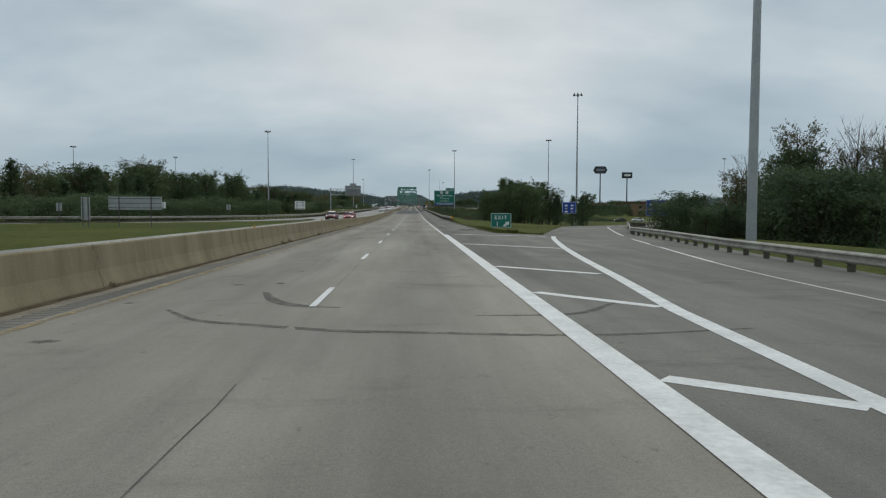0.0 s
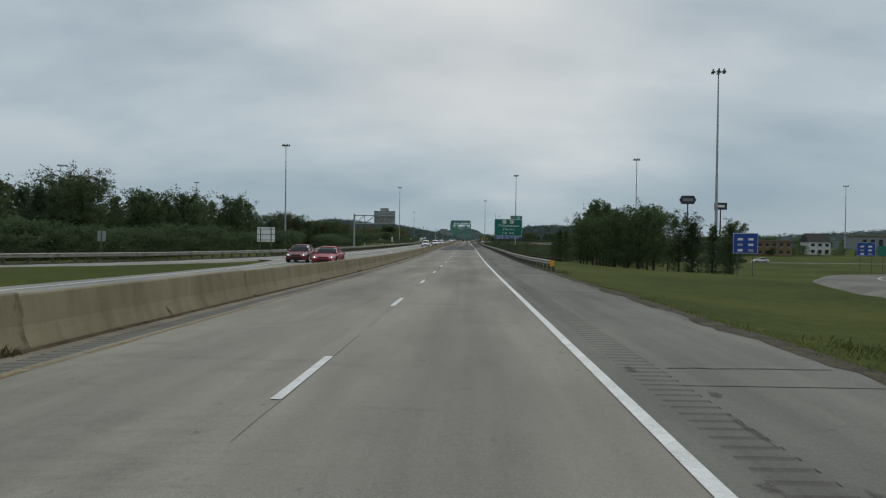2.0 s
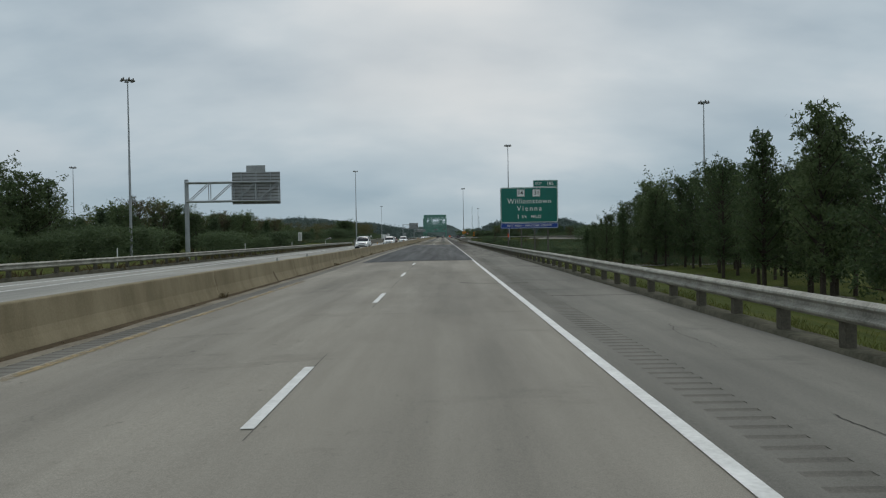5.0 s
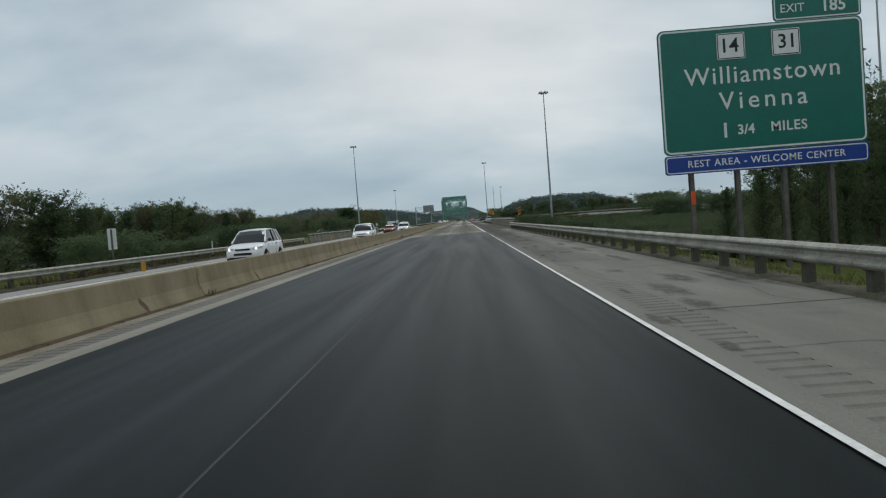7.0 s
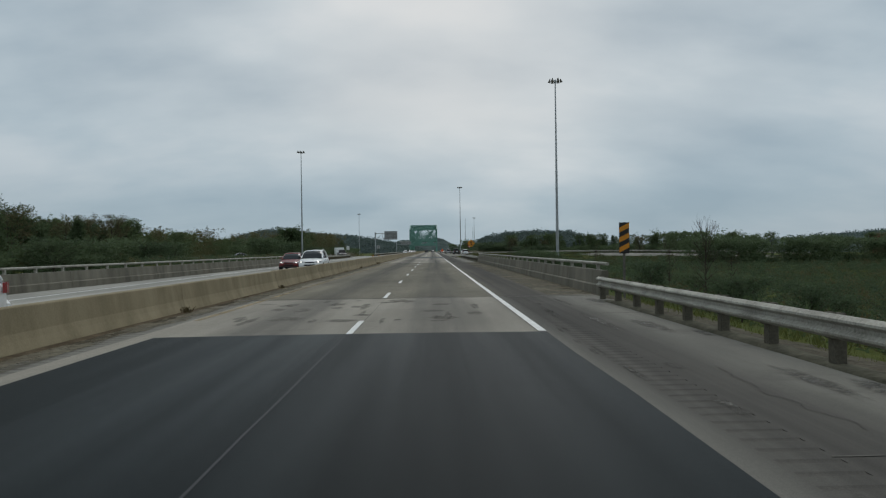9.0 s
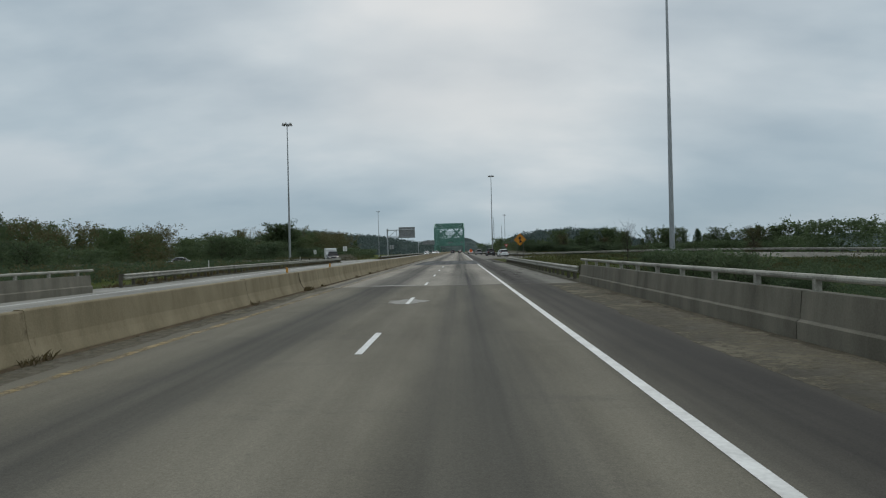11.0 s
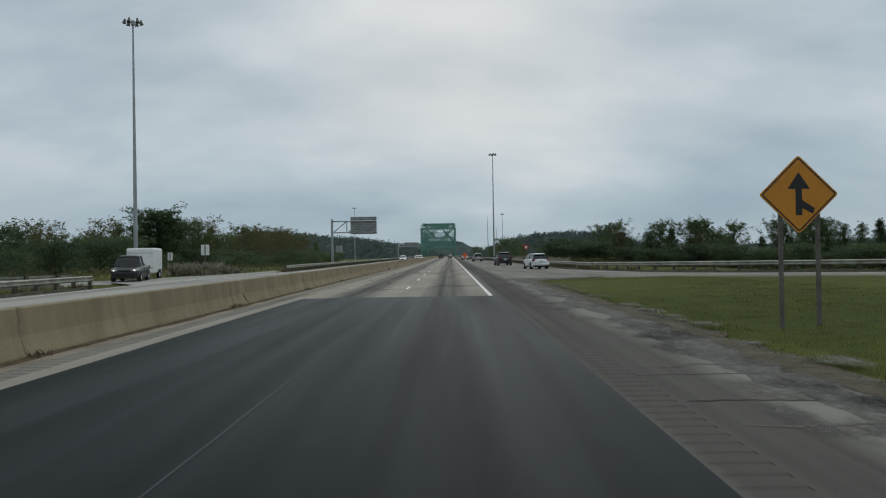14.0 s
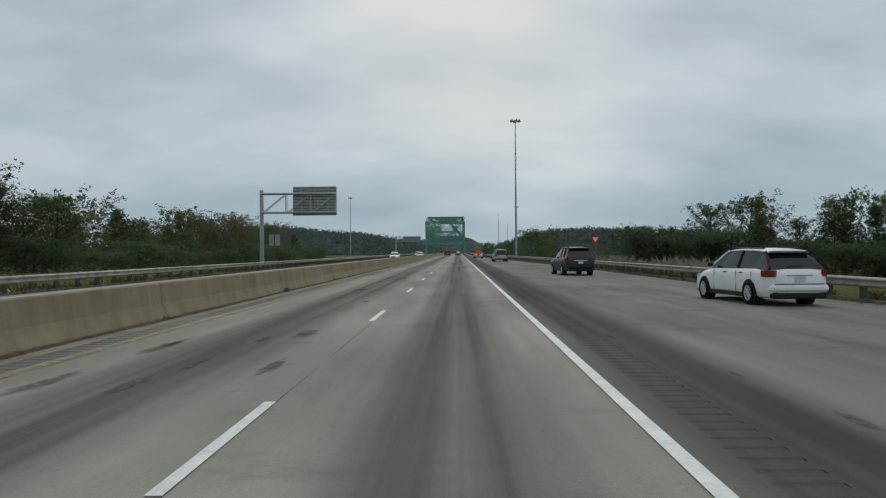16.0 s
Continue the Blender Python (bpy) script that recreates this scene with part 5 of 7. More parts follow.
# ---- truss bridge over the river ----
def truss_bridge(y0, xl, xr, panels=9, step=20.0):
    b = empty("truss_bridge", pose(0, 0, 0), "green steel through truss bridge with cross bracing", "bridge")
    def top(i):
        return (19.0, 22.6, 24.0, 24.6)[min(i, 3)]
    def beam(name, p, q, w):
        p, q = Vector(p), Vector(q)
        d = q - p
        bm = bmesh.new()
        m = Matrix.Translation((p + q) / 2) @ d.to_track_quat("Z", "Y").to_matrix().to_4x4()
        box(bm, (0, 0, 0), (w, w, d.length), m)
        part(name, bm, BRIDGE_GREEN, b)
    cx = (xl + xr) / 2
    for i in range(panels + 1):
        y = y0 + step * i
        for x in (xl, xr):
            beam("vertical", (x, y, -1), (x, y, top(i)), 0.75 if i == 0 else 0.42)
            if i < panels:
                beam("top_chord", (x, y, top(i)), (x, y + step, top(i + 1)), 0.8)
                beam("bottom_chord", (x, y, -0.6), (x, y + step, -0.6), 0.8)
                beam("diagonal", (x, y, top(i) if i % 2 else 0), (x, y + step, 0 if i % 2 else top(i + 1)), 0.4)
        t = top(i)
        beam("top_strut", (xl, y, t), (xr, y, t), 0.9 if i == 0 else 0.55)
        beam("sway_strut", (xl, y, 10.6), (xr, y, 10.6), 0.5)
        beam("portal_strut", (xl, y, 6.5), (xr, y, 6.5), 1.0 if i == 0 else 0.5)
        if i < 8:
            for sgn in (-1, 1):
                a = xl if sgn < 0 else xr
                beam("sway_brace", (a, y, t), (cx, y, 10.6), 0.28)
                beam("sway_brace", (a, y, 10.6), (cx, y, t), 0.28)
                beam("sway_brace", (a, y, 6.5), (cx, y, 10.6), 0.4)
                beam("sway_brace", (a, y, 10.6), (cx, y, 6.5), 0.24)
                beam("sway_brace", ((a + cx) / 2, y, 6.5), ((a + cx) / 2, y, t), 0.22)
                if i == 0:
                    beam("knee_brace", (a, y, 4.6), (a * 0.78 + cx * 0.22, y, 6.5), 0.45)
        for zz in (13.6, 16.4):
            beam("sway_strut", (xl, y, zz), (xr, y, zz), 0.24)
        if i < panels:
            beam("lateral", (xl, y, t), (xr, y + step, top(i + 1)), 0.35)
            beam("lateral", (xr, y, t), (xl, y + step, top(i + 1)), 0.35)
    bm = bmesh.new()
    box(bm, (cx, y0 + step * panels / 2, -0.9), (xr - xl + 1, step * panels, 1.2))
    part("deck", bm, SHOULDER, b, "concrete bridge deck")
    return b


truss_bridge(950, -21.2, 2.0)


# ---- trees ----
def leaf_mesh(name, pts, size, mats, rng, flat=0.0):
    """Many small leaf clumps as single crossed faces, one island each."""
    n = len(pts)
    a = rng.normal(size=(n, 3))
    a[:, 2] *= 1.0 - flat
    a /= np.linalg.norm(a, axis=1)[:, None]
    c = np.cross(a, rng.normal(size=(n, 3)))
    c /= np.linalg.norm(c, axis=1)[:, None] + 1e-9
    s_ = size * rng.uniform(0.55, 1.35, size=(n, 1))
    a, c = a * s_, c * s_ * 0.62
    v = np.stack([pts - a, pts + a * 0.9 - c * 0.4, pts + a * 0.3 + c], 1).reshape(-1, 3)
    me = bpy.data.meshes.new(name)
    me.from_pydata(v.tolist(), [], np.arange(3 * n).reshape(-1, 3).tolist())
    me.materials.append(mats)
    return me


def tree_meshes(seed, h, r, bare, limbs, clumps, per, leaf, mat_, shape="oval", thin=0.35, twigs=0):
    """Limbs rise from a leaning trunk, steeper towards the top; clumps of leaves sit on their outer ends and thin out upwards."""
    rng = np.random.default_rng(seed)
    bm = bmesh.new()
    r0 = 0.013 * h + 0.03
    lean = rng.normal(size=2) * 0.025 * h
    def stem(z):
        k = min(max((z + 0.4) / (h * 0.94 + 0.4), 0.0), 1.0)
        return Vector((lean[0] * k * k, lean[1] * k * k, z)), r0 * (1 - 0.9 * k)
    zs = [-0.4 + (h * 0.94 + 0.4) * k / 5 for k in range(6)]
    for za, zb in zip(zs, zs[1:]):
        (pa, ra), (pb, rb) = stem(za), stem(zb)
        rod(bm, pa, pb, ra, max(rb, 0.012), 7)
    lobes = rng.uniform(0, math.tau, 3)
    cen, rad = [], []
    for i in range(limbs):
        t = ((i + rng.uniform(0, 1)) / limbs) ** 0.9
        if shape == "oval":
            reach = math.sin(math.pi * (0.16 + 0.76 * t)) ** 0.8
            rise = radians(rng.uniform(8, 30) + 48 * t)
        elif shape == "spire":
            reach = min(1.0, 0.55 + 2.2 * t) * (1.05 - t) ** 0.7
            rise = radians(rng.uniform(22, 40) + 38 * t)
        elif shape == "layered":
            reach = (1.02 - t) ** 0.8
            rise = radians(rng.uniform(-6, 14) + 34 * t)
        else:
            reach = 0.45 + 0.55 * math.sin(math.pi * (0.2 + 0.7 * t))
            rise = radians(rng.uniform(20, 44) + 36 * t)
        a = i * 2.4 + rng.uniform(-0.5, 0.5)
        reach *= r * rng.uniform(0.62, 1.12) * (1 + 0.16 * math.sin(2 * a + lobes[0]) + 0.12 * math.sin(3 * a + lobes[1] + 4 * t))
        foot, fr = stem(bare * 0.85 + (h * 0.86 - bare) * t)
        tip = foot + Vector((math.cos(a), math.sin(a), math.tan(rise))) * reach
        tip.z = min(tip.z, h * rng.uniform(0.93, 1.02))
        rod(bm, foot, tip, max(fr * 0.45, 0.02), 0.010, 5)
        for _ in range(twigs):
            p = foot.lerp(tip, rng.uniform(0.3, 0.95))
            rod(bm, p, p + Vector((*rng.normal(size=2) * 0.35, rng.uniform(0.3, 1.1))), 0.012, 0.005, 4)
        for k in range(clumps):
            if rng.random() < thin * t:
                continue
            u = 0.30 + 0.75 * (k + rng.uniform(0.1, 0.9)) / clumps
            p = foot.lerp(tip, u)
            cen.append(np.array(p) + rng.normal(size=3) * r * 0.07)
            rad.append(r * rng.uniform(0.06, 0.13) * (1.25 - 0.55 * t))
    cen, rad = np.array(cen), np.array(rad)
    p = np.repeat(cen, per, 0) + rng.normal(size=(len(cen) * per, 3)) * np.repeat(rad, per)[:, None] * np.array([1, 1, 0.85])
    p[:, 2] = np.maximum(p[:, 2], bare * 0.45)
    return leaf_mesh("crown", p, leaf, mat_, rng), mesh_of(bm, "trunk", BARK)


KINDS = {
    "round": [tree_meshes(q, 11.0, 3.1, 1.3, 44, 6, 25, 0.165, LEAF, sh) for q, sh in ((1, "oval"), (2, "upright"), (3, "oval"), (21, "upright"))],
    "tall": [tree_meshes(q, 14.0, 2.8, 2.4, 58, 6, 22, 0.165, LEAF, sh, 0.5) for q, sh in ((4, "spire"), (5, "spire"), (6, "oval"))],
    "grove": [tree_meshes(q, 11.0, 3.2, 2.9, 46, 6, 26, 0.165, LEAF, sh, 0.4) for q, sh in ((31, "oval"), (32, "upright"), (33, "oval"))],
    "pine": [tree_meshes(q, 11.0, 2.7, 0.7, 46, 6, 24, 0.155, LEAF_PINE, sh) for q, sh in ((7, "spire"), (8, "layered"))],
    "autumn": [tree_meshes(q, 11.0, 3.0, 1.0, 46, 6, 18, 0.13, LEAF_DRY, "upright", 0.5, 1) for q in (9, 10)],
    "bare": [tree_meshes(q, 10.0, 2.3, 1.8, 34, 3, 4, 0.09, LEAF_DRY, "upright", 0.7, 5) for q in (11, 14)],
    "shrub": [tree_meshes(q, 4.2, 2.8, 0.1, 34, 6, 19, 0.13, LEAF_PINE, "oval", 0.2) for q in (12, 13)],
}
SIZE = {"round": 11.0, "grove": 11.0, "tall": 14.0, "pine": 11.0, "autumn": 11.0, "bare": 10.0, "shrub": 4.2}
LABEL = {"round": "dense dark green roadside tree", "grove": "green tree on a clear trunk in a mown grove", "tall": "tall narrow green tree with an uneven crown", "pine": "dark evergreen tree at the roadside", "autumn": "thinning tree with yellowish brown leaves", "bare": "nearly bare grey tree with thin branches", "shrub": "dark green shrub at the edge of the wood"}
tree_rng = random.Random(5)


MASS = []


def tree(kind, x, y, h, group, wide=1.0):
    crown, trunk = tree_rng.choice(KINDS[kind])
    k = h / SIZE[kind]
    if y > 590 or x < -72 or (x < -66 and y > 320) or (kind == "shrub" and (x < -50 or x > 40)):
        MASS.append((crown, x, y, ground_z(x, y), k * wide, k, tree_rng.uniform(0, math.tau)))
        return None
    t = empty("shrub" if kind == "shrub" else "tree", pose(x, y, ground_z(x, y), 0, 0, tree_rng.uniform(0, 360)), LABEL[kind], "shrub" if kind == "shrub" else "tree", group)
    t.scale = (k * wide, k * wide, k)
    part("trunk", trunk, None, t, "dark bark")
    part("crown", crown, None, t)
    return t


def pick(weights):
    return tree_rng.choices(list(weights), list(weights.values()))[0]


# infield cluster beside the first guardrail
for x, y, h, k in ((13.5, 176, 7.4, "grove"), (15.5, 183, 7.6, "grove"), (17.5, 172, 8.2, "grove"), (19.5, 181, 9.6, "grove"), (21.5, 174, 9.8, "grove"), (22.5, 186, 9.2, "tall"), (24.5, 177, 9.4, "grove"), (26.5, 190, 10.0, "grove"), (29.5, 182, 9.2, "grove"), (31.0, 180, 8.8, "pine"), (17, 196, 8.0, "grove"), (33.5, 204, 9.0, "bare"), (36.5, 188, 8.8, "pine"), (38.0, 184, 8.6, "pine"), (40.5, 190, 8.4, "grove")):
    tree(k, x + 1.5, y + 3, h + 0.7, "infield trees", 1.08)
# belt along the right hand embankment
for i in range(46):
    q = i / 45
    x = 24 + 17 * q + tree_rng.uniform(-2, 10)
    y = 212 + 126 * q + tree_rng.uniform(-4, 4)
    tree(pick({"tall": 6, "round": 4}), x, y, tree_rng.uniform(9.6, 13.6) + 2.0 * q + max(0.0, 2.2 - 9 * q), "right hand tree belt", 1.0)
for i in range(12):
    q = i / 11
    tree("shrub", 33 + 14 * q + tree_rng.uniform(0, 6), 218 + 116 * q, tree_rng.uniform(1.6, 3.0), "right hand shrubs", 1.1)
for x, y, h in ((25.5, 310, 7.0), (27.5, 306, 8.5), (24.5, 298, 8.0), (28, 300, 9.5), (24, 286, 9.0), (27, 288, 10.0), (23, 270, 9.5)):
    tree("tall", x, y, h, "right hand tree belt", 0.85)
# wood beside the exit ramp
for i in range(40):
    x, y = tree_rng.uniform(32, 62), tree_rng.uniform(56, 86)
    tree(pick({"autumn": 4, "round": 1, "bare": 4}), x, y, tree_rng.uniform(8, 12.5), "ramp side wood", 0.9)
for i in range(16):
    tree(pick({"round": 4, "autumn": 2}), tree_rng.uniform(112, 150), tree_rng.uniform(176, 215), tree_rng.uniform(6, 9), "wood behind the ramp")
for i in range(44):
    y = 58 + 30 * i / 43
    x = max(21.5, 0.56 * (y - 33) - 0.5) + tree_rng.uniform(0, 9)
    tree("shrub", x, y, tree_rng.uniform(2.3, 3.7), "ramp side shrubs", 1.1)
for i in range(10):
    y = 62 + 24 * i / 9
    tree(pick({"round": 3, "autumn": 2}), max(26, 0.56 * (y - 33) + 4) + tree_rng.uniform(0, 8), y, tree_rng.uniform(5.0, 7.5), "ramp side wood", 0.95)
for i in range(64):
    q = i / 63
    x = 25.5 + 34 * q + tree_rng.uniform(0, 5)
    tree("shrub", x, 58 + 32 * q + tree_rng.uniform(-8, 3), tree_rng.uniform(4.0, 6.2), "ramp side shrubs", 1.15)
# left hand wood
for i in range(124):
    y = 70 + 250 * i / 123 + tree_rng.uniform(-2, 2)
    x = -(62 + 0.03 * max(0, 200 - y)) - tree_rng.uniform(0, 22)
    h = tree_rng.uniform(9.2, 12.2) + (4.0 * tree_rng.random() if 185 < y < 292 else 0)
    tree(pick({"round": 4, "pine": 3, "tall": 3, "autumn": 1}), x, y, h if y < 296 else h * 0.88, "left hand wood", 1.25)
for i in range(56):
    y = 75 + 245 * i / 55
    tree("shrub", -58 - tree_rng.uniform(0, 4), y, tree_rng.uniform(3.5, 6.0), "left hand shrubs", 1.3)
for i in range(150):
    y = 320 + 420 * i / 149 + tree_rng.uniform(-3, 3)
    x = -(54 if y < 470 else 50) - tree_rng.uniform(0, 26)
    if 430 < y < 560:
        x -= 16
    kind = pick({"round": 4, "pine": 2, "tall": 2, "autumn": 4, "bare": 3})
    tree(kind, x, y, tree_rng.uniform(9.0, 11.0) if 345 < y < 560 else tree_rng.uniform(9.4, 12.6), "left hand wood", 1.35)
for i in range(96):
    y = 325 + 420 * i / 95
    x = -47 - tree_rng.uniform(0, 6) if not 430 < y < 485 else -64 - tree_rng.uniform(0, 6)
    tree("shrub", x, y, tree_rng.uniform(3.0, 5.2), "left hand shrubs", 1.4)
for i in range(44):
    y = 342 + 100 * i / 43
    tree(pick({"round": 4, "pine": 3, "tall": 2, "autumn": 2}), -59 - tree_rng.uniform(0, 14), y, tree_rng.uniform(9.0, 11.0), "left hand wood", 1.2)
# back rows of the left hand wood
for i in range(190):
    y = 80 + 680 * i / 189
    tree(pick({"round": 3, "pine": 3, "autumn": 2}), -84 - tree_rng.uniform(0, 22), y, tree_rng.uniform(8.5, 10.5), "left hand wood", 1.5)
# trees beyond the entrance ramp
for i in range(62):
    x = 17 + 62 * i / 61 + tree_rng.uniform(-1, 1)
    y = 566 - 0.75 * (x - 17) + tree_rng.uniform(-6, 14)
    tree(pick({"round": 5, "pine": 3, "tall": 1, "autumn": 1}), x, y, tree_rng.uniform(5.6, 8.2) * (0.68 if x < 25 else 1.0), "ramp end trees", 1.2)
for i in range(58):
    x = 15 + 62 * i / 57
    tree("shrub", x, 560 - 0.75 * (x - 15) + tree_rng.uniform(-4, 2), tree_rng.uniform(2.2, 3.8), "ramp end shrubs", 1.3)
for i in range(26):
    tree(pick({"round": 3, "autumn": 1, "shrub": 3}), 14 + tree_rng.uniform(0, 40), 600 + 300 * i / 25, tree_rng.uniform(4, 7), "far roadside trees", 1.3)
# low trees behind the field
for i in range(40):
    x = 52 + 170 * i / 39
    tree(pick({"round": 3, "shrub": 3, "autumn": 1}), x, 470 + 0.2 * x + tree_rng.uniform(-20, 20), tree_rng.uniform(4, 6.5), "field edge trees", 1.4)
for x, y, h in ((8.9, 396, 4.2), (10.6, 399, 3.2), (26, 420, 4.0), (8.5, 318, 3.6), (13, 337, 4.0), (20, 345, 4.6)):
    tree("bare", x, y, h, "roadside saplings", 0.9)
for i in range(44):
    tree("shrub", 46 + 80 * i / 43, 431 - 0.06 * (46 + 80 * i / 43) + tree_rng.uniform(-5, 5), tree_rng.uniform(3.2, 4.6), "ramp bank shrubs", 1.3)
for i in range(34):
    x = 74 + 130 * i / 33 + tree_rng.uniform(-3, 3)
    tree(pick({"shrub": 5, "round": 2}), x, 376 + 0.25 * (x - 74) + tree_rng.uniform(-10, 8), tree_rng.uniform(2.0, 4.2), "hedge before the buildings", 1.5)
for i in range(18):
    tree("shrub", 9 + tree_rng.uniform(0, 10), 386 + 13 * i / 17, tree_rng.uniform(2.0, 3.0), "embankment shrubs", 1.1)
for i in range(14):
    tree("shrub", 6.5 + 9 * tree_rng.random(), 304 + 26 * i / 13, tree_rng.uniform(1.1, 2.1), "embankment shrubs", 1.1)
for i in range(30):
    tree("shrub", 9 + tree_rng.uniform(0, 26), 300 + 90 * i / 29, tree_rng.uniform(0.8, 1.7), "embankment shrubs", 1.4)


def wood_mass():
    """The trees deep in the woods, joined."""
    mats = [LEAF, LEAF_PINE, LEAF_DRY]
    vs, mi = [], []
    for crown, x, y, z, kx, kz, a in MASS:
        v = np.empty(len(crown.vertices) * 3)
        crown.vertices.foreach_get("co", v)
        v = v.reshape(-1, 3, 3)[::2]
        c = v.mean(1, keepdims=True)
        v = (c + (v - c) * 1.38).reshape(-1, 3)
        ca, sa = math.cos(a), math.sin(a)
        vs.append(np.stack([x + kx * (v[:, 0] * ca - v[:, 1] * sa), y + kx * (v[:, 0] * sa + v[:, 1] * ca), z + kz * v[:, 2]], 1))
        mi.append(np.full(len(v) // 3, mats.index(crown.materials[0])))
    v, mi = np.concatenate(vs), np.concatenate(mi)
    me = bpy.data.meshes.new("woodland")
    me.vertices.add(len(v))
    me.vertices.foreach_set("co", v.ravel())
    me.loops.add(len(v))
    me.loops.foreach_set("vertex_index", np.arange(len(v)))
    me.polygons.add(len(v) // 3)
    me.polygons.foreach_set("loop_start", np.arange(0, len(v), 3))
    for m in mats:
        me.materials.append(m)
    me.polygons.foreach_set("material_index", mi)
    me.update(calc_edges=True)
    return tagged(new("woodland", me), "dense green and yellowing trees deep in the woods", "woodland", kind="stuff")


wood_mass()


def scatter(name, label, boxes, n, size, mat_, height, category="undergrowth", flat=0.0, seed=3):
    rng = np.random.default_rng(seed)
    pts = []
    for x0, x1, y0, y1, share in boxes:
        m = int(n * share)
        x, y = rng.uniform(x0, x1, m), rng.uniform(y0, y1, m)
        keep = [i for i in range(m) if noise.noise((x[i] * 0.12, y[i] * 0.12, 7.0)) > -0.18]
        pts += [(x[i], y[i], ground_z(x[i], y[i]) + rng.uniform(0.1, 1) ** 1.6 * height) for i in keep]
    return tagged(new(name, leaf_mesh(name, np.array(pts), size, mat_, rng, flat)), label, category, kind="stuff")


scatter("field_weeds", "rough green weeds on the embankment and field", [(5.2, 60, 285, 404, 1.0)], 52000, 0.13, LEAF, 0.7)
scatter("field_weeds", "dry brownish weeds in the rough field", [(6, 70, 290, 400, 1.0)], 30000, 0.12, LEAF_DRY, 0.8, seed=4)
def scrub(name, label, x0, x1, y0, y1, clumps, per, mat_, seed, tall=1.5):
    """Low scrub in rounded clumps."""
    rng = np.random.default_rng(seed)
    cx, cy = rng.uniform(x0, x1, clumps), rng.uniform(y0, y1, clumps)
    r, h = rng.uniform(0.5, 1.5, clumps), rng.uniform(0.27 * tall, tall, clumps)
    a, q = rng.uniform(0, math.tau, (clumps, per)), rng.uniform(0, 1, (clumps, per)) ** 0.5
    top = np.sqrt(1 - 0.9 * q * q) * rng.uniform(0.2, 1, (clumps, per)) ** 0.6
    z = np.array([ground_z(u, v) for u, v in zip(cx, cy)])
    pts = np.stack([cx[:, None] + r[:, None] * q * np.cos(a), cy[:, None] + r[:, None] * q * np.sin(a), z[:, None] + h[:, None] * top], 2).reshape(-1, 3)
    return tagged(new(name, leaf_mesh(name, pts, 0.12, mat_, rng)), label, "undergrowth", kind="stuff")


BLADE_WEED = leaf_material("weed_green", (0.050, 0.058, 0.022), (0.125, 0.128, 0.050))
scrub("field_scrub", "low dark green scrub in the rough field", 8, 80, 288, 398, 2300, 70, LEAF_PINE, 8)
scrub("field_scrub", "low yellowing scrub in the rough field", 8, 80, 288, 398, 700, 80, LEAF_DRY, 9)
scrub("field_scrub", "low dark green scrub in the rough field", 17, 75, 398, 422, 420, 90, LEAF_PINE, 10)
scrub("field_scrub", "rough green scrub between the field and the entrance ramp", 22, 130, 396, 436, 900, 80, LEAF_PINE, 12)
scrub("field_scrub", "yellowing rough scrub between the field and the entrance ramp", 22, 120, 396, 436, 260, 80, LEAF_DRY, 13)
scrub("field_scrub", "dense dark scrub on the embankment behind the bridge end", 6.5, 40, 382, 400, 330, 95, LEAF_PINE, 15)
scrub("field_scrub", "low brownish weeds on the embankment", 4.6, 22, 396, 427, 420, 60, BLADE_WEED, 16)
scrub("field_scrub", "dark scrub beyond the far carriageway", -46, -25, 388, 452, 520, 80, LEAF_PINE, 17)
scrub("field_scrub", "yellowing scrub beyond the far carriageway", -46, -25, 388, 452, 180, 80, LEAF_DRY, 18)
scrub("field_scrub", "rank brownish weeds before the entrance ramp", 10, 62, 424, 446, 760, 60, BLADE_WEED, 19, 0.6)
scrub("field_scrub", "dark weeds before the entrance ramp", 14, 62, 422, 444, 420, 60, LEAF_PINE, 20, 0.7)
scatter("gore_weeds", "pale dry weeds beyond the entrance ramp rail", [(12, 40, 535, 570, 0.6), (-45, -24, 500, 540, 0.4)], 7000, 0.2, LEAF_DRY, 0.9, seed=6)


def tufts(name, label, spots, blades, h, mat_, seed):
    """Grass and weed blades standing in clumps."""
    rng = np.random.default_rng(seed)
    v, f = [], []
    for x, y, z, r, k in spots:
        for _ in range(blades):
            a, q = rng.uniform(0, math.tau), r * rng.uniform(0, 1) ** 0.5
            bx, by = x + q * math.cos(a), y + q * math.sin(a)
            hh, w = h * k * rng.uniform(0.4, 1.1), rng.uniform(0.003, 0.008) * (1 + 4 * max(0.0, h - 0.25) / 0.17)
            dx, dy = rng.normal(0, 0.35 * hh, 2)
            b = rng.uniform(0, math.tau)
            wx, wy = w * math.cos(b), w * math.sin(b)
            n = len(v)
            v += [(bx - wx, by - wy, z - 0.02), (bx + wx, by + wy, z - 0.02), (bx + wx * 0.5 + dx * 0.4, by + wy * 0.5 + dy * 0.4, z + hh * 0.6), (bx + dx, by + dy, z + hh)]
            f.append((n, n + 1, n + 2, n + 3))
    me = bpy.data.meshes.new(name)
    me.from_pydata(v, [], f)
    me.materials.append(mat_)
    return tagged(new(name, me), label, "weeds", kind="stuff")


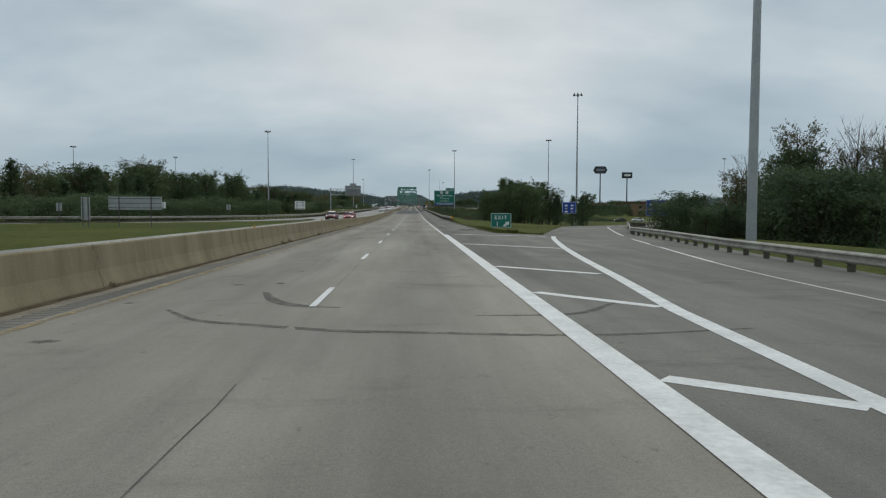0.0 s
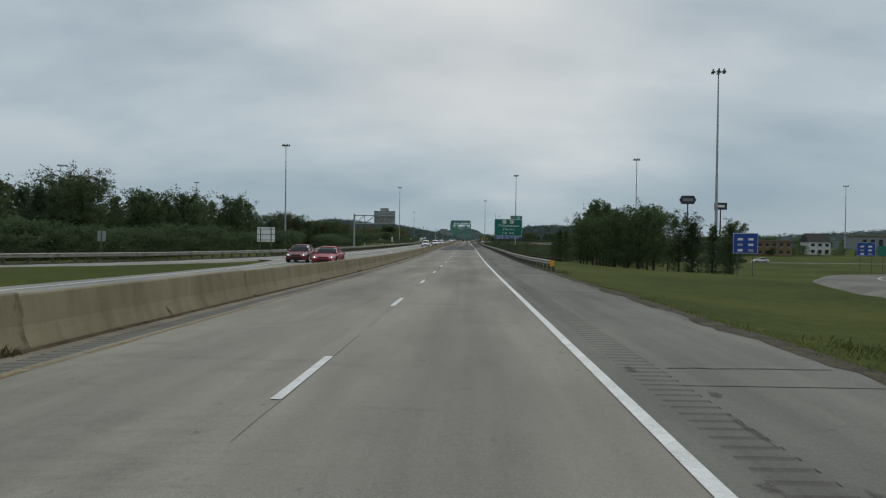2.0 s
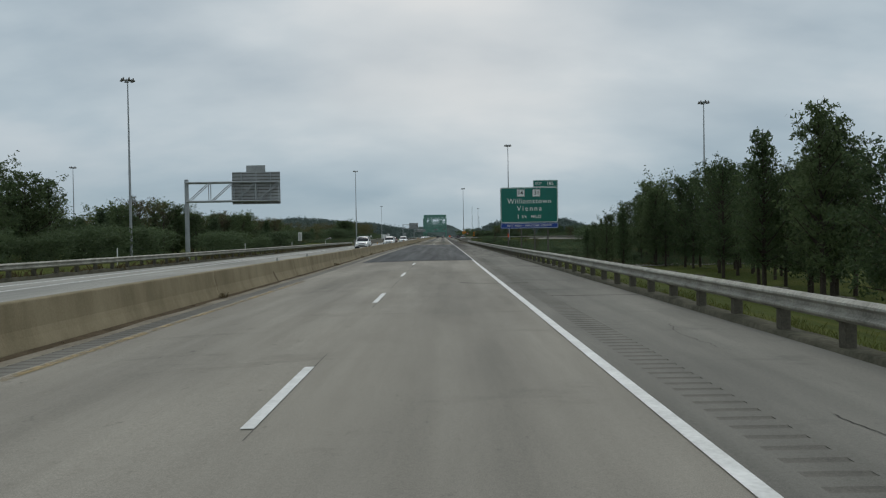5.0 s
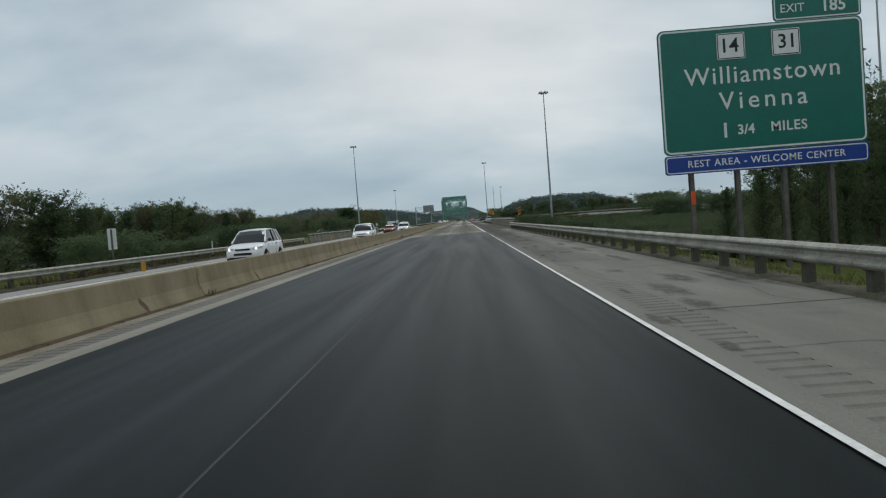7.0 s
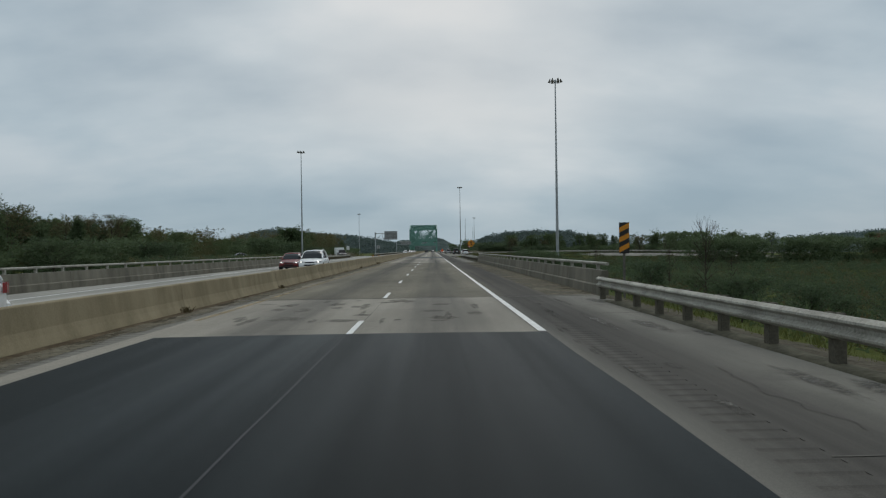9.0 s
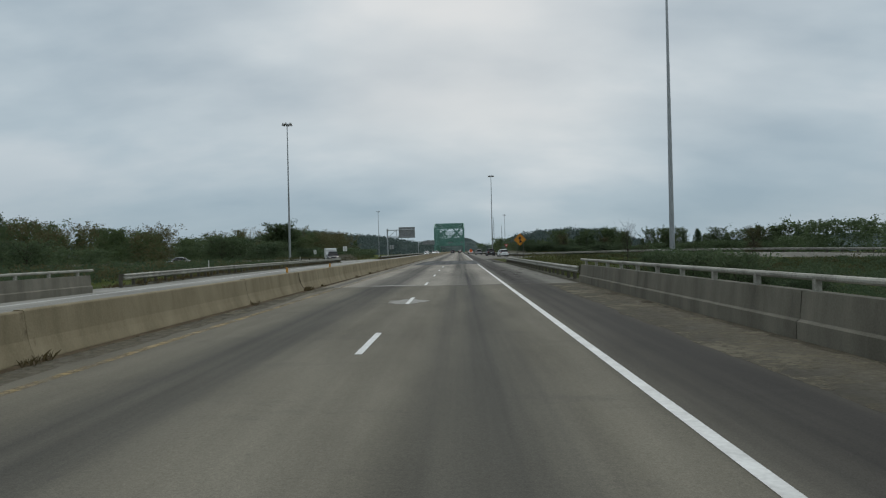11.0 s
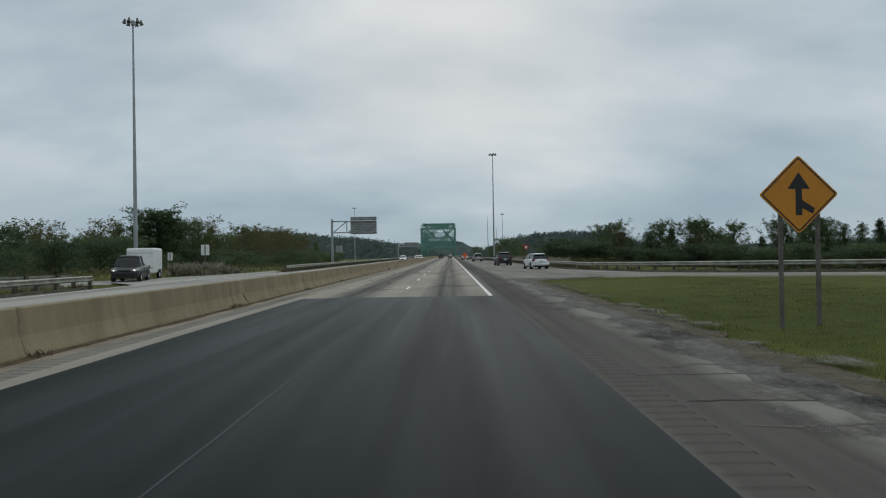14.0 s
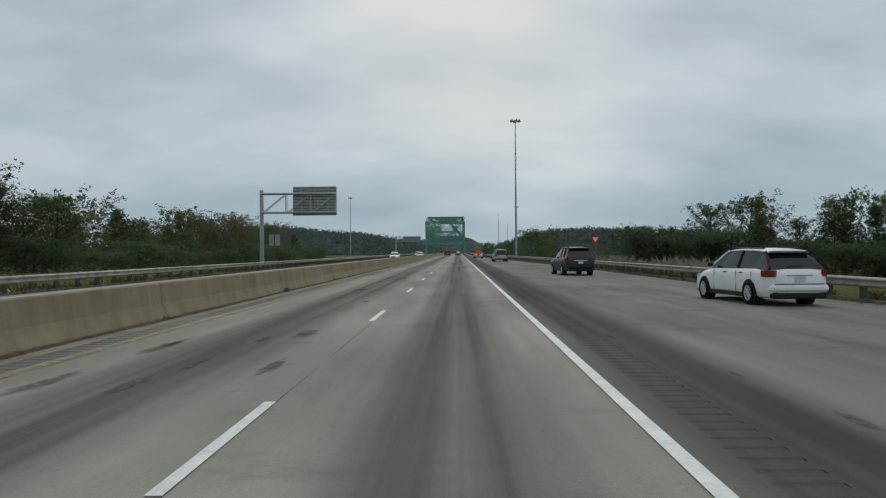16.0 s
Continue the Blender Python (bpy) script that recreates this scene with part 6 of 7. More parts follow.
BLADE = leaf_material("grass_blade", (0.050, 0.066, 0.016), (0.155, 0.165, 0.052))
MOWN = leaf_material("mown_blade", (0.075, 0.090, 0.018), (0.170, 0.170, 0.045))
BLADE_DRY = leaf_material("dry_blade", (0.06, 0.048, 0.022), (0.17, 0.135, 0.07))
wr = random.Random(11)
spots = []
for k in range(-2, 44):
    y = 4.0 + 12.192 * k
    for _ in range(wr.randint(1, 3)):
        spots.append((-8.55 + wr.uniform(-0.03, 0.05), y + wr.uniform(-0.5, 0.5), road_z(y) + tilt(-8.5, y), 0.16, wr.uniform(0.5, 1.5)))
for y in np.arange(0, 560, 0.55):
    if wr.random() < 0.5:
        spots.append((-8.53, y + wr.uniform(-0.2, 0.2), road_z(y) + tilt(-8.5, y), 0.10, wr.uniform(0.15, 0.4)))
spots += [(-8.52, 378.0 + 0.25 * k, 0.0, 0.14, 1.7) for k in range(4)] + [(-8.5, y, road_z(y) + tilt(-8.5, y), 0.14, 1.5) for y in (38.2, 52.6, 76.4, 226.1, 233.6, 308.5, 401.0, 413.6)]
tufts("barrier_weeds", "dry brown weeds in the joints at the barrier foot", spots, 34, 0.12, BLADE_DRY, 1)
spots = []
for y in np.arange(52, 600, 0.22):
    if not (313 < y < 381 or 477 < y < 483):
        x = right_edge(y) + wr.uniform(-0.15, 0.7)
        spots.append((x, y, road_z(y) - 0.04, 0.30, wr.uniform(0.4, 1.0)))
tufts("verge_grass", "green verge grass along the shoulder edge", spots, 15, 0.10, BLADE, 2)
spots = []
for y in np.arange(113, 433, 0.4):
    if not 313 < y < 382:
        spots.append((3.55 + wr.uniform(0, 1.2), y, road_z(y) - 0.12, 0.35, wr.uniform(0.4, 1.3)))
tufts("rail_weeds", "weeds under the guardrail", spots, 40, 0.14, BLADE, 3)
spots = []
for rail_pts in ([(9.9, 515), (9.6, 540), (9.0, 575)], [(22.5, 476.5), (16.8, 483), (13.0, 490), (10.6, 500), (9.9, 515)], [(-19.8, 386), (-21.5, 410), (-21.9, 474)], [(-18.9, 511), (-19.2, 560), (-19.2, 640)], [(-23, 150), (-21.2, 175), (-19.8, 215), (-19.4, 260), (-19.3, 312)]):
    for (xa, ya), (xb, yb) in zip(rail_pts, rail_pts[1:]):
        n = int(math.hypot(xb - xa, yb - ya) / 0.45)
        for i in range(n):
            sgn = 1 if xa > 0 else -1
            x, y = xa + (xb - xa) * i / n + sgn * wr.uniform(0.1, 0.9), ya + (yb - ya) * i / n
            spots.append((x, y, ground_z(x, y), 0.3, wr.uniform(0.5, 1.4)))
tufts("rail_weeds", "dry weeds behind the guardrails", spots, 26, 0.42, BLADE_DRY, 6)
spots = [(wr.uniform(4.2, 9), wr.uniform(55, 80), 0.5, 0.4, wr.uniform(0.5, 1)) for _ in range(500)]
spots = [(x, y, ground_z(x, y) + 0.02, r, k) for x, y, _, r, k in spots]
spots += [(6.12 + wr.uniform(-1.3, 1.3), 69.3 + wr.uniform(-0.4, 0.3), ground_z(6.1, 69.3), 0.15, wr.uniform(1.2, 2.2)) for _ in range(40)]
dry = [(wr.uniform(5.0, 12.5), wr.uniform(51, 60)) for _ in range(420)]
tufts("gore_grass", "dry brown grass at the tip of the gore", [(x, y, ground_z(x, y) + 0.02, 0.4, wr.uniform(0.4, 0.9)) for x, y in dry if x < right_edge(y) + 5], 26, 0.14, BLADE_DRY, 14)
tufts("gore_grass", "tufted grass round the exit sign", spots, 24, 0.16, BLADE, 4)
spots = [(wr.uniform(3.6, 12), wr.uniform(436, 478), 0, 0.4, wr.uniform(0.4, 0.9)) for _ in range(900)]
tufts("infield_grass", "mown infield grass before the entrance ramp", [(x, y, ground_z(x, y) + 0.02, r, k) for x, y, _, r, k in spots], 26, 0.055, MOWN, 5)


PALE_WEED = leaf_material("pale_weed", (0.14, 0.13, 0.095), (0.32, 0.30, 0.235))
spots = [(wr.uniform(10.6, 13.0), wr.uniform(522, 578), 0, 0.5, wr.uniform(0.5, 1.2)) for _ in range(90)] + [(wr.uniform(-30, -25), wr.uniform(505, 516), 0, 0.5, wr.uniform(0.6, 1.3)) for _ in range(50)]
tufts("seed_weeds", "pale seeding weeds behind the guardrail", [(x, y, ground_z(x, y), r, k) for x, y, _, r, k in spots], 40, 1.1, PALE_WEED, 21)


# ---- far hills ----
def ridge(name, x0, x1, y0, y1, h, seed, label, step=9.0, trees=0):
    nx, ny = max(8, int((x1 - x0) / step)), max(6, int((y1 - y0) / step))
    rows = []
    for j in range(ny + 1):
        v = j / ny
        row = []
        for i in range(nx + 1):
            u = i / nx
            x, y = x0 + (x1 - x0) * u, y0 + (y1 - y0) * v
            e = min(1, 3.2 * min(u, 1 - u)) ** 0.7 * max(0.0, math.sin(math.pi * v)) ** 0.6
            z = h * e * (0.78 + 0.45 * noise.noise((x * 0.006 + seed, y * 0.006, seed))) + 2.6 * noise.noise((x * 0.11, y * 0.11, seed)) + 1.6 * noise.noise((x * 0.31, y * 0.31, seed))
            row.append((x + 2 * noise.noise((x, y, 1)), y, z - 4.0 - 6.0 * (1 - e)))
        rows.append(row)
    bm = sections(rows)
    for f in bm.faces:
        if f.normal.z < 0:
            f.normal_flip()
    if trees:
        rng = np.random.default_rng(int(seed * 10))
        pick_ = [rows[rng.integers(len(rows))][rng.integers(len(rows[0]))] for _ in range(trees)]
        pts = np.array([p for p in pick_ for _ in range(7)]) + rng.normal(size=(trees * 7, 3)) * np.array([3.4, 3.4, 1.5]) + np.array([0, 0, 1.6])
        tagged(new("hill_trees", leaf_mesh("hill_trees", pts, 1.7, HILL_LEAF_HAZED, rng)), "rough treetops on the wooded hill", "woodland", kind="stuff")
    return tagged(part(name, bm, FAR_WOOD_HAZED), label, "hill", "wooded hills", "stuff")


# the ridges carry their distance haze in the material colour
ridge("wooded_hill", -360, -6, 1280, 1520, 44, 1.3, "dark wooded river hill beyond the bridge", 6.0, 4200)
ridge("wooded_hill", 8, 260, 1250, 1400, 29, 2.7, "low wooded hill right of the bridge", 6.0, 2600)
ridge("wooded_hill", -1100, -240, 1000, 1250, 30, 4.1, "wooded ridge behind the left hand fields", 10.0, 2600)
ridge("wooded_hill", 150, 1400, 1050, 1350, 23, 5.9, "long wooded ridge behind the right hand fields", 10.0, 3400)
ridge("wooded_hill", 300, 2200, 1500, 1900, 36, 8.2, "distant wooded ridge, blue-green with haze in its colour", 18.0, 3600)
ridge("wooded_hill", -2200, -300, 1500, 1900, 38, 9.4, "distant wooded ridge, blue-green with haze in its colour", 18.0, 3600)
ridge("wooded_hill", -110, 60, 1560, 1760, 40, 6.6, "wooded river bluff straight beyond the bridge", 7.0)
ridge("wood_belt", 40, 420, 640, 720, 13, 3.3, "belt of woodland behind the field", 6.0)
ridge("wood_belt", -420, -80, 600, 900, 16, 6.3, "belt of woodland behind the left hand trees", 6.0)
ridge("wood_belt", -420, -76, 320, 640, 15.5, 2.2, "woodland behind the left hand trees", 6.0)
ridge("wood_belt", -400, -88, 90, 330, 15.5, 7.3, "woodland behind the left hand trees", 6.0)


# ---- cross road and buildings ----
cross = [[(x, 291 + 0.06 * x + d, ground_z(x, 291) + 0.08) for d in (-3.6, 3.6)] for x in (14, 30, 60, 100, 160, 260, 420)]
bm = sections(cross)
for f in bm.faces:
    if f.normal.z < 0:
        f.normal_flip()
tagged(part("cross_road", bm, SHOULDER), "pale concrete cross road below the embankment", "road", kind="structure")


def building(x, y, w, d, h, wall, label, storeys=2, bays=6, gable=False, rz=0.0):
    g = empty("building", pose(x, y, ground_z(x, y) - 0.2, 0, 0, rz), label, "building", "far buildings")
    bm = bmesh.new()
    box(bm, (0, 0, h / 2), (w, d, h))
    part("wall", bm, wall, g)
    bm = bmesh.new()
    if gable:
        rows = [[(xx, -d / 2 - 0.4, h), (xx, 0, h + d * 0.42), (xx, d / 2 + 0.4, h)] for xx in (-w / 2 - 0.4, w / 2 + 0.4)]
        part("roof", sections(rows, closed=True), plain("roof_shingle", (0.07, 0.065, 0.06), 0.9), g)
    else:
        box(bm, (0, 0, h + 0.25), (w + 0.8, d + 0.8, 0.5), bevel=0.05)
        part("roof", bm, plain("roof_fascia", (0.19, 0.145, 0.10), 0.8), g)
    glass = plain("dark_window", (0.03, 0.035, 0.04), 0.15)
    for j in range(storeys):
        for i in range(bays):
            bm = bmesh.new()
            cx, cz = -w / 2 + w * (i + 0.5) / bays, h * (j + 0.55) / storeys
            box(bm, (cx, -d / 2 - 0.02, cz), (w / bays * 0.5, 0.08, h / storeys * 0.45))
            win = part("window", bm, glass, g)
            bm = bmesh.new()
            box(bm, (cx, -d / 2 - 0.06, cz - h / storeys * 0.25), (w / bays * 0.58, 0.14, 0.1))
            part("sill", bm, WHITE_SIGN, win)
    return g


TAN = speckled("tan_render", (0.17, 0.115, 0.065), (0.25, 0.175, 0.10), 0.5, 0.9, 0, 3.0)
building(122, 392, 20, 12, 6.0, TAN, "low tan and brown motel building with dark windows", 2, 7)
building(150, 405, 9, 9, 5.5, plain("white_siding", (0.6, 0.6, 0.58), 0.8), "white gabled building beyond the cross road", 2, 3, True)
building(200, 440, 34, 16, 6.5, plain("grey_cladding", (0.25, 0.26, 0.27), 0.8), "long grey commercial building", 1, 9)
building(98, 430, 16, 10, 4.5, TAN, "low brown building behind the field", 1, 5)
building(150, 520, 30, 14, 6.0, plain("brick_brown", (0.20, 0.09, 0.06), 0.9), "brown commercial building far across the field", 2, 8)

for x, h in ((47, 50), (58, 36)):
    bm = bmesh.new()
    for k in range(3):
        a = k * math.tau / 3
        rod(bm, (0.9 * math.cos(a), 0.9 * math.sin(a), 0), (0.25 * math.cos(a), 0.25 * math.sin(a), h), 0.14, 0.07, 5)
    for k in range(int(h / 3)):
        for q in range(3):
            a, b_ = q * math.tau / 3, (q + 1) * math.tau / 3
            ra, rb = 0.9 - 0.65 * k * 3 / h, 0.9 - 0.65 * (k + 1) * 3 / h
            rod(bm, (ra * math.cos(a), ra * math.sin(a), 3 * k), (rb * math.cos(b_), rb * math.sin(b_), 3 * k + 3), 0.05, seg=4)
    tagged(part("radio_tower", bm, GALV_DARK, at=pose(x, 1420, -2)), "slender grey lattice radio tower on the far bank", "tower", "radio towers")


# ---- silt along the barrier foot ----
rows = []
for y in span(-30, 640, 0.7):
    w = 0.10 + 0.16 * abs(noise.noise((y * 0.21, 3.0, 0))) + 0.10 * abs(noise.noise((y * 1.3, 8.0, 0)))
    zf = road_z(y) + tilt(-8.5, y)
    rows.append([(-8.575, y, zf + 0.03), (-8.575 + w * 0.5, y, zf + 0.014), (-8.575 + w, y, zf + 0.003)])
bm = sections(rows)
for f in bm.faces:
    if f.normal.z < 0:
        f.normal_flip()
tagged(part("silt_line", bm, speckled("road_silt", (0.06, 0.045, 0.028), (0.13, 0.10, 0.065), 3.0, 0.95, 0, 18.0, 0.5)), "dark brown silt gathered along the barrier foot", "dirt", kind="stuff")

# ---- vehicles ----
CAR_GLASS = plain("tinted_car_glass", (0.012, 0.014, 0.016), 0.08)
TYRE = plain("tyre_rubber", (0.015, 0.015, 0.015), 0.8)
RIM = plain("alloy_rim", (0.55, 0.55, 0.56), 0.35, 0.4)
TRIM = plain("dark_plastic_trim", (0.022, 0.022, 0.023), 0.6)
TAIL = plain("tail_lamp_red", (0.24, 0.012, 0.016), 0.2)
PLATE = plain("pale_plate", (0.55, 0.57, 0.58), 0.5)


def headlamp():
    m, nt, b, oc = material("headlamp", 0.2)
    b.inputs["Base Color"].default_value = (0.8, 0.8, 0.78, 1)
    b.inputs["Emission Color"].default_value = (1.0, 0.96, 0.88, 1)
    b.inputs["Emission Strength"].default_value = 1.6
    return m


HEAD = headlamp()
PAINTS = {n: plain("car_paint_" + n, c, 0.28) for n, c in {"white": (0.80, 0.81, 0.81), "black": (0.012, 0.012, 0.014), "silver": (0.36, 0.37, 0.37), "red": (0.34, 0.016, 0.028), "maroon": (0.16, 0.02, 0.02), "dark": (0.03, 0.032, 0.036), "beige": (0.34, 0.31, 0.26)}.items()}


def wheel_mesh():
    bm = bmesh.new()
    prof_ = [(-0.10, 0.22), (-0.11, 0.27), (-0.09, 0.325), (0.0, 0.335), (0.09, 0.325), (0.11, 0.27), (0.10, 0.22)]
    n = 20
    rows = [[(x, r * math.cos(k * math.tau / n), r * math.sin(k * math.tau / n)) for x, r in prof_] for k in range(n + 1)]
    tyre = mesh_of(sections(rows), "tyre", TYRE, True)
    bm = bmesh.new()
    rod(bm, (-0.02, 0, 0), (0.0, 0, 0), 0.225, seg=20)
    for k in range(10):
        a = k * math.tau / 10
        rod(bm, (0.085, 0, 0), (0.075, 0.205 * math.cos(a), 0.205 * math.sin(a)), 0.022, 0.019, 5)
    for k in range(20):
        a, c = k * math.tau / 20, (k + 1) * math.tau / 20
        rod(bm, (0.075, 0.215 * math.cos(a), 0.215 * math.sin(a)), (0.075, 0.215 * math.cos(c), 0.215 * math.sin(c)), 0.018, seg=5)
    rod(bm, (0.04, 0, 0), (0.10, 0, 0), 0.05, 0.04, 10)
    return tyre, mesh_of(bm, "rim", RIM)


TYRE_ME, RIM_ME = wheel_mesh()


def vehicle(name, label, m, paint, L, W, H, style, facing_lights=True, bars=False):
    """A car with its front to +y. style: wagon, suv, van, sedan, coupe or pickup."""
    g = empty(name, m, label, "pickup" if style == "pickup" else "car", "traffic")
    pm = PAINTS[paint]
    hw = W / 2
    high = style in ("suv", "van", "pickup")
    low = 0.27 if high else 0.21
    belt = {"wagon": 0.655, "suv": 0.63, "van": 0.58, "sedan": 0.645, "coupe": 0.66, "pickup": 0.60}[style] * H
    # body: share of the length, width, lower edge, shoulder height, crown height
    nose = belt * (0.80 if high else 0.74)
    hood = belt * (0.96 if high else 0.93)
    tail = {"sedan": 0.98, "coupe": 0.97, "pickup": 0.98}.get(style, 0.99) * belt
    st = [(0.0, 0.60, low + 0.16, nose * 0.72), (0.012, 0.80, low + 0.06, nose * 0.88), (0.04, 0.92, low + 0.01, nose * 0.97), (0.08, 0.965, low, nose * 1.03), (0.15, 0.985, low, hood * 0.955), (0.24, 1.0, low, hood), (0.32, 1.0, low, belt * 0.995), (0.5, 1.0, low, belt), (0.7, 1.0, low, belt * 1.015), (0.84, 0.995, low, belt * 1.02), (0.92, 0.975, low + 0.01, (belt * 1.01 + tail) / 2), (0.965, 0.94, low + 0.03, tail), (0.988, 0.88, low + 0.06, tail * 0.93), (1.0, 0.76, low + 0.14, tail * 0.78)]
    rows = []
    for f, w, zl, zb in st:
        y, w, d = L / 2 - f * L, hw * w, zb - zl
        half = [(w * 0.86, zl), (w * 0.955, zl + 0.07), (w * 0.99, zl + d * 0.30), (w, zl + d * 0.55), (w * 0.985, zl + d * 0.78), (w * 0.95, zl + d * 0.92), (w * 0.86, zl + d * 0.985), (w * 0.45, zb + 0.018)]
        rows.append([(-x, y, z) for x, z in half] + [(x, y, z) for x, z in half[::-1]])
    part("body", sections(rows, closed=True), pm, g, paint + " painted body", True)
    # greenhouse: windscreen foot, roof front, roof rear, rear window foot
    wf, rf, rr, rb = {"wagon": (0.255, 0.43, 0.865, 0.972), "suv": (0.235, 0.42, 0.88, 0.975), "van": (0.19, 0.38, 0.93, 0.985), "sedan": (0.27, 0.44, 0.69, 0.88), "coupe": (0.265, 0.45, 0.60, 0.90), "pickup": (0.27, 0.37, 0.56, 0.60)}[style]
    spine = [(wf, belt * 0.985, 0.885, 0.0), (wf + (rf - wf) * 0.5, belt + (H - belt) * 0.56, 0.79, 0.02), (rf, H - 0.055, 0.69, 0.03), (rf + (rr - rf) * 0.35, H - 0.02, 0.70, 0.03), (rf + (rr - rf) * 0.7, H - 0.03, 0.695, 0.03), (rr, H - 0.075, 0.665, 0.03), (rr + (rb - rr) * 0.55, belt + (H - belt) * 0.45, 0.745, 0.02), (rb, belt * 0.99, 0.82, 0.0)]
    rows = []
    for f, zt, w, arch in spine:
        y, zt = L / 2 - f * L, max(zt, belt * 0.985)
        rows.append([(-hw * 0.905, y, belt * 0.965), (-hw * w, y, zt - 0.02), (-hw * w * 0.8, y, zt + arch * 0.6), (0, y, zt + arch), (hw * w * 0.8, y, zt + arch * 0.6), (hw * w, y, zt - 0.02), (hw * 0.905, y, belt * 0.965)])
    part("window_glass", sections(rows, closed=True), CAR_GLASS, g, "dark tinted windows")
    rows = []
    for f, z, w in ((rf - 0.02, H - 0.075, 0.70), (rf + 0.01, H - 0.035, 0.715), (rf + (rr - rf) * 0.35, H - 0.005, 0.725), (rf + (rr - rf) * 0.7, H - 0.012, 0.72), (rr - 0.005, H - 0.05, 0.69), (rr + 0.018, H - 0.075, 0.67)):
        y = L / 2 - f * L
        rows.append([(-hw * w, y, z - 0.04), (-hw * w * 0.95, y, z - 0.008), (-hw * w * 0.7, y, z + 0.02), (0, y, z + 0.036), (hw * w * 0.7, y, z + 0.02), (hw * w * 0.95, y, z - 0.008), (hw * w, y, z - 0.04)])
    part("roof", sections(rows, closed=True), pm, g, "", True)
    if style in ("wagon", "suv", "van"):
        bm = bmesh.new()
        box(bm, (0, L / 2 - (rr + 0.03) * L, H - 0.085), (hw * 1.28, 0.16, 0.025), bevel=0.01)
        part("spoiler", bm, TRIM if style == "wagon" else pm, g, "roof edge spoiler")
    mid = 0.5 * (wf + rr) + 0.05
    for sx in (-1, 1):
        dark = style == "wagon"
        for (fa, za, wa), (fb, zb, wb), r, mat_ in (((wf, belt, 0.89), (rf, H - 0.06, 0.70), 0.042, pm), ((mid, belt, 0.905), (mid + 0.01, H - 0.04, 0.715), 0.03, TRIM), ((rb - 0.015, belt, 0.835), (rr, H - 0.07, 0.675), 0.03 if dark else 0.045, TRIM if dark else pm)):
            bm = bmesh.new()
            rod(bm, (sx * hw * wa, L / 2 - fa * L, za), (sx * hw * wb, L / 2 - fb * L, zb), r * 1.15, r * 0.85, 7)
            part("pillar", bm, mat_, g)
        if style in ("suv", "van"):
            f = rr - 0.12
            bm = bmesh.new()
            rod(bm, (sx * hw * 0.90, L / 2 - (f + 0.03) * L, belt), (sx * hw * 0.71, L / 2 - f * L, H - 0.05), 0.05, 0.04, 7)
            part("pillar", bm, pm, g)
        bm = bmesh.new()
        box(bm, (sx * (hw + 0.07), L / 2 - (wf + 0.055) * L, belt + 0.075), (0.19, 0.11, 0.13), bevel=0.04)
        part("mirror", bm, TRIM if style in ("wagon", "suv") else pm, g)
        for f in (wf + 0.22, wf + 0.42):
            bm = bmesh.new()
            box(bm, (sx * (hw * 0.982 + 0.008), L / 2 - f * L, belt * 0.87), (0.03, 0.17, 0.035), bevel=0.008)
            part("door_handle", bm, TRIM, g)
        for f in (wf + 0.07, mid + 0.005, min(mid + 0.235, 0.80)):
            bm = bmesh.new()
            box(bm, (sx * (hw * 0.992), L / 2 - f * L, (belt + low) * 0.52), (0.012, 0.009, (belt - low) * 0.70))
            part("door_seam", bm, TRIM, g)
        bm = bmesh.new()
        box(bm, (sx * hw * 0.965, 0, low + 0.06), (0.07, L * 0.58, 0.13), bevel=0.02)
        part("sill", bm, TRIM, g, "dark sill cladding")
        # tail lamp wraps round the rear corner
        zc, hh = belt * 0.87, belt * (0.085 if style == "wagon" else 0.10)
        rows = [[(sx * hw * a, L / 2 - f * L, zc - hh), (sx * hw * (a - 0.005), L / 2 - f * L, zc + hh)] for a, f in ((1.004, 0.915), (0.99, 0.952), (0.948, 0.981), (0.88, 0.996), (0.79, 1.002))]
        rows += [[(x * 0.9, y + 0.05, z) for x, y, z in row] for row in rows[::-1]]
        part("tail_lamp", sections(rows, closed=False), TAIL, g, "red tail lamp")
        # headlamp swept back along the wing
        zc, hh = nose * 0.90, 0.045
        rows = [[(sx * hw * a, L / 2 - f * L, zc - hh + up), (sx * hw * (a - 0.01), L / 2 - f * L, zc + hh + up)] for a, f, up in ((0.50, 0.004, 0.0), (0.70, 0.007, 0.01), (0.86, 0.023, 0.025), (0.95, 0.056, 0.045), (0.97, 0.085, 0.06))]
        rows += [[(x * 0.9, y - 0.06, z) for x, y, z in row] for row in rows[::-1]]
        lamp = part("headlamp", sections(rows, closed=False), RIM, g, "swept headlamp housing")
        bm = bmesh.new()
        rod(bm, (sx * hw * 0.70, L / 2 - 0.07, zc + 0.012), (sx * hw * 0.70, L / 2 + 0.006 - 0.02, zc + 0.012), 0.05, 0.045, 12)
        part("lens", bm, HEAD if facing_lights else RIM, lamp, "lamp lens")
        for fy in (0.185, 0.775):
            y = L / 2 - fy * L
            bm = bmesh.new()
            rod(bm, (sx * (hw - 0.22), y, 0.335), (sx * (hw + 0.002), y, 0.335), 0.385, seg=24)
            part("wheel_arch", bm, TRIM, g, "dark wheel arch")
            w = empty("wheel", pose(sx * (hw - 0.060), y, 0.335, 0, 0, 0 if sx > 0 else 180), "", "")
            w.parent = g
            part("tyre", TYRE_ME, None, w)
            part("rim", RIM_ME, None, w)
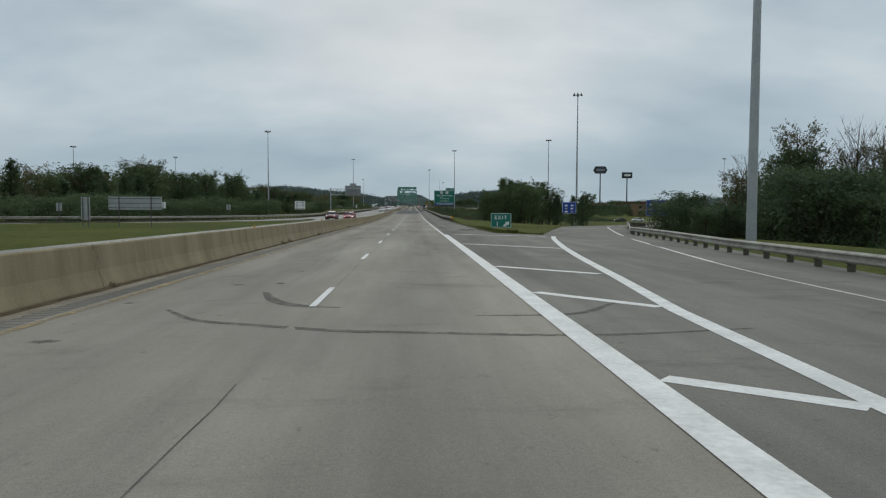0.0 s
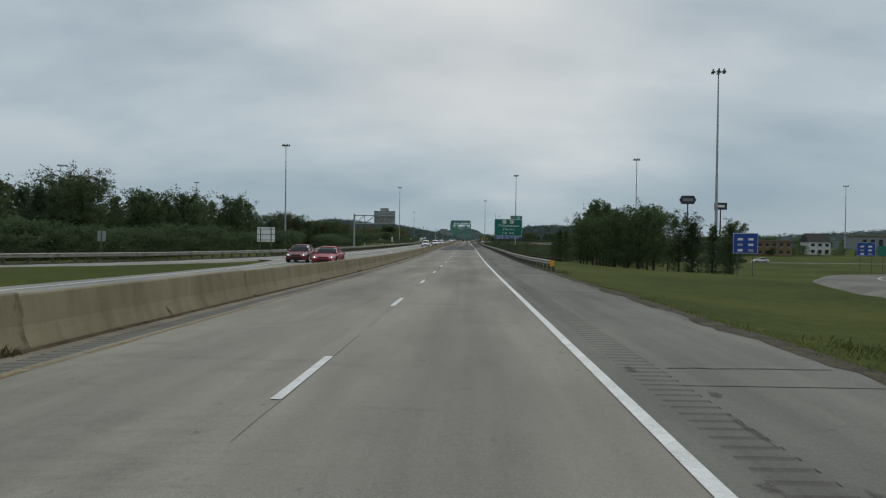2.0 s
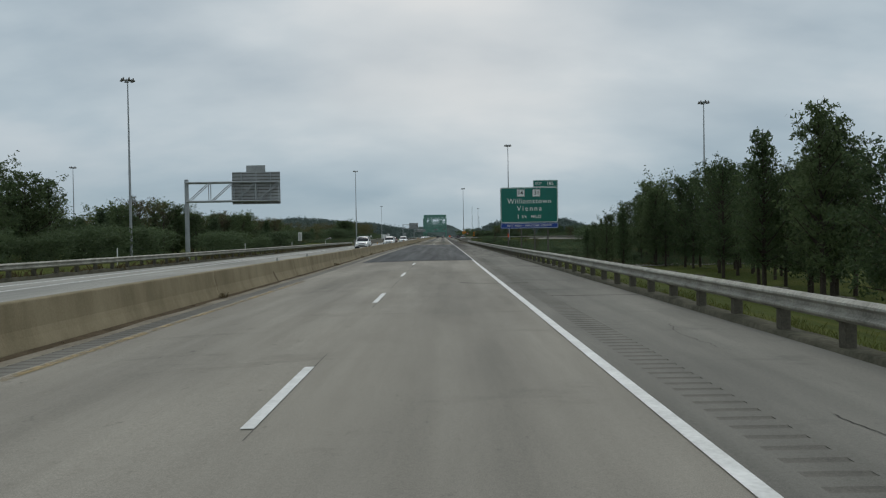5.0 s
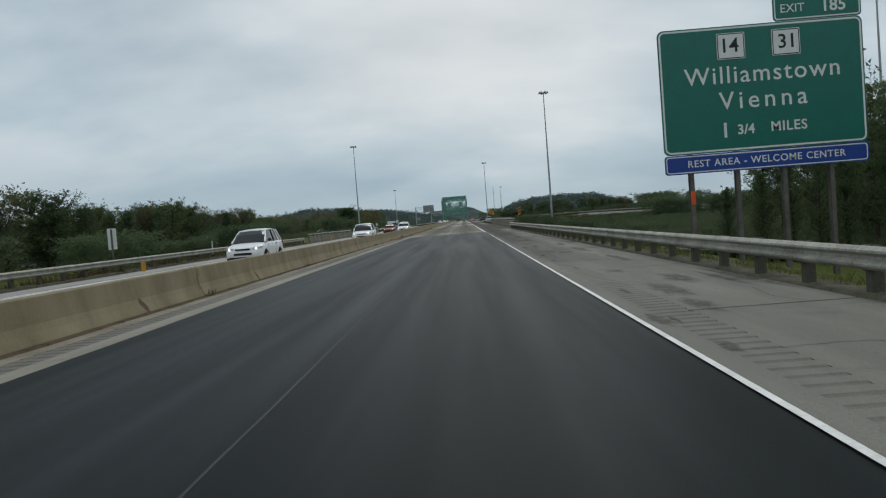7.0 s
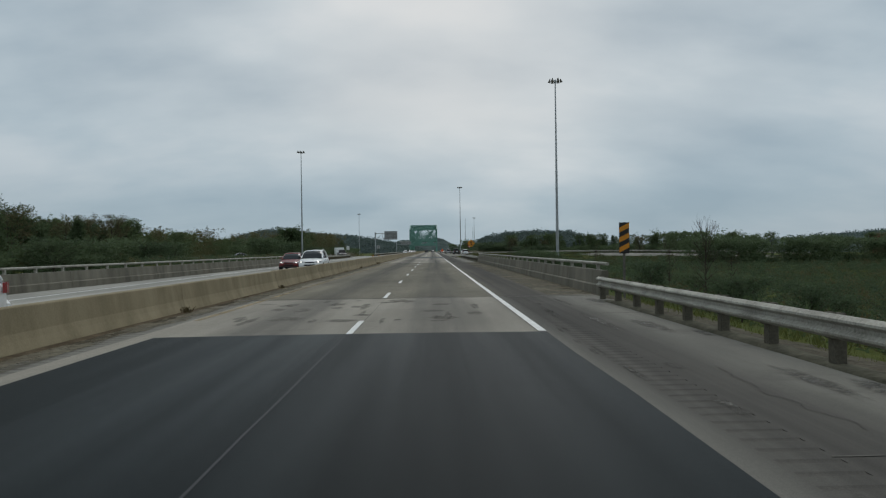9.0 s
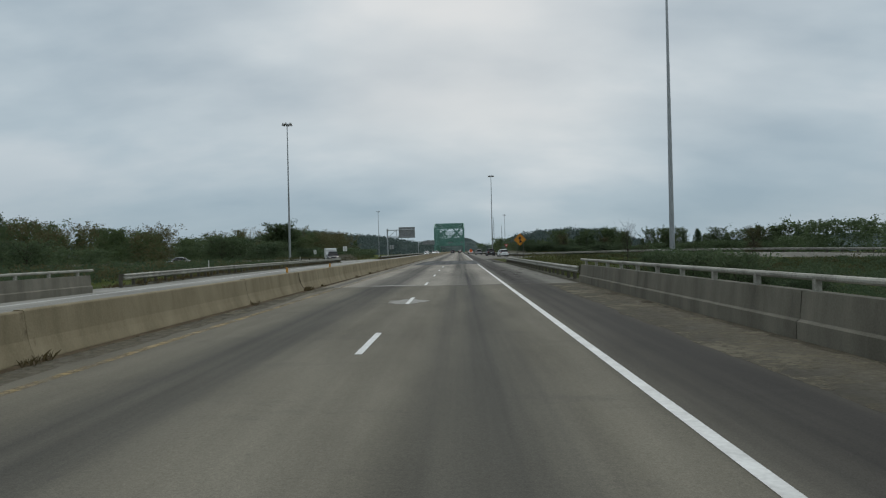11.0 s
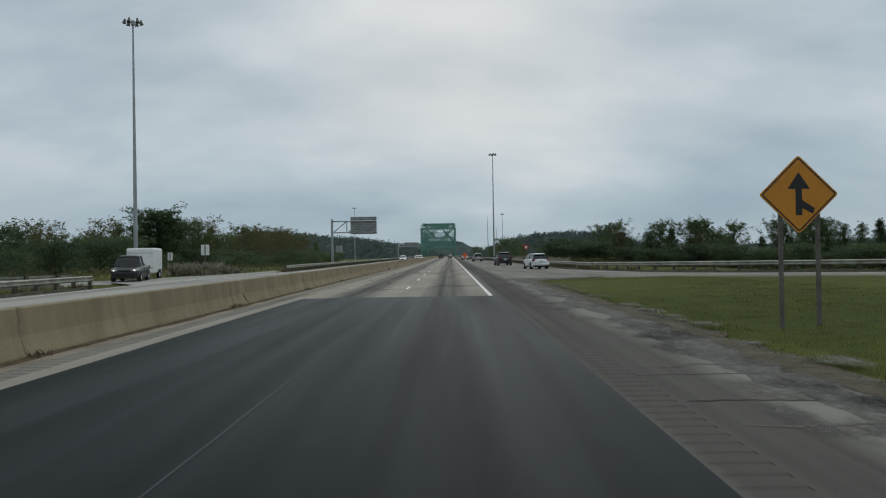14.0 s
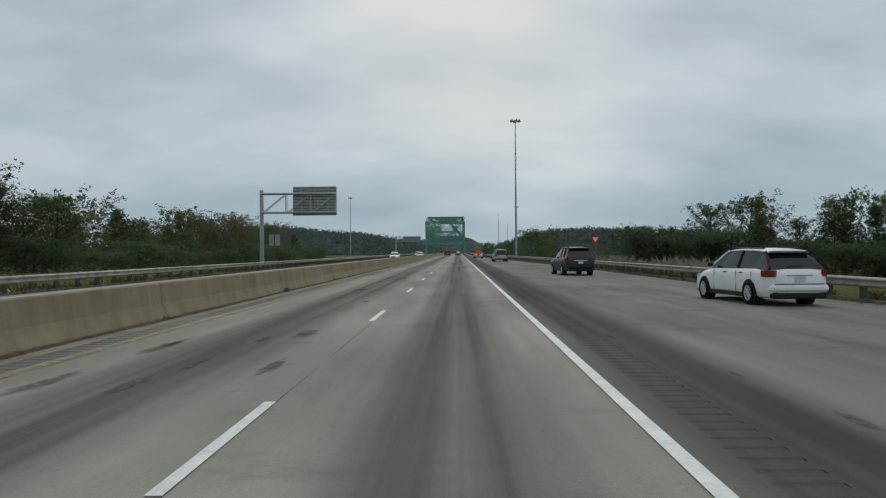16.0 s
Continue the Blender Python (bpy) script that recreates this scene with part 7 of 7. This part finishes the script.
        if bars:
            bm = bmesh.new()
            rod(bm, (sx * hw * 0.60, L / 2 - (rf + 0.03) * L, H + 0.035), (sx * hw * 0.58, L / 2 - (rr - 0.05) * L, H + 0.02), 0.022, seg=6)
            for f in (rf + 0.04, rr - 0.06):
                rod(bm, (sx * hw * 0.59, L / 2 - f * L, H - 0.01), (sx * hw * 0.59, L / 2 - f * L, H + 0.04), 0.025, seg=6)
            part("roof_rail", bm, TRIM, g, "black roof rail")
    bm = bmesh.new()
    box(bm, (0, -L / 2 + 0.055, low + 0.28), (W * 0.93, 0.24, 0.22), bevel=0.07)
    part("rear_bumper", bm, pm, g, "painted rear bumper")
    bm = bmesh.new()
    box(bm, (0, -L / 2 + 0.08, low + 0.09), (W * 0.88, 0.22, 0.18), bevel=0.05)
    part("lower_valance", bm, TRIM, g, "dark lower valance")
    bm = bmesh.new()
    box(bm, (0, -L / 2 - 0.004, low + 0.40), (W * 0.78, 0.05, 0.014), bevel=0.004)
    part("tailgate_seam", bm, TRIM, g)
    bm = bmesh.new()
    box(bm, (0, -L / 2 + 0.0, belt * 0.83), (W * 0.42, 0.05, 0.035), bevel=0.012)
    part("tailgate_trim", bm, RIM, g, "bright tailgate strip")
    bm = bmesh.new()
    box(bm, (0, L / 2 - 0.06, low + 0.06), (W * 0.82, 0.18, 0.14), bevel=0.05)
    part("front_bumper", bm, TRIM, g, "dark lower bumper")
    for z, hgt, wid in ((nose * 0.88, 0.085, 0.40), (nose * 0.62, 0.13, 0.48)):
        bm = bmesh.new()
        box(bm, (0, L / 2 - 0.01, z), (W * wid, 0.06, hgt), bevel=0.025)
        part("grille", bm, TRIM, g, "black grille")
    bm = bmesh.new()
    box(bm, (0, -L / 2 - 0.012, belt * 0.72), (0.31, 0.014, 0.15), bevel=0.004)
    part("number_plate", bm, PLATE, g, "blank pale plate")
    bm = bmesh.new()
    rod(bm, (-0.28, L / 2 - (rb - 0.012) * L - 0.03, belt * 1.045), (0.18, L / 2 - (rb - 0.02) * L - 0.03, belt * 1.07), 0.012, seg=5)
    part("rear_wiper", bm, TRIM, g)
    return g


vehicle("wagon_car", "white estate car with roof rails and dark lower cladding", pose(7.15, 509.0, 0, 0, 0, 7), "white", 4.78, 1.77, 1.56, "wagon", False, True)
vehicle("suv_car", "dark sport utility car on the entrance lane", pose(5.6, 535.5, 0, 0, 0, 5), "black", 4.75, 1.88, 1.76, "suv", False, True)
vehicle("minivan", "silver minivan on the entrance lane", pose(4.3, 598, 0, 0, 0, 3), "silver", 4.9, 1.92, 1.75, "van", False)
vehicle("sedan_car", "white saloon car far ahead", pose(2.6, 653, 0, 0, 0, 2), "white", 4.7, 1.8, 1.45, "sedan", False)
vehicle("sedan_car", "dark saloon car far ahead in the lane", pose(-1.8, 760, 0), "dark", 4.7, 1.8, 1.45, "sedan", False)
vehicle("suv_car", "dark sport utility car far ahead", pose(-5.4, 742, 0), "dark", 4.7, 1.9, 1.75, "suv", False)
vehicle("coupe_car", "red coupe coming on the far carriageway with its lamps lit", pose(-12.2, 123.1, road_z(123.1), 0, 0, 180), "red", 4.75, 1.78, 1.38, "coupe")
vehicle("sedan_car", "dark red saloon car behind the red coupe", pose(-15.7, 129.8, road_z(129.8), 0, 0, 180), "maroon", 4.7, 1.8, 1.46, "sedan")
vehicle("suv_car", "white sport utility car coming on the far carriageway", pose(-12.7, 267.8, 0, 0, 0, 180), "white", 4.75, 1.85, 1.70, "suv")
vehicle("suv_car", "white crossover car coming with its lamps lit", pose(-11.5, 301.6, 0, 0, 0, 180), "white", 4.8, 1.88, 1.68, "suv")
vehicle("sedan_car", "dark red saloon car coming on the far carriageway", pose(-14.3, 356, 0, 0, 0, 180), "maroon", 4.7, 1.8, 1.46, "sedan")
vehicle("suv_car", "white car coming on the far carriageway", pose(-11.4, 349, 0, 0, 0, 180), "white", 4.7, 1.85, 1.66, "suv")
vehicle("sedan_car", "white saloon car far off on the far carriageway", pose(-14.5, 640, 0, 0, 0, 180), "white", 4.7, 1.8, 1.46, "sedan")
vehicle("sedan_car", "silver saloon car far off on the far carriageway", pose(-11.8, 690, 0, 0, 0, 180), "silver", 4.7, 1.8, 1.46, "sedan")
vehicle("sedan_car", "white saloon car near the bridge", pose(-14.8, 735, 0, 0, 0, 180), "white", 4.7, 1.8, 1.46, "sedan")
vehicle("sedan_car", "grey saloon car on the far exit ramp", pose(-47, 467.6, 0, 0, 0, 110), "silver", 4.6, 1.8, 1.44, "sedan")
vehicle("pickup_truck", "black pickup truck towing a white trailer on the exit ramp", pose(-25.5, 487.5, 0, 0, 0, 193), "black", 5.7, 1.98, 1.90, "pickup")
for x, y, c in ((64, 296.5, "dark"), (78, 294.0, "black"), (86, 297.6, "white")):
    vehicle("sedan_car", "small car on the cross road below the embankment", pose(x, y, ground_z(x, 291) + 0.09, 0, 0, 90), c, 4.7, 1.8, 1.45, "sedan")

tr = empty("box_trailer", pose(-27.0, 493.9, 0, 0, 0, 193), "white enclosed box trailer behind the pickup", "trailer")
bm = bmesh.new()
box(bm, (0, 0, 1.48), (2.1, 4.6, 2.05), bevel=0.10)
part("body", bm, PAINTS["white"], tr, "white sheet metal box")
bm = bmesh.new()
rod(bm, (0, 2.2, 0.5), (0, 3.4, 0.5), 0.06, seg=6)
part("tow_bar", bm, TRIM, tr)
for sx in (-1, 1):
    bm = bmesh.new()
    box(bm, (sx * 1.06, -0.5, 0.70), (0.20, 1.7, 0.10), bevel=0.03)
    part("fender", bm, TRIM, tr)
    for y in (-0.9, -0.1):
        w = empty("wheel", pose(sx * 1.02, y, 0.335, 0, 0, 0 if sx > 0 else 180), "", "")
        w.parent = tr
        part("tyre", TYRE_ME, None, w)
        part("rim", RIM_ME, None, w)
for z in (0.9, 2.1):
    bm = bmesh.new()
    box(bm, (0, 2.305, z), (2.0, 0.02, 0.05))
    part("trim_strip", bm, ALUMINIUM, tr)

ow = empty("road_work_sign", pose(2.6, 650, 0), "orange diamond work zone sign on a stand", "road sign")
bm = panel(bmesh.new(), -0.55, 0.55, -0.55, 0.55, 0.02, 0.05)
bmesh.ops.rotate(bm, matrix=Matrix.Rotation(radians(45), 3, "Y"), verts=bm.verts)
part("panel", bm, plain("fluorescent_orange", (0.80, 0.13, 0.03), 0.5), ow, at=pose(0, 0, 1.25))
for sx in (-1, 1):
    bm = bmesh.new()
    rod(bm, (0, 0.03, 0.5), (sx * 0.6, 0.03, 0.0), 0.02, seg=5)
    part("leg", bm, GALV_DARK, ow)


# ---- worn dirt between shoulder and grass ----
rows = []
for y in span(53, 600, 0.5):
    if y > 477:
        break
    e = right_edge(y)
    a = 0.25 * noise.noise((y * 0.35, 1, 6)) + 0.18 * noise.noise((y * 1.4, 2, 6))
    b_ = 0.35 * noise.noise((y * 0.22, 5, 6)) + 0.2 * noise.noise((y * 1.1, 7, 6))
    z = road_z(y)
    rough = 1.0 if y < 430 else 1.9
    rows.append([(e - 0.18 * rough + a * rough, y, z + 0.005), (e + 0.02, y, z + 0.012 + 0.02 * abs(b_) * rough), (e + 0.55 + b_ * rough, y, z - 0.055)])
bm = sections(rows)
for f in bm.faces:
    if f.normal.z < 0:
        f.normal_flip()
tagged(part("verge_dirt", bm, speckled("verge_dirt", (0.048, 0.042, 0.030), (0.135, 0.120, 0.088), 2.0, 0.95, 0, 16.0, 0.6)), "brown dirt and gravel washed along the shoulder edge", "dirt", kind="stuff")
